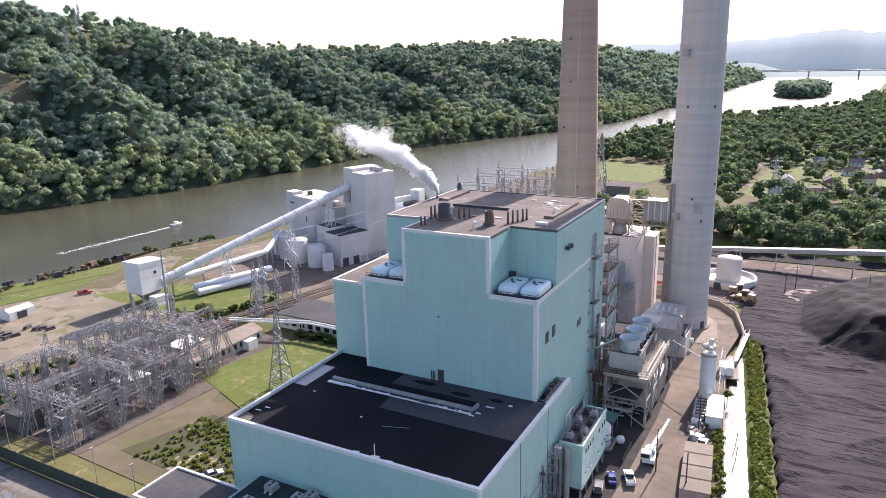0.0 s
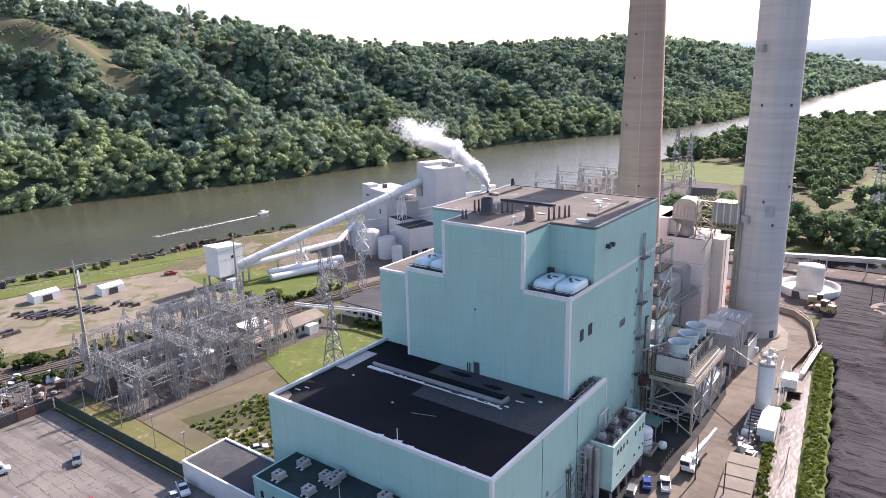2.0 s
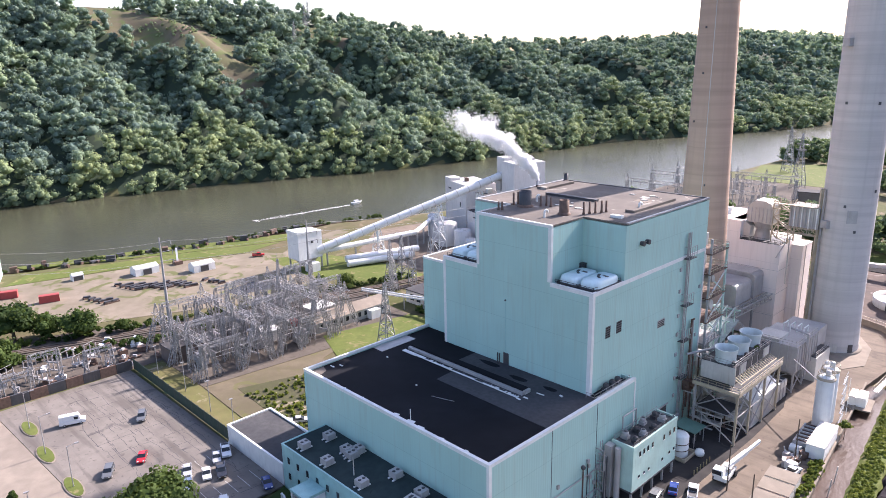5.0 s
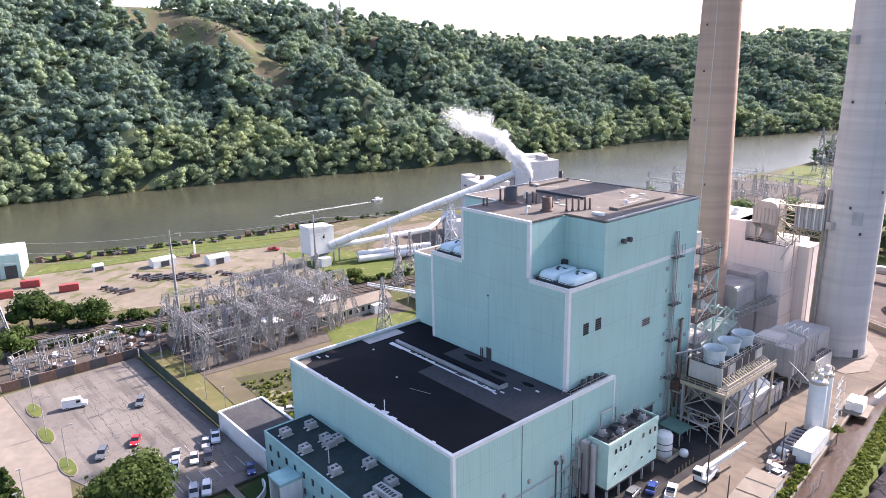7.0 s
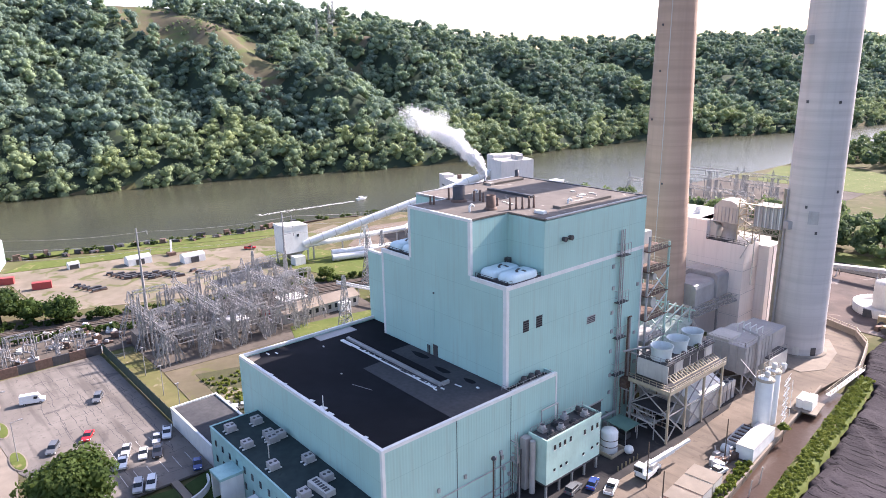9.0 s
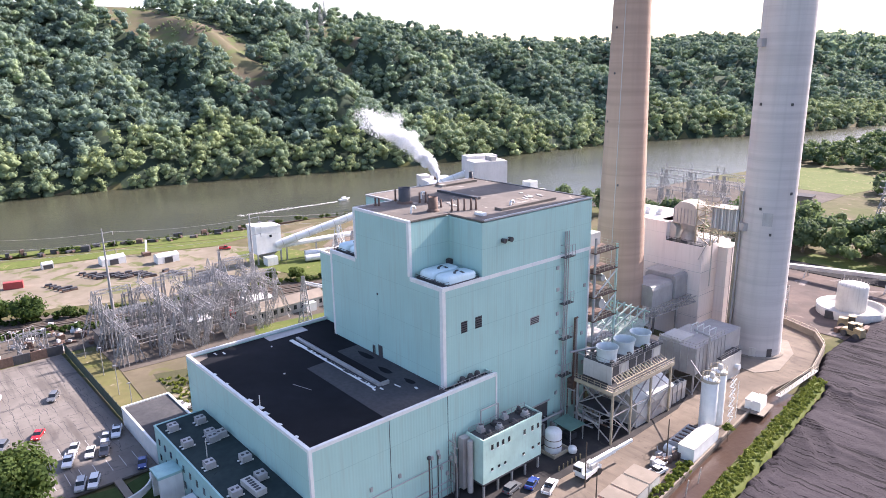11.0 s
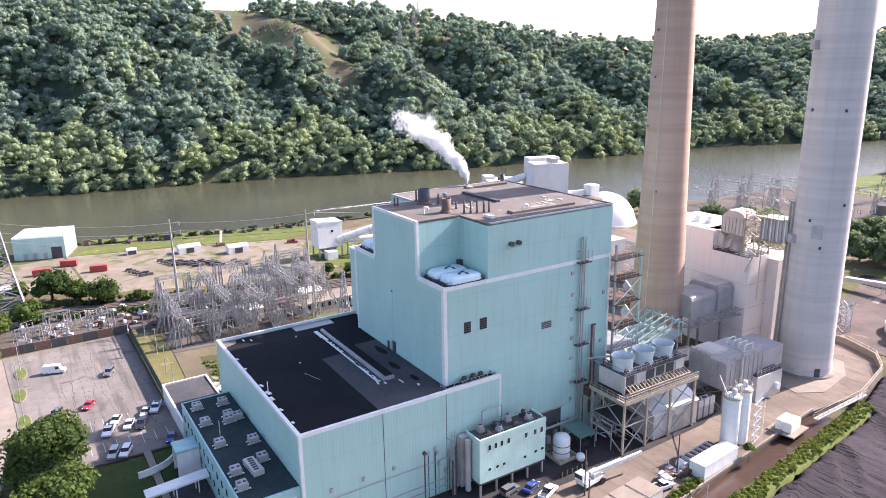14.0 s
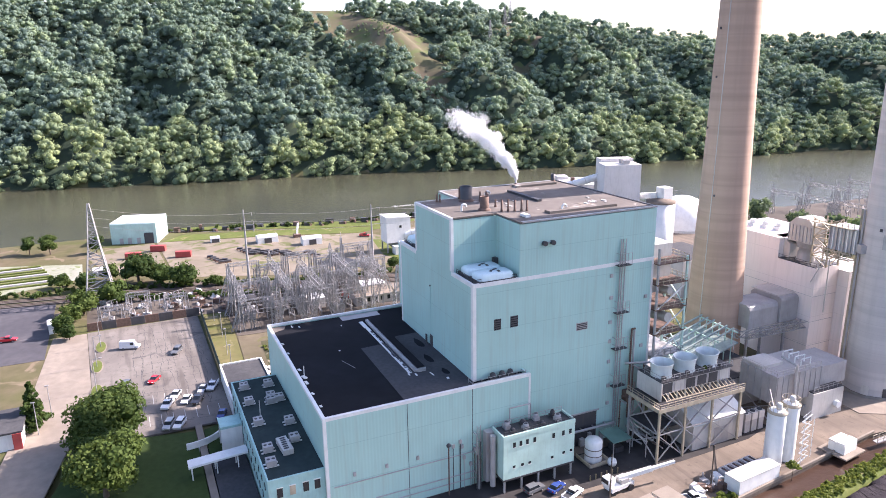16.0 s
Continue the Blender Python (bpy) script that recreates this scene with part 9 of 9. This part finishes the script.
# ---------------------------------------------------------------- distance
ring = [(-46 + 52 * math.cos(a) + 6 * math.sin(3 * a), 1690 + 185 * math.sin(a)) for a in [i * 2 * math.pi / 36 for i in range(36)]]
slab("river_island", ring, WATER - 2, WATER + 1.0, M_GROUND, "low wooded island in the river", "island")
ip = []
for i in range(420):
    a, q = tw_.uniform(0, 6.28), math.sqrt(tw_.random()) * 0.95
    ip.append((-46 + 50 * q * math.cos(a), 1690 + 180 * q * math.sin(a), WATER + 0.6))
rad = tw_.uniform(9, 14, len(ip))
tagged(foliage("island_woods", ip, rad, rad * 2.1, M_LEAF, 40, 4, 1.2, 63, low=0.0), "dense trees on the river island", "trees", kind="stuff")
bridge = thing("river_bridge", "long grey girder bridge across the far river", "bridge", (0, 2600, 0))
part("deck", Geo().box(-560, 2596, 24.5, 1300, 2606, 27.5), M_STEEL, bridge)
part("rail", Geo().box(-560, 2596, 28.0, 1300, 2596.6, 30.0), M_STEEL, bridge)
for i in range(13):
    x = -480 + i * 140
    part("pier", Geo().box(x - 2, 2597, WATER - 3, x + 2, 2605, 24.5), M_CONC, bridge)


def haze_hill(name, c, y, pts, depth, label):
    """A far ridge; distance haze is put into its pale blue colour and a faint glow."""
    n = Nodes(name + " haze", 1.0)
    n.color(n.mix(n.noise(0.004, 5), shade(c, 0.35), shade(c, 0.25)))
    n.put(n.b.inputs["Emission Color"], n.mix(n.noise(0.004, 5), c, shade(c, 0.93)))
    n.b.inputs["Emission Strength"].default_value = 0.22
    g = Geo()
    rows = []
    for i in range(len(pts) * 8 - 7):
        x = np.interp(i / 8, range(len(pts)), [p[0] for p in pts])
        z = np.interp(i / 8, range(len(pts)), [p[1] for p in pts]) * (1 + 0.02 * math.sin(i * 1.7) + 0.015 * math.sin(i * 0.6))
        rows.append([(x, y, -4), (x, y + depth * 0.4, z * 0.55), (x, y + depth, z), (x, y + depth * 2, z * 0.8)])
    v = [p for r in rows for p in r]
    g.add(v, [(i * 4 + k, (i + 1) * 4 + k, (i + 1) * 4 + k + 1, i * 4 + k + 1) for i in range(len(rows) - 1) for k in range(3)], True)
    tagged(new("backdrop", g.mesh("backdrop", n.m)), label, "far hills", kind="structure")


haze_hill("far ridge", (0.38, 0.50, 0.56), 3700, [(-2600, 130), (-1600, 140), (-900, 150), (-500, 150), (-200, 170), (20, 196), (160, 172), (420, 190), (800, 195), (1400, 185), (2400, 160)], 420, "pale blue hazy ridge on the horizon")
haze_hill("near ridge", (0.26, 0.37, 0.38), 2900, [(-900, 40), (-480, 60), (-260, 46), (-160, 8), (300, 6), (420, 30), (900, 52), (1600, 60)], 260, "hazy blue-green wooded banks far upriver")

blk_h = thing("hilltop_block", "long white flat building on the hill's crest", "building", (0, 0, 0))
hx, hy = -700.0, 690.0
hz = float(land_z(hx, hy))
part("wall", Geo().at((hx, hy, hz), (14, 44, 22), 20), M_CREAM, blk_h)
for i in range(10):
    part("window", Geo().at((hx + 7.2 + 0.0 * i - math.sin(radians(20)) * (i - 4.5) * 4, hy + math.cos(radians(20)) * (i - 4.5) * 4 + 2.4, hz + 16), (0.6, 2.2, 2.6), 20), M_GLASS, blk_h)

# white house and roofs beside the lane
wh2 = thing("lane_house", "low white building with a grey roof beside the lane", "building", (-91, 17, W))
part("wall", Geo().box(-99, 0, W - 0.3, -87.6, 27.5, W + 3.6), M_WHITE, wh2)
part("roof", Geo().box(-99.4, -0.4, W + 3.6, -87.2, 27.9, W + 4.0), M_ROOFGREY, wh2)
part("end_wall", Geo().box(-87.6, 26.0, W, -87.0, 27.6, W + 3.6), M_RED, wh2, "red brick end wall")
hut2 = thing("gate_hut", "small white gate hut beside the car park", "hut", (-160, 29, W))
part("wall", Geo().at((-160, 29, W), (5, 4, 2.8), 5), M_WHITE, hut2)
part("roof", Geo().at((-160, 29, W + 2.8), (5.4, 4.4, 0.2), 5), M_WHITE, hut2)

# ---------------------------------------------------------------- steam
M_STEAM = Nodes("white steam", 1.0)
M_STEAM.color((0.9, 0.9, 0.9))
st_tr = M_STEAM.t.nodes.new("ShaderNodeBsdfTranslucent")
st_tr.inputs["Color"].default_value = (0.95, 0.95, 0.95, 1)
st_mx = M_STEAM.t.nodes.new("ShaderNodeMixShader")
st_mx.inputs[0].default_value = 0.5
M_STEAM.t.links.new(M_STEAM.b.outputs[0], st_mx.inputs[1])
M_STEAM.t.links.new(st_tr.outputs[0], st_mx.inputs[2])
M_STEAM.t.links.new(st_mx.outputs[0], M_STEAM.t.nodes["Material Output"].inputs["Surface"])
sm = np.random.default_rng(71)
path = np.array([(-77.0, 139.0, 51.4), (-78.4, 138.5, 54.0), (-82.0, 137.5, 57.4), (-86.5, 136.0, 60.0), (-91.0, 134.5, 62.6), (-97.0, 133.0, 64.8)])
quads = []
puffs = []
for i in range(90):
    k = i / 89
    c = np.array([np.interp(k * 5, range(6), path[:, a]) for a in range(3)]) + sm.normal(size=3) * (0.15 + 1.25 * k)
    puffs.append((c, (0.4 + 2.3 * k ** 0.8) * sm.uniform(0.5, 1.15), k))
for c, r, k in puffs:
    n = int(900 * min(1.0, 1.3 - k * 1.2)) + 60
    d = sm.normal(size=(n, 3))
    d /= np.linalg.norm(d, axis=1, keepdims=True)
    p = c + d * (r * np.clip(sm.normal(0.72, 0.24, (n, 1)), 0, 1.35))
    for q in p:
        t, b = sm.normal(size=3), sm.normal(size=3)
        s = sm.uniform(0.05, 0.16)
        t, b = t / np.linalg.norm(t) * s, b / np.linalg.norm(b) * s
        quads.append((q - t, q + b, q + t, q - b))
sv = np.array(quads).reshape(-1, 3)
me = bpy.data.meshes.new("steam_plume")
me.from_pydata(sv.tolist(), [], np.arange(len(sv)).reshape(-1, 4).tolist())
me.materials.append(M_STEAM.m)
tagged(new("steam_plume", me), "white billowing steam plume drifting from the roof vent", "steam", kind="stuff")
